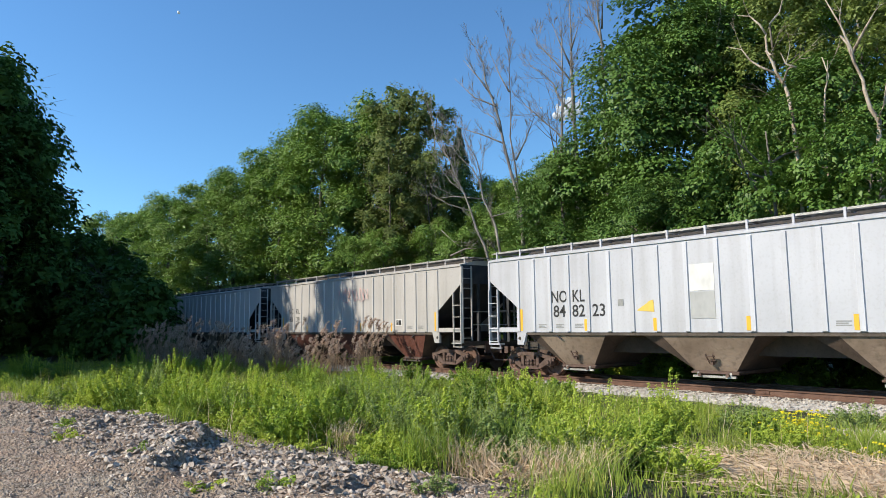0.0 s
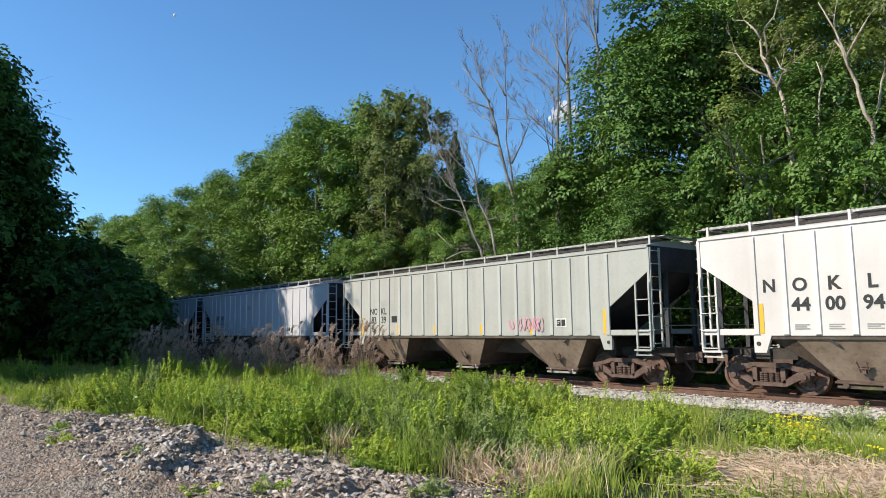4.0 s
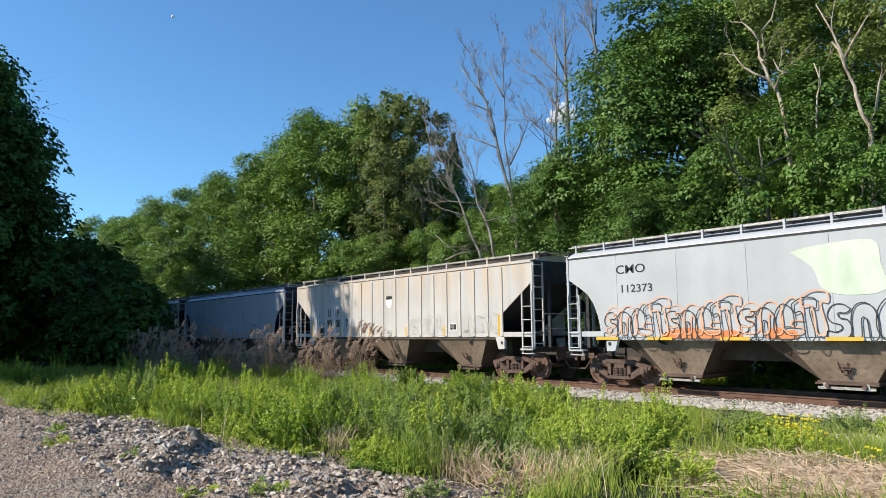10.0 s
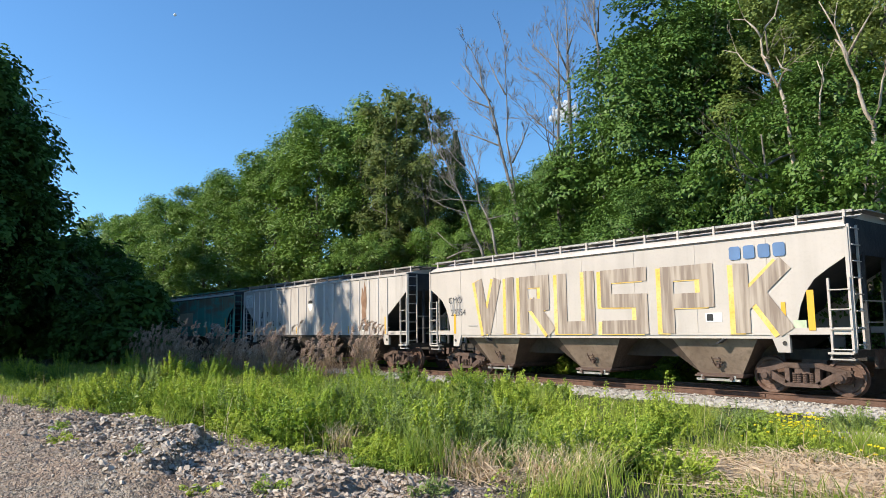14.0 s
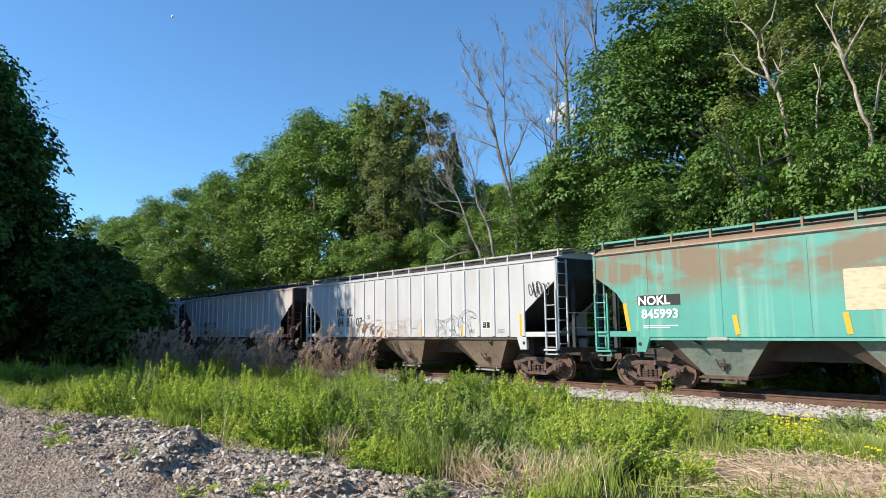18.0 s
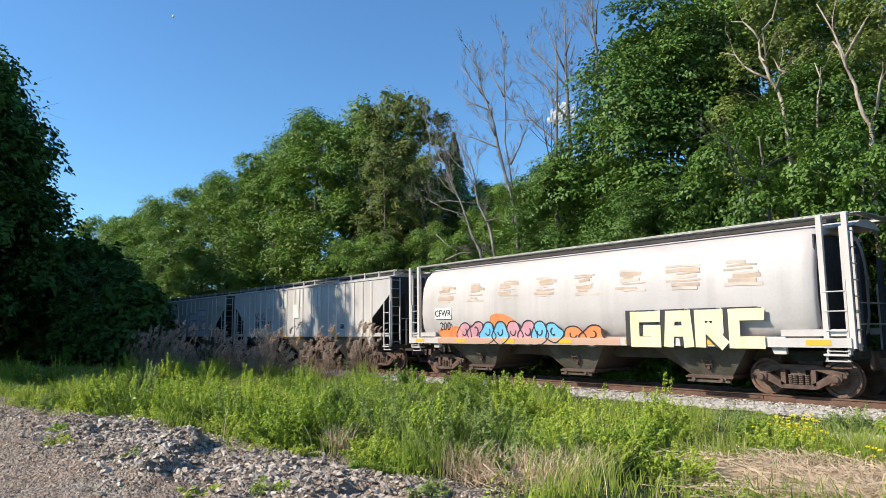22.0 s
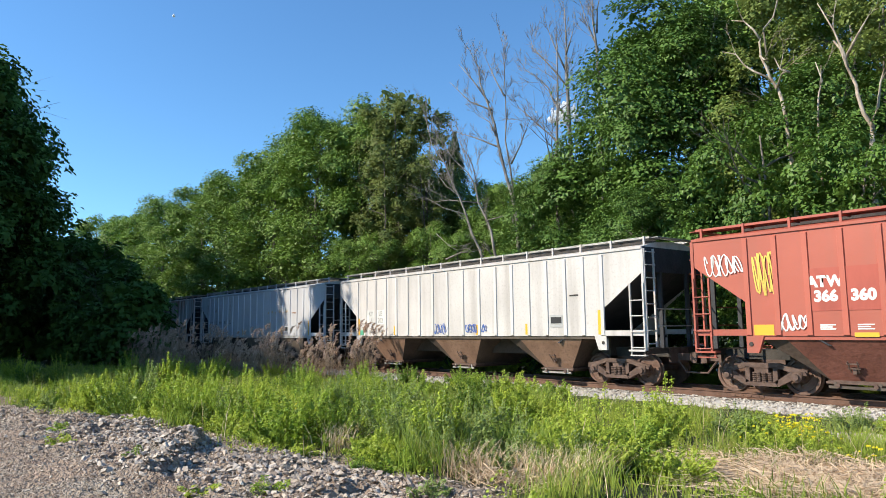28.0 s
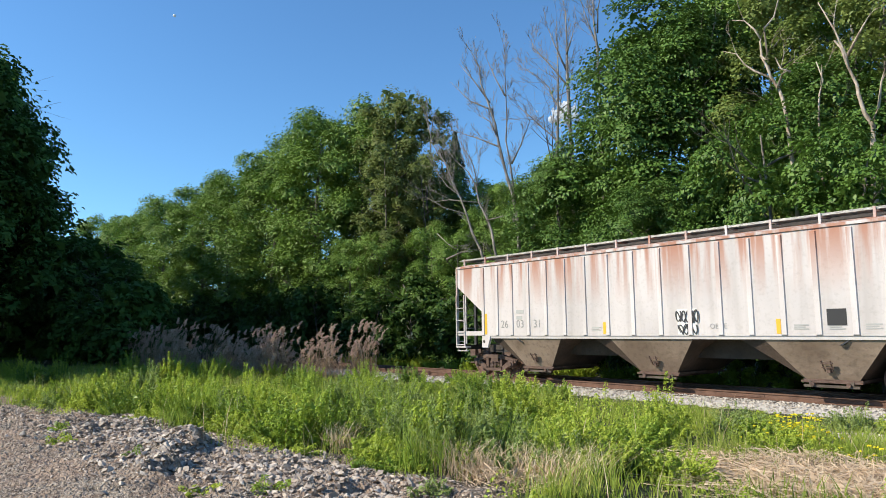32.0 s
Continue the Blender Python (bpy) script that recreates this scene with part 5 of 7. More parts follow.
def build_car(index, length, kind, p):
    """One covered hopper car; its origin lies on the track midway between its couplers."""
    body, under = p["paint"], p.get("under", hopper_tan)
    trim = p.get("trim", body)
    car = thing("covered_hopper_car", p["label"], "railway car", "covered hopper cars of the freight train")
    wheels = []
    h = (length - GAP) / 2
    cut = 1.48 if kind == "ribbed" else 1.52
    rib_span = h - cut
    L = round(length, 2)
    for side in (-1, 1):
        flip = pose(0, 0, 0, 0, 0, 0 if side < 0 else 180)
        if kind == "ribbed":
            part("side_sheet", once(("sheet", L), lambda: Shape().prism(side_outline(h, cut), -HALF, -HALF + .03).mesh("side_sheet")), body, car, m=flip)
            rib = once("rib", lambda: Shape().add([(-.075, 0, SILL), (-.06, -.034, SILL + .03), (.06, -.034, SILL + .03), (.075, 0, SILL), (-.075, 0, EAVE - .06), (-.06, -.034, EAVE - .08), (.06, -.034, EAVE - .08), (.075, 0, EAVE - .06)],
                                                  [(0, 1, 5, 4), (1, 2, 6, 5), (2, 3, 7, 6), (0, 3, 2, 1), (4, 5, 6, 7)]).mesh("rib"))
            for i in range(18):
                part("rib", rib, p.get("rib", body), car, m=flip @ pose(rib_x(rib_span, i), -HALF, 0))
            part("top_chord", once(("chord", L), lambda: Shape().prism([(-h, EAVE - .01), (h, EAVE - .01), (h, EAVE + .06), (-h, EAVE + .06)], -HALF - .036, -HALF + .05).mesh("top_chord")), body, car, m=flip)
        elif kind == "smooth":
            part("side_sheet", once(("smooth", L, kind), lambda: Shape().prism(smooth_outline(h), -HALF, -HALF + .03).mesh("side_sheet")), body, car, m=flip)

            def shoulder():
                s = Shape()
                prof = [(-HALF + .012, SEAM), (-HALF + .03, SEAM + .06), (-HALF + .12, SEAM + .14), (-HALF + .30, SEAM + .21), (-HALF + .62, SEAM + .25)]
                n = len(prof)
                s.add([(x, y, z) for x in (-h, h) for y, z in prof], [(i, i + n, i + n + 1, i + 1) for i in range(n - 1)])
                return s.mesh("roof_shoulder", False)

            part("roof_shoulder", once(("shoulder", L), shoulder), body, car, m=flip)
            part("eave_seam", once(("eave_seam", L), lambda: Shape().box(-h, h, -HALF - .022, -HALF + .01, SEAM - .022, SEAM + .018).mesh("eave_seam")), steel_dark, car, "dark lapped seam under the roof", flip)
            seam = once("seam", lambda: Shape().box(-.012, .012, -.008, 0, SILL + .05, SEAM - .04).mesh("weld_seam"))
            for i in range(7):
                part("weld_seam", seam, body, car, m=flip @ pose(-rib_span + .35 + 2 * (rib_span - .35) * i / 6, -HALF, 0))
        elif side < 0:
            part("barrel_body", once(("barrel", L), lambda: barrel_mesh(h)), body, car, "rounded barrel-like steel body")
        part("side_sill", once(("sill", L), lambda: Shape().prism([(-rib_span - .1, SILL - .09), (rib_span + .1, SILL - .09), (rib_span + .1, SILL), (-rib_span - .1, SILL)], -HALF + .025, -HALF + .1).mesh("side_sill")), p.get("sill", sill_dark if kind == "ribbed" else trim), car, m=flip)
        for e in (-1, 1):
            turn = flip @ pose(0, 0, 0)
            x = e * h
            part("end_sill_beam", once(("beam", e, L), lambda: Shape().box(min(x, x - e * cut), max(x, x - e * cut), -HALF - .01, -HALF + .08, 1.48, 1.64).mesh("end_sill_beam")), trim, car, m=turn)
            part("corner_post", once(("post", e, L), lambda: Shape().box(x - .04, x + .04, -HALF - .02, -HALF + .06, 1.06, SEAM if kind == "smooth" else EAVE).mesh("corner_post")), trim, car, m=turn)
            part("jacking_pad", once(("pad", e, L), lambda: Shape().prism([(x - e * (cut + .35), SILL), (x - e * (cut - .1), SILL), (x - e * (cut - .1), SILL - .42), (x - e * (cut + .2), SILL - .42)][::e], -HALF + .0, -HALF + .1).mesh("jacking_pad")), trim, car, m=turn)
            part("jacking_hole", once("jacking_hole", lambda: Shape().turned([(.055, -.012), (.055, 0)], 14).mesh("jacking_hole")), steel_dark, car, m=turn @ pose(x - e * (cut + .02), -HALF - .001, SILL - .2))
            lx = x - e * .45
            lad = ladder(car, trim, min(lx, x) if side < 0 else -max(lx, x), max(lx, x) if side < 0 else -min(lx, x), -HALF - .03 if side < 0 else HALF + .03, 1.06, 3.0 if kind == "ribbed" else 2.78)
            part("sill_step", once(("step", e, L), lambda: Shape().box(x - .55 * (e > 0), x + .55 * (e < 0), -HALF - .06, -HALF + .2, 1.03, 1.08).box(x - e * .5 - .02, x - e * .5 + .02, -HALF, -HALF + .04, .92, 1.05).box(x - e * .04 - .02, x - e * .04 + .02, -HALF, -HALF + .04, .92, 1.05).box(min(x, x - e * .54), max(x, x - e * .54), -HALF, -HALF + .1, .90, .93).mesh("sill_step")), trim, car, m=turn)
    # roof
    roof_edge = {"ribbed": EAVE + .06, "smooth": SEAM + .24, "barrel": 4.08}[kind]
    ry = {"ribbed": HALF, "smooth": HALF - .60, "barrel": .8}[kind]

    def roof():
        s = Shape()
        prof = [(-ry, roof_edge), (-ry * .55, roof_edge + .16), (0, roof_edge + .22), (ry * .55, roof_edge + .16), (ry, roof_edge)]
        s.add([(x, y, z) for x in (-h, h) for y, z in prof], [(i, i + 5, i + 6, i + 1) for i in range(4)] + [(0, 1, 2, 3, 4), (9, 8, 7, 6, 5)])
        return s.mesh("roof")

    part("roof", once(("roof", L, kind), roof), body, car)
    part("hatch_trough", once(("hatch", L), lambda: Shape().box(-h + .8, h - .8, -.32, .32, roof_edge + .2, roof_edge + .36).mesh("hatch_trough")), steel_dark, car, "long roof hatch covers")
    board_z = 4.36
    for y in (-1.02, 1.02):
        board = part("running_board", once(("board", L, y), lambda: Shape().box(-h - .06, h + .06, y - .25, y + .25, board_z - .03, board_z).box(-h - .06, h + .06, y - .27, y - .25, board_z - .05, board_z + .01).box(-h - .06, h + .06, y + .25, y + .27, board_z - .05, board_z + .01).mesh("running_board")), p.get("board", grating_mat), car, "grated roof running board")
        k = -1 if y < 0 else 1
        br = once(("bracket", k), lambda: Shape().box(-.03, .03, min(k * .75, k * 1.30), max(k * .75, k * 1.30), board_z - .075, board_z - .045).box(-.03, .03, k * 1.30 - .02, k * 1.30 + .02, roof_edge - .1, board_z + .02).mesh("bracket"))
        n = 15
        for i in range(0 if kind == "barrel" else n):
            part("bracket", br, trim, board, m=pose(-h + .12 + (2 * h - .24) * i / (n - 1), 0, 0))
    for e in (-1, 1):
        part("end_platform", once(("plat", e, L), lambda: Shape().box(min(e * (h + .02), e * (h + .3)), max(e * (h + .02), e * (h + .3)), -1.2, 1.2, board_z - .035, board_z - .015).mesh("end_platform")), p.get("board", grating_mat), car)
    # ends, slope sheets and frame
    for e in (-1, 1):
        def end_sheet():
            s = Shape()
            if kind == "barrel":
                return s.box(min(e * (h - .7), e * (h - .66)), max(e * (h - .7), e * (h - .66)), -1.45, 1.45, 1.3, 3.9).mesh("end_sheet")
            s.box(min(e * (h - .03), e * h), max(e * (h - .03), e * h), -HALF + .03, HALF - .03, 3.33, roof_edge)
            s.add([(e * h, -HALF + .04, 3.34), (e * h, HALF - .04, 3.34), (e * (h - 3.3), HALF - .04, 1.25), (e * (h - 3.3), -HALF + .04, 1.25),
                   (e * (h - .06), -HALF + .04, 3.34), (e * (h - .06), HALF - .04, 3.34), (e * (h - 3.36), HALF - .04, 1.25), (e * (h - 3.36), -HALF + .04, 1.25)],
                  [(0, 1, 2, 3), (7, 6, 5, 4), (0, 3, 7, 4), (2, 1, 5, 6)])
            return s.mesh("end_sheet")

        part("end_sheet", once(("end", e, L, kind), end_sheet), p.get("ends", end_mat), car, "sloping end sheet, its colour darkened for shade")
        # the posts share the ends' painted-in shade
        for y in (-.7, .7):
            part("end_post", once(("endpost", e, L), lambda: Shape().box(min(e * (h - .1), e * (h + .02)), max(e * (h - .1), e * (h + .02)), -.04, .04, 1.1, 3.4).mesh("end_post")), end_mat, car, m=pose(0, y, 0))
        part("end_sill", once(("endsill", e, L), lambda: Shape().box(min(e * (h - .12), e * h), max(e * (h - .12), e * h), -HALF, HALF, .95, 1.12).box(min(e * (h - cut - 1), e * h), max(e * (h - cut - 1), e * h), -.35, .35, .84, 1.1).mesh("end_sill")), steel_dark, car)
        end_ladder(car, trim, e * (h + .04), -HALF + .03, -HALF + .48, 1.15, 4.0, 8)
        hand = Shape().beam((e * (h + .03), -1.1, 2.25), (e * (h + .03), 1.5, 2.25), .03).beam((e * (h + .03), -1.1, 1.75), (e * (h + .03), 1.5, 1.75), .03)
        part("grab_iron", once(("grab", e, L), lambda: hand.mesh("grab_iron")), trim, car)

        def coupler():
            s = Shape().box(min(e * (h - .3), e * (h + .6)), max(e * (h - .3), e * (h + .6)), -.11, .11, .74, .94)
            s.prism([(e * (h + .56), .68), (e * (h + .858), .66), (e * (h + .858), 1.0), (e * (h + .56), .98)][::e], -.22, .16)
            s.tube([(e * (h + .2), -.3, .74), (e * (h + .45), -.34, .42), (e * (h + .84), -.2, .40)], [.03, .03, .03], 6)
            return s.mesh("coupler")

        part("coupler", once(("coupler", e, L), coupler), truck_mat, car, "rusty knuckle coupler with brake hose")
        part("striker_plate", once(("strike", e, L), lambda: Shape().box(min(e * (h - .02), e * (h + .06)), max(e * (h - .02), e * (h + .06)), -.45, .45, .66, 1.1).mesh("striker_plate")), truck_mat, car)
    wheel = Shape().turned([(.24, 0), (.27, .02), (.24, .04), (.22, .02), (.24, 0)], 16, "x", (h + .12, .75, 2.5)).beam((h + .14, .52, 2.5), (h + .14, .98, 2.5), .03).beam((h + .14, .75, 2.27), (h + .14, .75, 2.73), .03).box(h - .02, h + .12, .65, .85, 2.3, 2.7)
    part("brake_wheel", once(("brake", L), lambda: wheel.mesh("brake_wheel")), steel_dark, car, "hand brake wheel")
    part("center_sill", once(("centre", L), lambda: Shape().box(-h, h, -.3, .3, .82, 1.08).mesh("center_sill")), steel_dark, car)
    part("brake_reservoir", once("tank", lambda: Shape().turned([(.05, -.5), (.2, -.42), (.2, .42), (.05, .5)], 14, "x", (0, .9, .62)).mesh("brake_reservoir")), steel_dark, car, m=pose(-h + 3.3, 0, 0))
    # hoppers
    pitch, inset = 2 * rib_span / 2.96, 0.0 if kind == "ribbed" else .14
    pale_bar = p.get("gate", sill_dark if index % 3 else grating_mat)
    for i in (-1, 0, 1):
        hop = part("hopper", once(("hopper", round(pitch, 2), inset), lambda: hopper_mesh(pitch, inset, -1)), under, car, "steep discharge hopper", pose(i * pitch, 0, 0))
        part("far_sheet", once(("far", round(pitch, 2), inset), lambda: hopper_mesh(pitch, inset, 1)), under, hop)
        part("slope_sheet", once(("slope", round(pitch, 2), inset), lambda: slope_mesh(pitch, inset)), slope_mat, hop, "brown slope sheet, its colour darkened for shade")
        part("outlet_gate", once("gate", gate_mesh), truck_mat, hop, "sliding outlet gate")
        part("gate_rail", once("gate_rail", gate_rail_mesh), pale_bar, hop, "bar under the outlet gate")
        part("latch", once("latch", latch_mesh), truck_mat, hop, m=pose(0, inset * .8 - .02, .06) @ Matrix.Diagonal((.8, 1, .9, 1)))
    # floor block in the same brown with shade put into its colour
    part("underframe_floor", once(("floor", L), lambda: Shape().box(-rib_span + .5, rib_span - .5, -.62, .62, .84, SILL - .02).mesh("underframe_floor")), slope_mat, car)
    for x in (-h + 1.43, h - 1.43):
        build_truck(car, x, wheels)
    # yellow reflector stripes beside the ribs
    for k in p.get("stripes", (0, 4, 7, 10, 13, 17)):
        tall = .74 if k in (0, 17) else .36
        off = (-.135 if k else .135) if kind == "ribbed" else 0
        patch(car, "reflector_stripe", rib_x(rib_span, k) + off, SILL + .05 + tall / 2, .11, tall, yellow_mat, "yellow reflective stripe", -HALF - (.006 if kind == "ribbed" else .01))
    return car, wheels, rib_span


SPEED = 11.38
# coupling points along the train at the clip's start, head to tail
COUPLINGS = [-.95, -19.44, -37.93, -56.42, -74.9, -93.4, -111.87, -129.23, -147.72, -164.95, -182.05, -200.53, -219.2, -237.7, -256.04, -274.19, -292.7, -311.25, -329.71, -348.22, -366.75, -385.2]


def flat(name, c, rough=0.6):
    """Sprayed or lettered paint, thin and weathered in places."""
    k = Mat(name, rough)
    thin = k.mix(k.noise(2.2, 6, (1, 1, .5), .40, .68), c, dark(c, .78))
    return k.colour(thin).m


dim_letter = flat("dim_dark_lettering", (0.10, 0.10, 0.10))
grey_letter = flat("faded_grey_lettering", (0.30, 0.30, 0.29))
pale_letter = flat("pale_faded_lettering", (0.42, 0.42, 0.40))
patch_grey = flat("grey_paint_patch", (0.42, 0.42, 0.41))
patch_white = flat("fresh_white_patch", (0.70, 0.69, 0.66))
red_spray = flat("red_spray_paint", (0.55, 0.09, 0.07))
pink_spray = flat("pink_spray_paint", (0.62, 0.30, 0.36))
faded_pink = flat("faded_pink_spray", (0.62, 0.40, 0.37))
orange_spray = flat("orange_spray_paint", (0.75, 0.24, 0.08))
blue_spray = flat("blue_spray_paint", (0.06, 0.13, 0.42))
sky_spray = flat("light_blue_spray_paint", (0.16, 0.47, 0.72))
black_spray = flat("black_spray_paint", (0.03, 0.03, 0.035))
white_spray = flat("white_spray_paint", (0.80, 0.80, 0.78))
grey_spray = flat("silver_grey_spray_paint", (0.33, 0.33, 0.34))
cream_spray = flat("cream_spray_paint", (0.78, 0.72, 0.47))
yellow_spray = flat("yellow_spray_paint", (0.78, 0.55, 0.10))
green_spray = flat("green_spray_paint", (0.55, 0.64, 0.42))
taupe_maker = Mat("taupe_roller_paint", 0.7)
taupe_spray = taupe_maker.colour(taupe_maker.mix(taupe_maker.noise(1.0, 5, (7, 7, .5), .40, .62), (0.25, 0.19, 0.15), (0.46, 0.38, 0.31))).m
gold_spray = grimy("gold_roller_paint", (0.82, 0.50, 0.09), (0.85, 0.60, 0.22), 1.5, 0.6, 0, 0.05)
shield_blue = flat("dark_blue_emblem", (0.03, 0.05, 0.16))
orange_rust = grimy("brown_rust", (0.20, 0.10, 0.055), (0.32, 0.19, 0.12), 3)


def panel_x(span, k):
    return rib_x(span, k + .5)


def marks(car, span, words, z, cap, material, bold=0.0, y=-HALF - .008, squeeze=1.0):
    """Reporting marks: one group of characters to a panel."""
    for k, text in words.items():
        writing(car, text, panel_x(span, k), z, cap, material, y=y, bold=bold, squeeze=squeeze)


def bars(car, x, z, width, rows, material, y=-HALF - .008, row=.06, name="small_print"):
    """Small print that cannot be read, as plain bars."""
    s = Shape()
    for i in range(rows):
        w = width * (1 - .22 * (i % 3 == 1))
        s.box(-width / 2, -width / 2 + w, 0, .003, -i * row * 1.7 - row, -i * row * 1.7)
    part(name, s.mesh(name), material, car, "", pose(x, y, z))


def ribbon(car, loops, width, material, name="spray_line", y=-HALF - .012, label=""):
    """Sprayed lines: flat strips that follow smooth loops in x, z."""
    s = Shape()
    lift = 0.0
    for pts in loops:
        n = len(pts)
        out = []
        for i, (x, z) in enumerate(pts):
            ax, az = pts[max(i - 1, 0)]
            bx, bz = pts[min(i + 1, n - 1)]
            d = math.hypot(bx - ax, bz - az) or 1
            out += [(x - (bz - az) / d * width / 2, y - lift, z + (bx - ax) / d * width / 2), (x + (bz - az) / d * width / 2, y - lift, z - (bx - ax) / d * width / 2)]
            lift += .0002
        s.add(out, [(2 * i, 2 * i + 1, 2 * i + 3, 2 * i + 2) for i in range(n - 1)])
    return part(name, s.mesh(name), material, car, label)


def scrawl(car, x, z, w, h, material, seed, strokes=5, width=.035, y=-HALF - .012, label=""):
    """A quick tag of looping strokes."""
    rs = random.Random(seed)
    loops = []
    for k in range(strokes):
        cx = x - w / 2 + w * (k + .5) / strokes
        a, b, c = rs.uniform(0, 6), rs.uniform(1.2, 2.2), rs.uniform(.6, 1.0)
        loops.append([(cx + w / strokes * .62 * math.sin(a + t * b), z + h * .5 * c * math.sin(a * 1.7 + t * (b + .7))) for t in (i * .16 for i in range(26))])
    return ribbon(car, loops, width, material, "graffiti_tag", y, label)


def bubbles(car, x, z, w, h, letters, seed, fill, line, y=-HALF - .012, label="", width=.045):
    """Round throw-up shapes with dark outlines."""
    rs = random.Random(seed)
    loops, s = [], Shape()
    for k in range(letters):
        cx, lw, lh = x - w / 2 + w * (k + .5) / letters, w / letters * .62, h * rs.uniform(.42, .52)
        a, b = rs.uniform(0, 6), rs.uniform(.12, .24)
        ring = [(cx + lw * math.cos(t) * (1 + b * math.sin(3 * t + a)), z + lh * math.sin(t) * (1 + b * .7 * math.cos(2 * t + a))) for t in (i * .2618 for i in range(25))]
        loops += [ring, [(cx + lw * .3 * math.cos(t), z + lh * (.15 + .38 * math.sin(t))) for t in (i * .5 + a for i in range(8))]]
        if fill:
            s.add([(px, y + .004 - .0004 * k, pz) for px, pz in ring[:-1]], [tuple(range(24))])
    if fill:
        part("graffiti_fill", s.mesh("graffiti_fill"), fill, car)
    return ribbon(car, loops, width, line, "graffiti_outline", y, label)


STROKES = {"V": ((0, 1, .42, 0), (.48, 0, 1, 1)), "I": ((.5, 0, .5, 1),), "R": ((0, 0, 0, 1), (0, 1, .85, 1), (.85, 1, .85, .52), (.85, .5, 0, .5), (.4, .5, 1, 0)),
           "U": ((0, 1, 0, 0), (0, 0, 1, 0), (1, 0, 1, 1)), "S": ((1, 1, 0, 1), (0, 1, 0, .52), (0, .52, 1, .5), (1, .5, 1, 0), (1, 0, 0, 0)),
           "P": ((0, 0, 0, 1), (0, 1, 1, 1), (1, 1, 1, .5), (1, .48, 0, .48)), "K": ((0, 0, 0, 1), (.15, .45, 1, 1), (.4, .6, 1, 0)),
           "A": ((0, 0, .1, 1), (.1, 1, .9, 1), (.9, 1, 1, 0), (.1, .42, .9, .42)), "C": ((1, 1, 0, 1), (0, 1, 0, 0), (0, 0, 1, 0)),
           "E": ((0, 0, 0, 1), (0, 1, 1, 1), (0, .52, .85, .52), (0, 0, 1, 0)), "G": ((1, 1, 0, 1), (0, 1, 0, 0), (0, 0, 1, 0), (1, 0, 1, .45), (1, .45, .6, .45))}


def roller_letter(car, ch, x0, x1, z0, z1, width, material, name, y, label=""):
    """A block letter rolled on in straight broad strokes with uneven ends."""
    s, rs = Shape(), random.Random(ord(ch))
    a0, a1, b0, b1 = x0 + width / 2, x1 - width / 2, z0 + width / 2, z1 - width / 2
    for i, (ax, az, bx, bz) in enumerate(STROKES[ch]):
        ax, bx, az, bz = a0 + (a1 - a0) * ax, a0 + (a1 - a0) * bx, b0 + (b1 - b0) * az, b0 + (b1 - b0) * bz
        d = math.hypot(bx - ax, bz - az)
        ux, uz = (bx - ax) / d, (bz - az) / d
        k = width / 2
        ends = [k * rs.uniform(.85, 1.05) for _ in range(4)]
        y1 = y - .0006 * i
        s.add([(ax - ux * ends[0] - uz * k, y1, az - uz * ends[0] + ux * k), (ax - ux * ends[1] + uz * k, y1, az - uz * ends[1] - ux * k),
               (bx + ux * ends[2] + uz * k, y1, bz + uz * ends[2] - ux * k), (bx + ux * ends[3] - uz * k, y1, bz + uz * ends[3] + ux * k)], [(0, 1, 2, 3)])
    return part(name, s.mesh(name), material, car, label)


def rounded(points, steps=5):
    """A smooth line through points."""
    out, n = [], len(points)
    for i in range(n - 1):
        a, b, c, d = (Vector(points[j]) for j in (max(i - 1, 0), i, i + 1, min(i + 2, n - 1)))
        for k in range(steps):
            t = k / steps
            q = .5 * (2 * b + (c - a) * t + (2 * a - 5 * b + 4 * c - d) * t * t + (3 * b - a - 3 * c + d) * t ** 3)
            out.append((q.x, q.y))
    return out + [tuple(points[-1])]


BALLOON = [[(.95, .85), (.6, 1), (.2, .95), (0, .7), (.15, .5), (.5, .42), (.55, .3), (.3, .22), (0, .25), (-.02, .08), (.3, 0), (.75, .05), (.95, .3), (.8, .55), (.5, .62), (.45, .75), (.75, .75), (.95, .85)],
           [(0, 0), (0, .6), (.2, .9), (.6, .95), (.95, .7), (1, .1), (.7, 0), (.6, .5), (.4, .55), (.35, .05), (0, 0)],
           [(1, .35), (.5, .35), (.5, .2), (.95, .15), (.85, 0), (.3, 0), (0, .3), (.1, .75), (.5, 1), (.95, .8), (1, .35)],
           [(0, .95), (.5, 1.1), (1.1, 1.05), (1.1, .8), (.8, .78), (1, .1), (.6, 0), (.45, .7), (.05, .7), (0, .95)]]


def balloon_word(car, x0, x1, z0, z1, width, material, y=-HALF - .012, label="", seed=0):
    """Four swollen outline letters, each larger than the last."""
    loops, step, rs = [], (x1 - x0) / 4, random.Random(seed)
    runs = list(BALLOON)
    if seed:
        rs.shuffle(runs)
        runs = [[(a + rs.uniform(-.16, .16), b + rs.uniform(-.13, .13)) for a, b in (run if rs.random() < .5 else [(1 - a, 1 - b) for a, b in run])] for run in runs]
    for k, run in enumerate(runs):
        grow = .86 + .05 * k
        loops.append(rounded([(x0 + step * (k + .02 + 1.06 * a), z0 + (z1 - z0) * b * grow) for a, b in run]))
    return ribbon(car, loops, width, material, "graffiti_outline", y, label)


def paint_area(car, points, material, y, label="", name="graffiti_fill"):
    """A painted area with a smooth outline."""
    s = Shape()
    ring = rounded(list(points) + [points[0]], 4)[:-1]
    s.add([(x, y, z) for x, z in ring], [tuple(range(len(ring)))])
    return part(name, s.mesh(name), material, car, label)


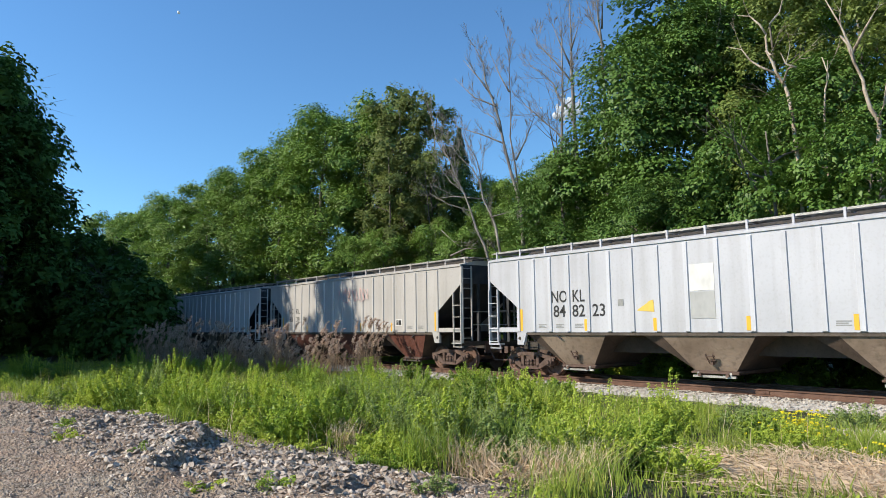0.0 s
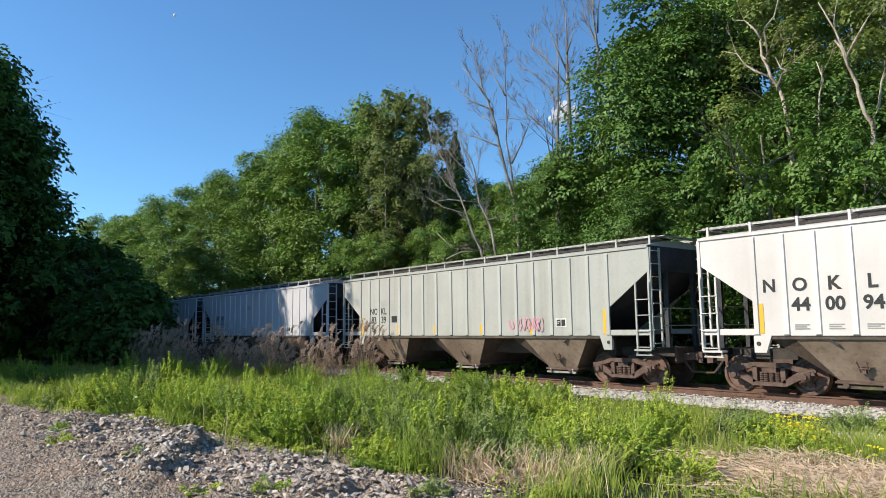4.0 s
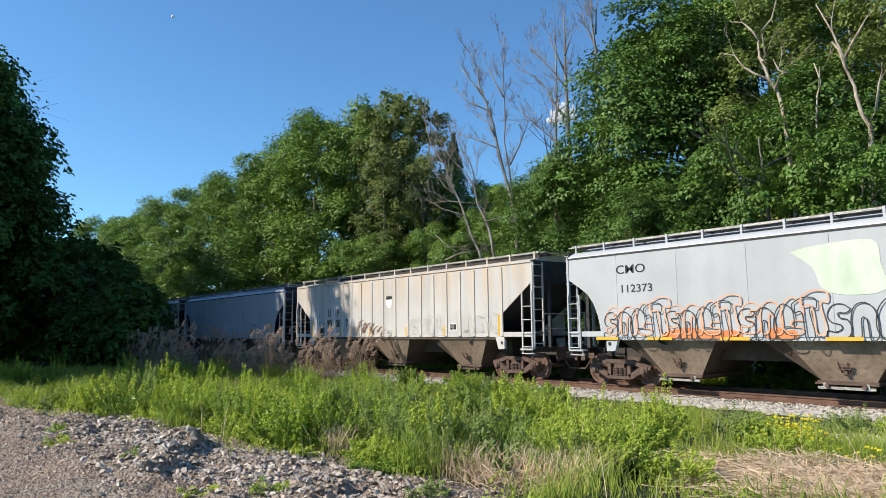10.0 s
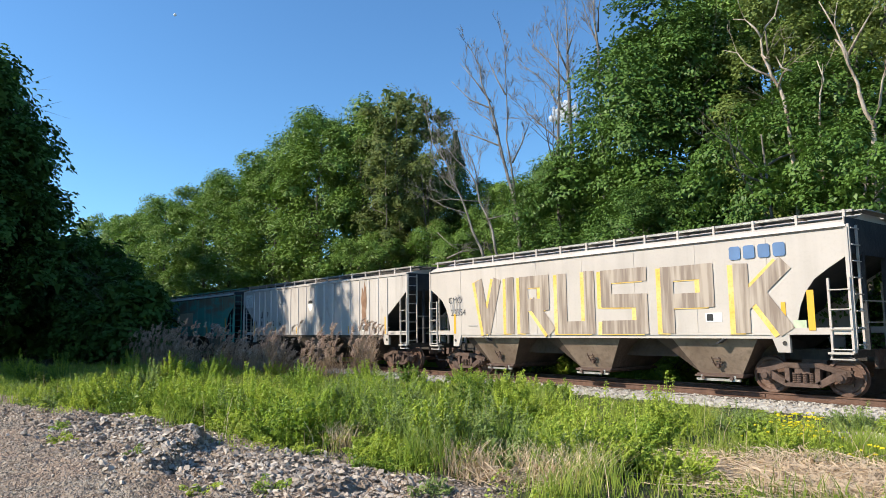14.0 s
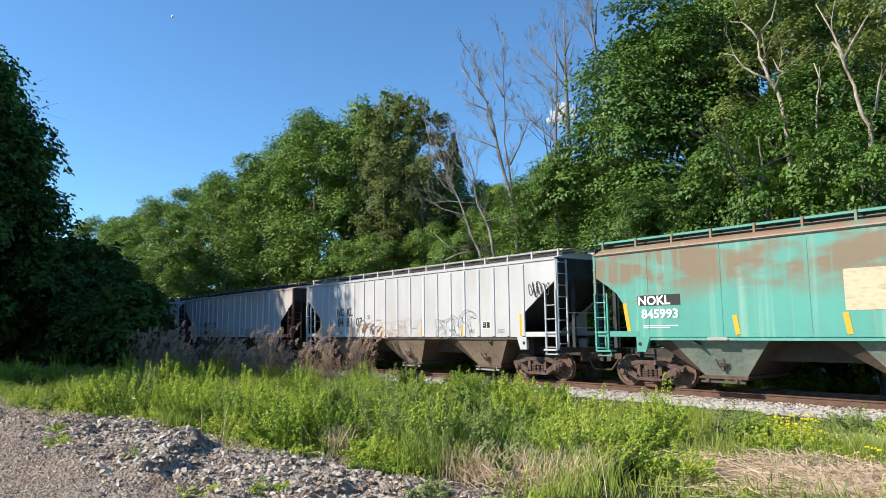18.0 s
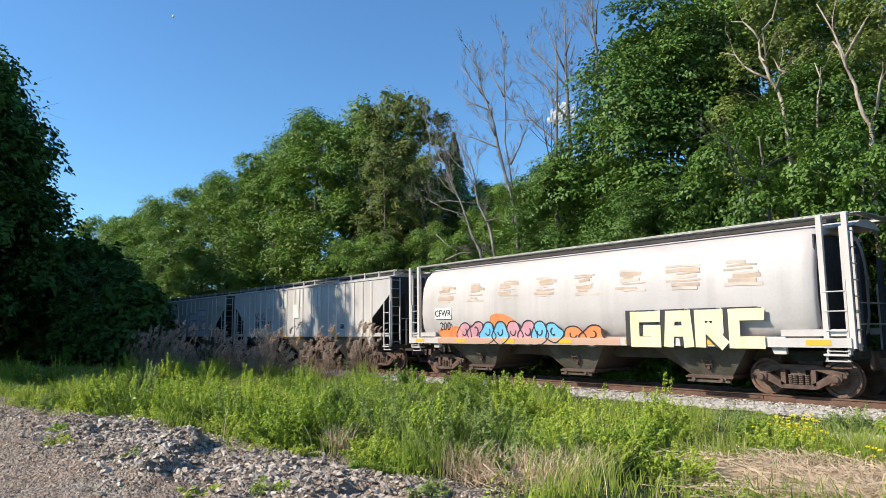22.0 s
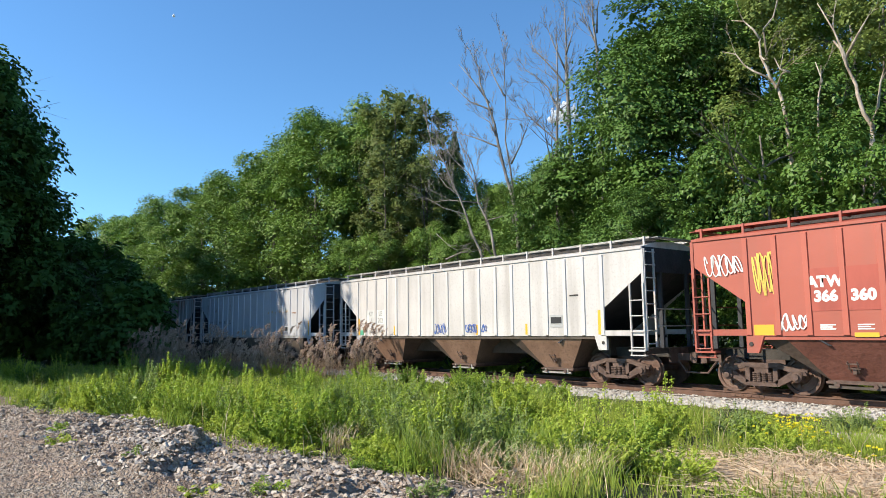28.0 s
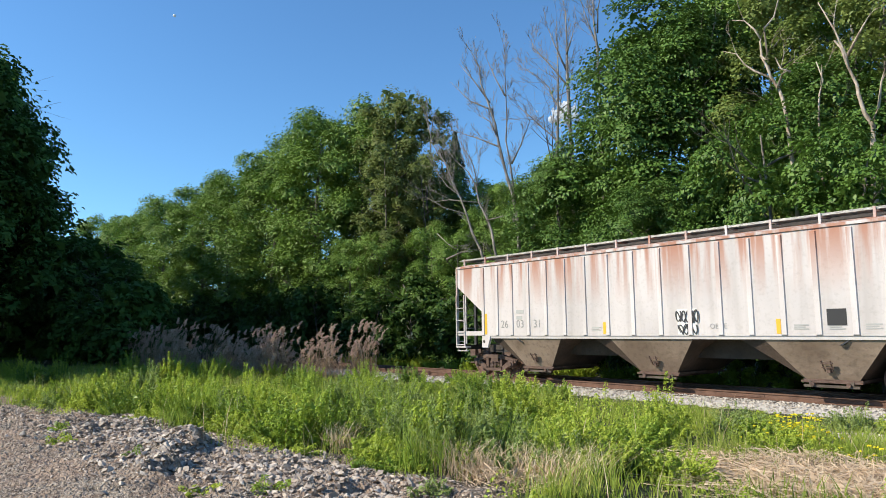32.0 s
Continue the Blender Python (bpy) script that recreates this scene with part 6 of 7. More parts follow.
def emblem(car, x, z, size, red=False):
    """Plain shield shape in the railroad's colours."""
    out = [(-.5, .25), (-.5, -.1), (-.3, -.45), (0, -.58), (.3, -.45), (.5, -.1), (.5, .25)]
    part("emblem", Shape().prism([(a * size, b * size) for a, b in out], 0, .003).mesh("emblem"), white_mat, car, "plain shield emblem", pose(x, -HALF - .008, z))
    top = [(-.5, .27), (.5, .27), (.42, .6), (.18, .55), (0, .62), (-.18, .55), (-.42, .6)]
    part("emblem_top", Shape().prism([(a * size, b * size) for a, b in top], 0, .003).mesh("emblem_top"), shield_blue if red else black_mat, car, "", pose(x, -HALF - .009, z))
    if red:
        s = Shape()
        for i in range(5):
            s.box((-.42 + i * .19) * size, (-.33 + i * .19) * size, 0, .002, (-.3 - .2 * math.sin(i * .785)) * size, .22 * size)
        part("emblem_stripes", s.mesh("emblem_stripes"), red_spray, car, "", pose(x, -HALF - .010, z))


def blotch(car, x, z, w, h, material, label, seed, name="rust_streak"):
    """An irregular stain with a ragged outline."""
    rs = random.Random(seed)
    ring = []
    for i in range(22):
        a, r = i * .2856, rs.uniform(.55, 1.1)
        ring.append((w / 2 * r * math.cos(a), h / 2 * r * math.sin(a)))
    return part(name, Shape().prism(ring, 0, .003).mesh(name), material, car, label, pose(x, -HALF - .008, z))


def placard(car, span, k, z=1.88, w=.46, h=.28):
    """Pale stencilled data box with two black fields."""
    x = panel_x(span, k)
    patch(car, "data_box", x, z, w, h, patch_white, "pale stencilled data box")
    for side in (-1, 1):
        patch(car, "black_field", x + side * w * .21, z, w * .34, h * .72, black_mat, y=-HALF - .012)
    bars(car, x - w * .21, z + h * .2, w * .2, 2, pale_letter, -HALF - .0185, .03)


def prints(car, span, *ks, material=None):
    """Rows of small stencilled print low on some panels."""
    for k in ks:
        bars(car, panel_x(span, k), 1.74, .34, 3, material or pale_letter, row=.028)


def rib_car(i, colour, label, **p):
    """Ribbed car with its own paint."""
    top = p.pop("rust_top", 0.0)
    tone = p.pop("tone", (0.38, 0.17, 0.105))
    mat = paint("railcar_paint", colour, p.pop("dirt", .3), p.pop("rust", 0.0), top, tone=tone)
    w = p.pop("rib_warm", 0.0)
    cream = (0.86, 0.80, 0.66)
    p["rib"] = p.get("rib") or paint("rib_paint", tuple(min(a + (b - a) * w, .86) * (1.0 if w else 1.1) for a, b in zip(colour, cream)), 0.22, 0.0, top, tone=tone)
    spec = dict(paint=mat, label=label, **p)
    length = COUPLINGS[i] - COUPLINGS[i + 1]
    made = build_car(i, length, p.pop("kind", "ribbed") if "kind" in p else "ribbed", spec)
    train.append((made, (COUPLINGS[i] + COUPLINGS[i + 1]) / 2))
    return made[0], made[2]


def smooth_car(i, colour, label, kind="smooth", **p):
    mat = paint("railcar_paint", colour, p.pop("dirt", .2), p.pop("rust", 0.0), p.pop("rust_top", 0.0), p.pop("bands", 0.0), tone=p.pop("tone", (0.38, 0.17, 0.105)))
    made = build_car(i, COUPLINGS[i] - COUPLINGS[i + 1], kind, dict(paint=mat, label=label, **p))
    train.append((made, (COUPLINGS[i] + COUPLINGS[i + 1]) / 2))
    return made[0], made[2]


train = []
Z1, Z2, CAP = 2.44, 1.97, .37

car, w = rib_car(0, (0.62, 0.66, 0.70), "light grey ribbed covered hopper car with black lettering", stripes=(0, 4, 7, 10, 13, 17))
marks(car, w, {2: "NO", 3: "KL"}, Z1, CAP, black_mat, .012, squeeze=.84)
marks(car, w, {2: "84", 3: "82", 4: "23"}, Z2, CAP, black_mat, .012)
prints(car, w, 2, 3, 1, 12, 14, material=grey_letter)
patch(car, "paint_patch", panel_x(w, 8), 2.95, .72, .72, patch_white, "fresh white paint patch")
patch(car, "paint_patch", panel_x(w, 8), 2.2, .72, .72, patch_grey)
part("paint_splash", Shape().prism([(-.3, 0), (.3, -.05), (.28, .3), (.12, .26), (.05, .2), (-.1, .12)], 0, .003).mesh("paint_splash"), yellow_spray, car, "yellow paint splash", pose(panel_x(w, 6), -HALF - .008, 2.1))
patch(car, "data_box", panel_x(w, 5), 2.35, .2, .2, grey_letter)

car, w = rib_car(1, (0.58, 0.58, 0.545), "beige-grey ribbed covered hopper car with red-brown hoppers", under=hopper_red, stripes=(0, 4, 7, 10, 13, 17))
marks(car, w, {1: "NO", 2: "KL"}, Z1, .27, dim_letter, .01)
marks(car, w, {1: "83", 2: "39", 3: "96"}, Z2 + .05, .27, dim_letter, .01)
scrawl(car, panel_x(w, 8.6), 3.2, 2.6, .7, faded_pink, 5, 8, .03, label="faded pink sprayed scrawl")
placard(car, w, 13)
prints(car, w, 1, 3, 14, 15, material=grey_letter)

car, w = rib_car(2, (0.82, 0.805, 0.76), "cream-white ribbed covered hopper car with bold black lettering", dirt=.12, stripes=(0, 4, 7, 10, 13, 17))
marks(car, w, {0: "N", 1: "O", 2: "K", 3: "L"}, Z1 + .1, .30, black_mat, .03)
marks(car, w, {1: "44", 2: "00", 3: "94"}, Z2 + .1, .30, black_mat, .03)
prints(car, w, 1, 2, 3, 5, 8, 9, 12, 14, 15, material=grey_letter)
patch(car, "data_box", panel_x(w, 4), 2.45, .22, .24, grey_letter)

car, w = rib_car(3, (0.53, 0.56, 0.51), "grey-green ribbed covered hopper car with stencilled lettering")
marks(car, w, {1: "NO", 2: "KL"}, Z1 - .05, .27, black_mat, .015)
marks(car, w, {1: "83", 2: "39"}, Z2 + .05, .27, black_mat, .015)
bars(car, panel_x(w, 3), 2.3, .4, 1, black_mat, row=.27)
marks(car, w, {2: "GX"}, Z1 + .3, .24, pale_letter)
scrawl(car, panel_x(w, 12), 1.85, 1.6, .5, pink_spray, 9, 8, .035)
placard(car, w, 14)
prints(car, w, 1, 2, 15)

car, w = rib_car(4, (0.72, 0.75, 0.78), "white ribbed covered hopper car with grey lettering patches", dirt=.10, stripes=(0, 8, 11, 17), sill=None or sill_dark)
for k in (1, 2):
    patch(car, "paint_patch", panel_x(w, k), 2.42, .62, .62, patch_grey, "grey patch under the lettering")
marks(car, w, {1: "AT", 2: "W"}, Z1 - .02, .25, black_mat, .02, -HALF - .014)
marks(car, w, {1: "87", 2: "32"}, Z2 + .02, .25, grey_letter, .02)
marks(car, w, {3: "8"}, Z2 + .02, .25, black_mat, .02)
prints(car, w, 1, 2, 14, 15)
placard(car, w, 13, 1.8)
scrawl(car, panel_x(w, 7), 3.1, .5, .35, grey_spray, 3, 3, .03)
for text, z, x in (("EAST", .98, .05), ("SIDE", .72, .15)):
    ob = writing(car, text, w * 2 / 2.96 + x, z, .2, flat("brown_spray_paint", (0.07, 0.05, 0.04)), "graffiti_tag", -1.17 - .43 * (z - .44), .03, 1.2, "brown sprayed tag on the hopper")
    ob.rotation_euler.x = radians(90 + 23)
for k in (6, 10):
    patch(car, "paint_patch", panel_x(w, k) + .25, 1.7, .16, .42, patch_grey)

car, w = rib_car(5, (0.69, 0.72, 0.74), "white ribbed covered hopper car with orange and black graffiti", dirt=.2)
for k, z, h in ((1, 2.3, 1.0), (2, 2.3, 1.0), (0, 2.75, .26), (3, 2.3, .5)):
    patch(car, "paint_patch", panel_x(w, k), z, .62, h, patch_grey, "grey patch under the lettering")
marks(car, w, {1: "AT", 2: "W"}, Z1 + .1, .25, black_mat, .01, -HALF - .014)
marks(car, w, {1: "87", 2: "215"}, Z2 + .15, .25, black_mat, .01, -HALF - .014)
emblem(car, panel_x(w, 8), 3.0, .5)
scrawl(car, panel_x(w, 5), 1.75, .7, .55, black_spray, 21, 4, label="black sprayed tag")
scrawl(car, panel_x(w, 7), 1.8, .7, .6, black_spray, 22, 4)
Y = -HALF - .042
balloon_word(car, panel_x(w, 8.0), panel_x(w, 12.0), 1.55, 2.55, .03, orange_spray, Y, "large orange sprayed lettering", 3)
balloon_word(car, panel_x(w, 8.2), panel_x(w, 11.9), 1.62, 2.4, .018, red_spray, Y - .006, "", 5)
balloon_word(car, panel_x(w, 12.3), panel_x(w, 14.6), 1.6, 2.3, .02, grey_spray, Y, "grey sprayed lettering", 7)
balloon_word(car, panel_x(w, 11.6), panel_x(w, 13.6), 2.5, 3.1, .014, pale_letter, Y, "", 9)
ribbon(car, [[(-w - .75 + .36 * math.cos(a), 3.5 + .26 * math.sin(a)) for a in (2.6 - i * .25 for i in range(19))], [(-w - .72 - .02 * i, 3.22 - .04 * i) for i in range(6)], [(-w - .95 + .16 * math.cos(i * .5), 3.55 + .12 * math.sin(i * .5)) for i in range(14)]], .04, black_spray, "graffiti_outline", label="hooked black spray outline")
scrawl(car, -w - .55, 3.0, .8, .3, grey_spray, 28, 4, .02)
placard(car, w, 14, 1.95)

car, w = smooth_car(6, (0.57, 0.62, 0.65), "pale grey smooth-sided covered hopper car with outlined graffiti", stripes=(), dirt=.12)
writing(car, "CMO", -5.5, 3.33, .25, black_mat, bold=.008, squeeze=1.25)
writing(car, "112373", -5.33, 2.77, .22, black_mat, bold=.008, squeeze=1.2)
writing(car, "BUILDING", w - 2.55, 2.92, .17, black_mat, bold=.01)
writing(car, "AMERICA", w - 2.55, 2.66, .17, black_mat, bold=.01)
emblem(car, w - 3.75, 2.8, .72, True)
pale_orange = flat("thin_orange_spray_paint", (0.78, 0.40, 0.24))
for x0, x1, z1 in ((-6.5, -4.6, 2.32), (-4.42, -2.55, 2.3), (-2.31, -.45, 2.3), (-.15, 1.9, 2.35), (2.06, 4.12, 2.38), (4.22, 6.26, 2.4)):
    balloon_word(car, x0, x1, 1.40, z1, .028, black_spray, label="black-outlined spray lettering")
    if x0 < -2:
        balloon_word(car, x0 + .1, x1 + .25, 1.55, z1 + .15, .035, pale_orange, -HALF - .0105, "thin orange under-sketch")
for x0, x1 in ((-4.5, -2.4), (-1.6, -.9)):
    paint_area(car, [(x0, 1.44), (x0 + .1, 1.62), (x0 + (x1 - x0) * .4, 1.72), (x0 + (x1 - x0) * .7, 1.62), (x1, 1.64), (x1 + .05, 1.44)], orange_spray, -HALF - .0115, "orange overspray under the lettering")
pale_green = flat("pale_green_overspray", (0.60, 0.71, 0.55))
paint_area(car, [(-.9, 3.5), (-.3, 3.6), (.9, 3.62), (1.05, 3.1), (1.1, 2.5), (.3, 2.42), (-.2, 2.6), (-.4, 3.1)], pale_green, -HALF - .0095, "pale green rolled-out patch")
for x in (-6.4, -4.6, -2.4, .2, 2.9, 5.6):
    patch(car, "reflector_stripe", x, SILL - .045, .8, .08, yellow_mat, "yellow reflective stripe", -HALF - .045)

car, w = rib_car(7, (0.70, 0.71, 0.69), "grey-white ribbed covered hopper car with yellow rust along the eaves", rust_top=.45, dirt=.3, tone=(0.62, 0.42, 0.20), rib_warm=.35)
marks(car, w, {2: "U", 3: "P"}, Z1 + .0, .36, black_mat, .025, squeeze=.8)
marks(car, w, {2: "90", 3: "00", 4: "7"}, Z2 - .02, .34, black_mat, .025, squeeze=.9)
emblem(car, panel_x(w, 8), 2.95, .46)
bubbles(car, panel_x(w, 1), 1.85, .6, .7, 1, 41, None, black_spray, label="round black sprayed outline", width=.025)
scrawl(car, panel_x(w, 1), 1.8, .55, .35, black_spray, 41, 5, .025)
scrawl(car, panel_x(w, 5), 1.75, .6, .5, grey_spray, 42, 4)
balloon_word(car, panel_x(w, 9.6), panel_x(w, 12.4), 1.6, 2.3, .018, pale_letter, -HALF - .042, "faded grey sprayed outlines", 11)
balloon_word(car, panel_x(w, 14.0), panel_x(w, 16.2), 1.65, 2.35, .016, pale_letter, -HALF - .042, "faded grey sprayed outlines", 13)
placard(car, w, 13, 1.85)
prints(car, w, 3, 8, 14, material=grey_letter)

car, w = smooth_car(8, (0.60, 0.635, 0.66), "light grey smooth-sided covered hopper car", dirt=.15, stripes=(0, 3, 6, 9.5, 13, 17))
writing(car, "CMO", -w + .95, 2.88, .24, pale_letter)
writing(car, "23277", -w + .95, 2.46, .24, pale_letter)
bars(car, -.6, 2.75, 1.3, 1, faded_pink, row=.025)
bars(car, w - 2.3, 2.2, .9, 3, grey_letter, row=.03)
patch(car, "data_box", w - 2.0, 1.75, .22, .16, green_spray, "small green paint mark")

car, w = smooth_car(9, (0.70, 0.655, 0.585), "cream smooth-sided covered hopper car with huge block graffiti", dirt=.18, stripes=(0, 17))
writing(car, "CMO", -6.2, 2.66, .24, black_mat)
writing(car, "22354", -6.02, 2.2, .24, black_mat)
for k, (ch, x0, x1, top) in enumerate((("V", -5.02, -3.7, 3.48), ("I", -3.42, -3.0, 3.48), ("R", -2.73, -1.2, 3.45), ("U", -1.02, .5, 3.45), ("S", .75, 2.4, 3.42), ("P", 2.85, 4.45, 3.36), ("K", 5.0, 6.4, 3.3))):
    roller_letter(car, ch, x0 - .15, x1 - .15, 1.47, top - .03, .40, gold_spray, "graffiti_shadow", -HALF - .012 - .0006 * k, "gold shadow of the block letters")
    roller_letter(car, ch, x0, x1, 1.50, top, .40, taupe_spray, "graffiti_letter", -HALF - .020 - .0006 * k, "taupe rolled block letter")
emblem_blue = flat("faded_blue_emblem", (0.11, 0.21, 0.40))
for k in range(4):
    part("emblem_bar", once("emblem_bar", lambda: Shape().prism([(-.15, -.13), (-.11, -.17), (.11, -.17), (.15, -.13), (.15, .13), (.11, .17), (-.11, .17), (-.15, .13)], 0, .003).mesh("emblem_bar")), emblem_blue, car, "plain blue company emblem", pose(5.08 + k * .38, -HALF - .026, 3.56))
patch(car, "data_box", 4.4, 1.93, .46, .24, white_mat)
patch(car, "data_box", 4.3, 1.93, .18, .18, black_mat, y=-HALF - .014)
patch(car, "reflector_stripe", 6.88, 2.05, .16, .95, yellow_mat, "yellow reflective stripe", -HALF - .024)
patch(car, "data_box", 6.6, 1.72, .3, .2, green_spray, "small green label")
patch(car, "data_box", -w + 1.05, 1.8, .5, .03, grey_letter)
scrawl(car, -w + .1, 2.6, .7, .8, grey_spray, 51, 4, .02)

car, w = rib_car(10, (0.72, 0.69, 0.63), "cream ribbed covered hopper car with rust streaks", rust=.25, dirt=.4)
marks(car, w, {1: "U", 2: "P"}, Z1 - .02, .33, black_mat, .025, squeeze=.85)
marks(car, w, {0: "7", 1: "8", 2: "2", 3: "2", 4: "6"}, Z2 + .0, .27, black_mat, .015)
blotch(car, panel_x(w, 14), 2.75, .5, 2.2, orange_rust, "wide brown rust streak", 5)
patch(car, "paint_patch", -w - .7, 3.45, .95, .75, patch_white)
bubbles(car, -w - .7, 3.45, .8, .55, 2, 55, None, grey_spray, width=.025)
emblem(car, panel_x(w, 8), 2.95, .46)
prints(car, w, 0, 1, 3, 6, 13, material=grey_letter)
placard(car, w, 14, 1.8, .3, .3)

hopper_teal = grimy("dusty_teal_hopper", (0.16, 0.20, 0.17), (0.24, 0.26, 0.21), 1.2, 0.5)
teal_trim = paint("teal_board_paint", (0.12, 0.46, 0.38), .3)
car, w = smooth_car(11, (0.12, 0.50, 0.41), "teal green smooth-sided covered hopper car with brown rust blotches", rust=.08, rust_top=.25, tone=(0.24, 0.16, 0.095), dirt=.2, bands=.9, under=hopper_teal, stripes=(), board=teal_trim)
patch(car, "lettering_panel", -6.33, 2.5, 1.38, .3, black_mat, "black panel behind white lettering")
writing(car, "NOKL", -6.48, 2.38, .24, white_mat, y=-HALF - .016, bold=.03, squeeze=1.1)
writing(car, "845993", -6.3, 2.0, .24, white_mat, y=-HALF - .016, bold=.03, squeeze=1.15)
bars(car, -6.3, 1.8, 1.1, 2, white_mat, row=.03)
patch(car, "paint_patch", -.12, 2.54, 2.67, .94, grimy("peach_primer", (0.58, 0.47, 0.31), (0.66, 0.55, 0.38), 1.5, 0.6, 0, 0.05), "peach-coloured primer patch")
bubbles(car, 2.85, 1.87, .8, .75, 1, 61, None, black_spray, width=.022)
patch(car, "data_box", 5.02, 1.74, .5, .36, white_mat)
patch(car, "data_box", 4.92, 1.74, .2, .24, black_mat, y=-HALF - .012)
patch(car, "data_box", 5.16, 1.74, .16, .24, black_mat, y=-HALF - .012)
bars(car, 5.9, 2.15, 1.0, 3, white_mat, row=.03)
patch(car, "paint_patch", 6.3, 1.76, .4, .34, flat("tan_primer", (0.55, 0.38, 0.24)))
for x, z, tall in ((-7.4, 2.0, .9), (-4.07, 1.78, .5), (-1.43, 1.78, .5), (1.34, 1.78, .5), (4.0, 1.78, .5), (7.25, 2.05, .98)):
    ob = patch(car, "reflector_stripe", x, z, .13, tall, yellow_mat, "yellow reflective stripe")
    ob.rotation_euler.y = radians(-9)
for x in (-4.6, -.2, 2.2, 6.2):
    patch(car, "reflector_stripe", x, SILL - .045, .55, .08, pale_letter, "faded reflective stripe", -HALF - .045)

car, w = rib_car(12, (0.68, 0.715, 0.73), "pale grey ribbed covered hopper car with red and black tags", dirt=.18)
marks(car, w, {2: "NO", 3: "KL"}, Z1, CAP, black_mat, .012, squeeze=.84)
marks(car, w, {2: "84", 3: "81", 4: "07"}, Z2, CAP, black_mat, .012)
bubbles(car, panel_x(w, 1), 1.8, .5, .6, 1, 63, None, red_spray, label="small red sprayed face-like ring")
balloon_word(car, panel_x(w, 4.6), panel_x(w, 9.2), 1.52, 2.2, .022, faded_pink, -HALF - .042, "faded red-outlined spray lettering", 15)
balloon_word(car, panel_x(w, 10.4), panel_x(w, 13.0), 1.52, 2.3, .03, grey_spray, -HALF - .042, "grey-outlined spray lettering", 17)
scrawl(car, w + .75, 3.05, .9, .55, black_spray, 66, 5, .025)
patch(car, "data_box", panel_x(w, 5), 2.35, .2, .2, grey_letter)
placard(car, w, 14, 1.9)
prints(car, w, 2, 3, 15, 13, material=grey_letter)

car, w = rib_car(13, (0.70, 0.71, 0.72), "off-white ribbed covered hopper car with rust smears", rust=.12, rust_top=.6, dirt=.25, tone=(0.52, 0.30, 0.14), trim=paint("maroon_trim", (0.10, 0.04, 0.035), .3))
for k in (3, 4, 5):
    patch(car, "paint_patch", panel_x(w, k), 2.25, .6, .42, patch_grey)
marks(car, w, {1: "KY", 2: "LE", 3: "48", 4: "94", 5: "56"}, 2.13, .24, black_mat, .01, -HALF - .014)
scrawl(car, panel_x(w, 3), 1.72, .8, .3, black_spray, 68, 6, .03)
scrawl(car, panel_x(w, 10.5), 1.75, 1.4, .5, grey_spray, 69, 7, .025)
prints(car, w, 2, 8, 15, 14, material=grey_letter)

p_white = paint("white_frame_paint", (0.76, 0.74, 0.70), .12)
peach = paint("peach_overspray_sill", (0.70, 0.46, 0.34), .2)
car, w = smooth_car(14, (0.72, 0.70, 0.68), "white barrel-bodied covered hopper car with colourful graffiti", "barrel", dirt=.2, under=hopper_dark, stripes=(), trim=paint("white_frame_paint", (0.70, 0.68, 0.65), .2), sill=peach)
writing(car, "CFWR", -w + .55, 2.25, .24, black_mat, bold=.02, y=-1.68)
writing(car, "200", -w + .7, 1.72, .30, black_mat, bold=.01, y=-1.674)
part("sill_plate", Shape().box(-w - 1.6, w + 1.6, -1.70, -1.60, 1.22, 1.44).mesh("sill_plate"), p_white, car, "white side sill plate")
patch(car, "paint_patch", -2.2, 1.33, 8.6, .2, peach, "peach overspray along the sill", -1.703)
for k in range(7):
    patch(car, "reflector_stripe", -w - .9 + k * 2.55, 1.33, .55, .13, yellow_mat, "yellow reflective stripe", -1.708)
patch(car, "paint_patch", -w + .55, 2.36, 1.0, .42, white_mat, "white patch behind the lettering", y=-1.672)
for e in (-1, 1):
    for x in (w + 1.62, w + 1.06):
        part("end_frame_post", once("end_frame_post", lambda: Shape().box(-.06, .06, -1.66, -1.56, 1.2, 4.3).mesh("end_frame_post")), p_white, car, "white upright of the end ladder frame", pose(e * x, 0, 0))
bubbles(car, -4.6, 1.6, 1.3, .8, 2, 71, pink_spray, black_spray, -1.68, "pink bubble graffiti letters")
bubbles(car, -3.3, 1.6, 1.3, .8, 2, 72, sky_spray, black_spray, -1.70, "light blue bubble graffiti letters")
bubbles(car, -2.0, 1.6, 1.4, .8, 2, 73, pink_spray, black_spray, -1.69)
bubbles(car, -.8, 1.6, 1.2, .7, 2, 74, sky_spray, black_spray, -1.70)
bubbles(car, .7, 1.5, 1.5, .6, 2, 75, orange_spray, black_spray, -1.69)
bubbles(car, -5.7, 1.6, 1.2, .5, 2, 76, orange_spray, orange_spray, -1.67)
bubbles(car, -3.0, 2.0, 1.0, .5, 1, 77, orange_spray, orange_spray, -1.675)
for k, (ch, x0, x1) in enumerate((("G", 2.5, 3.5), ("A", 3.6, 4.5), ("R", 4.55, 5.45), ("C", 5.5, 6.45))):
    for step in (0, 1):
        roller_letter(car, ch, x0 - .08 - .09 * step, x1 - .08 - .09 * step, 1.22, 2.2 + .02 * step, .26, black_spray, "graffiti_block_side", -1.722 - .003 * k + .0008 * step, "black side of the block letters")
    roller_letter(car, ch, x0, x1, 1.18, 2.18, .30, cream_spray, "graffiti_block", -1.738 - .003 * k, "cream block graffiti letter with black sides")
smear_mat, smear_pale = flat("tan_rust_smear", (0.58, 0.44, 0.34)), flat("pale_tan_smear", (0.64, 0.55, 0.48))
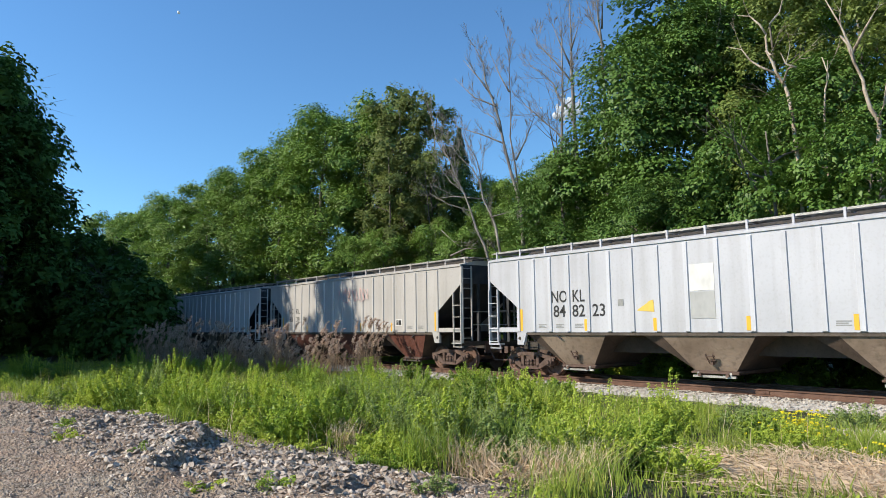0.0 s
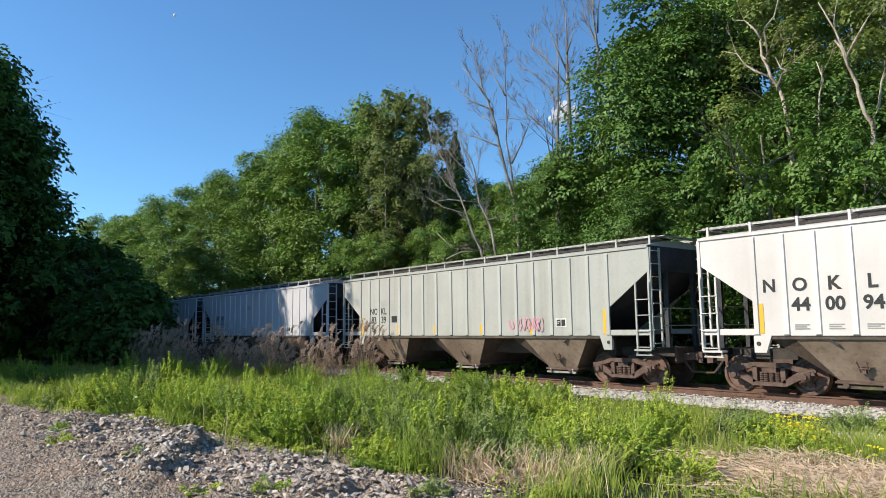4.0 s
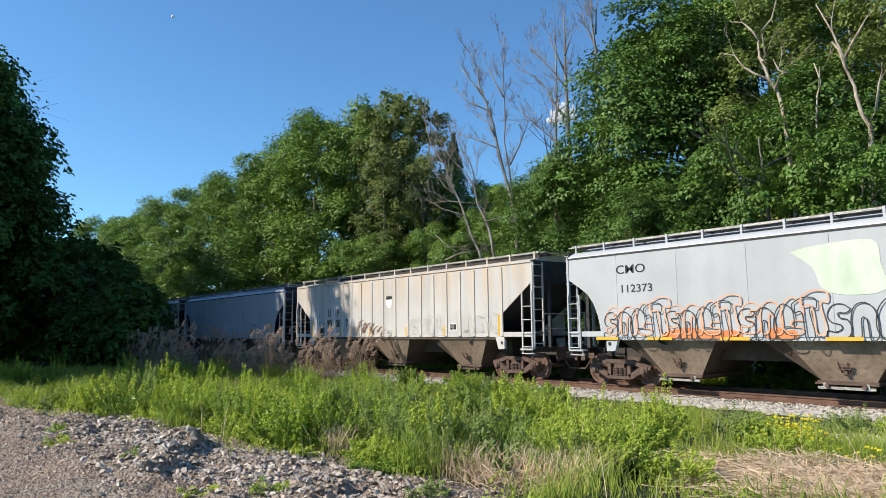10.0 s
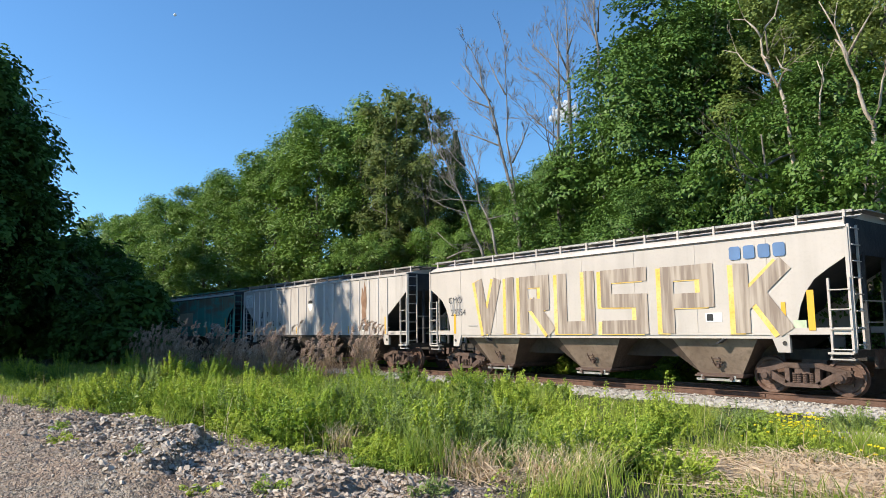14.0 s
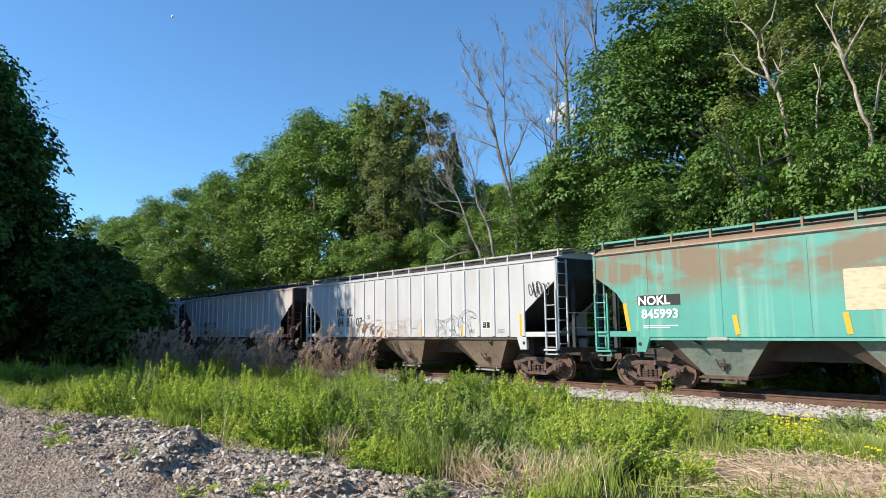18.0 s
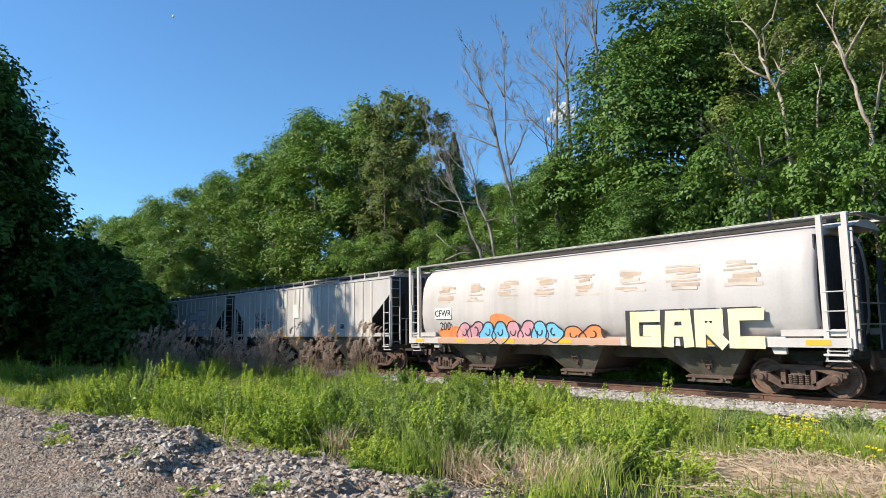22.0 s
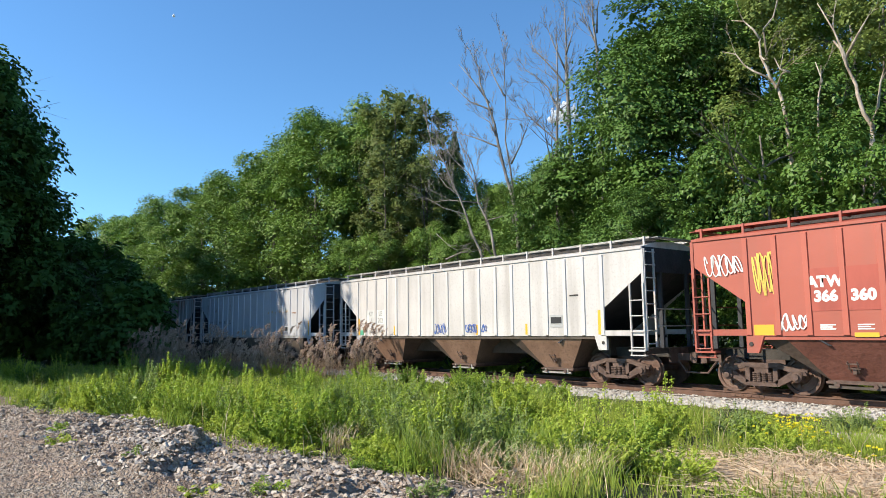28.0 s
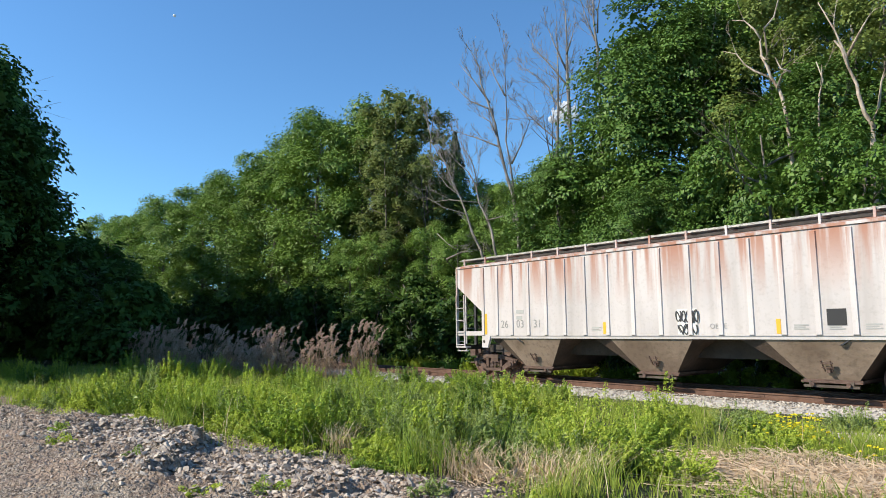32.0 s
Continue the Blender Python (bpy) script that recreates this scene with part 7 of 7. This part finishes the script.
for k in range(8):
    rs = random.Random(140 + k)
    x = -w + .3 + k * 1.7
    loops = []
    for j in range(7):
        z = 2.80 + j * .10 + rs.uniform(-.02, .02)
        a0, a1 = x + rs.uniform(-.1, .25), x + .75 + rs.uniform(-.25, .25)
        loops.append([(a0 + (a1 - a0) * f / 5, z + .012 * math.sin(f + j)) for f in range(6)])
    for j, loop in enumerate(loops):
        zz = loop[0][1]
        yy = -float(np.interp(zz, [2.35, 2.9, 3.4, 3.8], [1.66, 1.64, 1.58, 1.40])) - .012
        ribbon(car, [loop], rs.uniform(.03, .11), smear_mat if j % 3 else smear_pale, "rust_smear", yy, "horizontal tan rust smear")

car, w = rib_car(15, (0.69, 0.695, 0.675), "weathered beige-grey ribbed covered hopper car with white paint patches", dirt=.25, rust=.05, rib_warm=.55)
marks(car, w, {2: "NO", 3: "KL"}, Z1, CAP, black_mat, .012, squeeze=.84)
marks(car, w, {2: "84", 3: "78", 4: "41"}, Z2, CAP, black_mat, .012)
for k, z, h, ww in ((4.0, 3.45, .8, .2), (4.35, 3.45, .8, .2), (6.0, 3.42, .8, .2), (6.35, 3.4, .75, .16), (7.75, 2.8, .7, .62), (8.0, 3.5, .85, .3), (8.42, 3.45, .9, .2), (10.1, 3.4, .85, .3), (10.45, 3.38, .8, .18)):
    patch(car, "paint_patch", panel_x(w, k), z, ww, h, patch_white, "fresh white paint patch", -HALF - .037)
placard(car, w, 13.2, 1.95, .45, .3)
for k in (4, 6.3, 8.3, 10.6, 12.6):
    patch(car, "reflector_stripe", panel_x(w, k), 1.5, .5, .07, yellow_mat)
prints(car, w, 2, 5, 15, material=grey_letter)

car, w = rib_car(16, (0.74, 0.68, 0.575), "tan-beige ribbed covered hopper car with large white graffiti", dirt=.25)
marks(car, w, {2: "NO", 3: "KL"}, Z1, CAP, black_mat, .012, squeeze=.84, y=-HALF - .046)
marks(car, w, {2: "84", 3: "77", 4: "89"}, Z2, CAP, black_mat, .012, y=-HALF - .046)
pale_white = flat("thin_white_spray_paint", (0.64, 0.59, 0.56))
veg_white = flat("weathered_white_spray_paint", (0.68, 0.625, 0.60))
pale_grey = flat("pale_grey_spray_paint", (0.40, 0.37, 0.36))
pale_pink = flat("pale_pink_spray_paint", (0.66, 0.545, 0.52))
Y = -HALF - .040
paint_area(car, [(.1, 1.5), (.35, 2.6), (.9, 2.95), (1.9, 2.9), (2.4, 3.15), (3.2, 3.05), (3.7, 3.35), (4.9, 3.42), (5.5, 3.2), (5.65, 2.3), (5.6, 1.5)], pale_pink, Y, "pale pink sprayed cloud")
paint_area(car, [(-4.35, 1.5), (-4.4, 2.95), (-3.9, 3.1), (-3.55, 2.85), (-3.1, 3.0), (-2.75, 2.7), (-2.5, 3.1), (-2.0, 3.25), (-1.5, 3.0), (-.95, 3.2), (-.55, 2.75), (-.62, 2.3), (-.35, 1.5)], pale_white, Y, "white sprayed wildstyle letters")
for x0, x1 in ((1.3, 1.9), (2.3, 3.1), (3.7, 4.2), (4.4, 4.9), (-3.5, -2.9), (-1.6, -.9)):
    paint_area(car, [(x0, 1.5), (x0 + .05, 2.15), (x0 + (x1 - x0) * .5, 2.25), (x1, 2.1), (x1, 1.5)], pale_grey, Y - .003, "grey sprayed shading")
for ch, x0, x1, z1 in (("V", .4, 2.15, 2.85), ("E", 2.2, 3.6, 3.0), ("G", 3.65, 5.3, 3.2)):
    roller_letter(car, ch, x0 - .07, x1 + .07, 1.45, z1 + .07, .50, pale_grey, "graffiti_shadow", Y - .005, "thin grey letter outline")
    roller_letter(car, ch, x0, x1, 1.52, z1, .36, veg_white, "graffiti_letter", Y - .010, "large white sprayed letter")
fine = [[(-3.95, 1.6), (-3.9, 2.9), (-3.3, 2.8), (-3.25, 2.2), (-2.8, 2.25), (-2.7, 2.95)], [(-2.5, 1.6), (-2.55, 2.6), (-2.1, 2.7), (-2.2, 3.1), (-1.5, 3.05), (-.8, 3.0), (-.75, 2.45), (-1.7, 2.3)],
        [(-2.3, 2.2), (-1.9, 1.55), (-1.6, 2.2)], [(-1.2, 2.2), (-.6, 2.15), (-.45, 1.6), (-1.3, 1.55), (-1.2, 2.2)], [(-1.5, 2.65), (-1.15, 2.6), (-1.45, 2.5)]]
ribbon(car, [rounded(r) for r in fine], .035, grey_spray, "graffiti_outline", Y - .004, "thin dark sprayed outlines")
for k in (4, 7, 10):
    patch(car, "reflector_stripe", rib_x(w, k) - .135, SILL + .23, .11, .36, yellow_mat, "yellow reflective stripe", Y - .016)
scrawl(car, -w - .6, 3.3, .8, .6, white_spray, 85, 4, .05)
scrawl(car, w + .6, 3.2, 1.0, .5, flat("brown_grey_spray", (0.30, 0.25, 0.21)), 86, 6, .02)
placard(car, w, 12.4, 1.95, .5, .3)
scrawl(car, panel_x(w, 1), 1.75, .4, .6, sky_spray, 87, 3, .04)

red_paint_trim = paint("red_trim_paint", (0.50, 0.125, 0.08), .3)
car, w = rib_car(17, (0.54, 0.14, 0.088), "faded red ribbed covered hopper car with white lettering and tags", under=hopper_red, trim=red_paint_trim, sill=red_paint_trim, dirt=.15, stripes=(), board=red_paint_trim)
patch(car, "paint_patch", panel_x(w, 2), 2.55, .68, 1.0, flat("darker_red_patch", (0.42, 0.085, 0.055)), "darker red paint patch")
patch(car, "paint_patch", panel_x(w, 3), 2.55, .68, 1.0, flat("darker_red_patch_b", (0.42, 0.085, 0.055)), "darker red paint patch")
marks(car, w, {2: "ATW"}, 2.62, .24, white_mat, .05, -HALF - .014)
marks(car, w, {2: "366", 3: "360"}, 2.28, .24, white_mat, .05, -HALF - .014)
prints(car, w, 2, 3, material=white_mat)
scrawl(car, -w - .6, 3.3, 1.0, .6, white_spray, 91, 5, .032, label="white sprayed tag")
scrawl(car, panel_x(w, 0) + .1, 3.0, .55, 1.1, yellow_spray, 92, 4, .035, label="yellow sprayed tag")
scrawl(car, panel_x(w, 1), 1.8, .6, .5, white_spray, 93, 4, .035)
scrawl(car, panel_x(w, 5.6), 1.8, 1.1, .5, white_spray, 94, 6, .03)
scrawl(car, panel_x(w, 9.5), 1.9, 1.2, .8, white_spray, 95, 6, .03)
scrawl(car, panel_x(w, 12), 1.8, 1.0, .5, white_spray, 96, 5, .03)
patch(car, "data_box", panel_x(w, 5), 2.5, .26, .26, white_mat)
bars(car, panel_x(w, 7.5), 2.0, .6, 2, white_mat, row=.07)
for k in (0, 3, 6.5, 10, 13, 16):
    patch(car, "reflector_stripe", panel_x(w, k), 1.62 if k == 0 else 1.5, .5, .26 if k == 0 else .1, yellow_mat, "orange reflective stripe")
scrawl(car, panel_x(w, 14), 1.9, .5, .5, blue_spray, 97, 3, .08)
placard(car, w, 15, 1.75, .35, .3)

car, w = rib_car(18, (0.74, 0.735, 0.70), "off-white ribbed covered hopper car streaked with grey dirt", dirt=.45, under=hopper_brown, stripes=(0, 4, 10, 13, 17))
for k in (1, 2):
    patch(car, "paint_patch", panel_x(w, k), 2.3, .6, .62, patch_white, "white patch under the lettering")
marks(car, w, {1: "KY", 2: "LE"}, 2.36, .19, grey_letter, .01, -HALF - .014)
marks(car, w, {1: "15", 2: "202"}, 2.06, .19, grey_letter, .01, -HALF - .014)
patch(car, "data_box", panel_x(w, 0), 1.62, .3, .22, flat("green_label", (0.10, 0.40, 0.25)), "small green label")
scrawl(car, panel_x(w, 7), 1.75, .9, .4, blue_spray, 101, 5, .03, label="blue sprayed tag")
scrawl(car, panel_x(w, 9), 1.75, .6, .4, blue_spray, 102, 4, .03)
scrawl(car, panel_x(w, 10) - .2, 1.75, .25, .3, blue_spray, 103, 2, .03)
patch(car, "data_box", panel_x(w, 14), 1.95, .55, .4, patch_grey)
patch(car, "data_box", panel_x(w, 14), 1.98, .45, .2, black_mat, y=-HALF - .012)
patch(car, "small_hinge", panel_x(w, 15), 2.75, .35, .05, steel_dark)
prints(car, w, 1, 2)

light_rust = flat("pale_orange_rust", (0.62, 0.46, 0.28))
car, w = rib_car(19, (0.64, 0.67, 0.69), "cold white ribbed covered hopper car with faded lettering", rust=.10, dirt=.2, stripes=(0, 4, 7, 10, 13, 17), sill=paint("white_sill_paint", (0.66, 0.66, 0.65), .3))
marks(car, w, {0: "K Y", 1: "L E"}, 2.2, .21, dim_letter, .01, squeeze=.85)
marks(car, w, {2: "4 8", 3: "8 3", 4: "2 2"}, 2.22, .21, dim_letter, .01, squeeze=.95)
for k, z, ww, h in ((3.98, 3.0, .09, 1.7), (5.5, 3.15, .16, .3), (-.9, 3.2, .1, .9), (1.0, 3.1, .14, .3)):
    blotch(car, panel_x(w, k), z, ww, h, orange_rust, "brown rust streak", int(k * 10))
blotch(car, panel_x(w, 14.2), 2.7, .8, .09, orange_rust, "brown rust streak", 3)
for k in range(6):
    blotch(car, panel_x(w, 10.3 + k * .55), 2.75 + .05 * (k % 2), .3, .16, light_rust, "pale orange rust stain", 20 + k)
scrawl(car, panel_x(w, 9), 1.85, 4.4, .55, patch_grey, 111, 10, .015, label="faint grey sprayed tag")
placard(car, w, 13, 1.85)

car, w = rib_car(20, (0.73, 0.71, 0.69), "white ribbed covered hopper car with rust-red streaked upper sides", rust_top=.95, dirt=.35, stripes=(0, 7, 10, 13, 17), sill=paint("white_sill_paint", (0.66, 0.65, 0.63), .3))
marks(car, w, {1: "26", 2: "03", 3: "31"}, 1.75, .26, grey_letter)
bars(car, panel_x(w, 2), 2.35, .35, 2, pale_letter, row=.12)
patch(car, "paint_patch", panel_x(w, 9.4), 1.85, .6, .7, patch_white)
scrawl(car, panel_x(w, 9.4), 2.0, .65, .35, black_spray, 121, 5, .035, label="black sprayed tag")
scrawl(car, panel_x(w, 9.4), 1.65, .55, .3, black_spray, 122, 4, .03)
writing(car, "OBAE", panel_x(w, 10.3) + .1, 1.66, .13, grey_letter)
patch(car, "data_box", panel_x(w, 14), 1.9, .42, .38, black_mat)
prints(car, w, 6, 13, 14, 15)


# ---------------------------------------------------------------- movement
def motions():
    spins = {k: [(n / 30, pose(k, 0, .457, 0, math.degrees(SPEED / .457) * n / 30, 0)) for n in range(961)] for k in (-.889, .889)}
    for (car, wheels, span), s in train:
        walk(car, [(t, pose(s + SPEED * t, TRACK, 0)) for t in range(0, 33, 4)])
        for ob, k in wheels:
            walk(ob, spins[k])


motions()
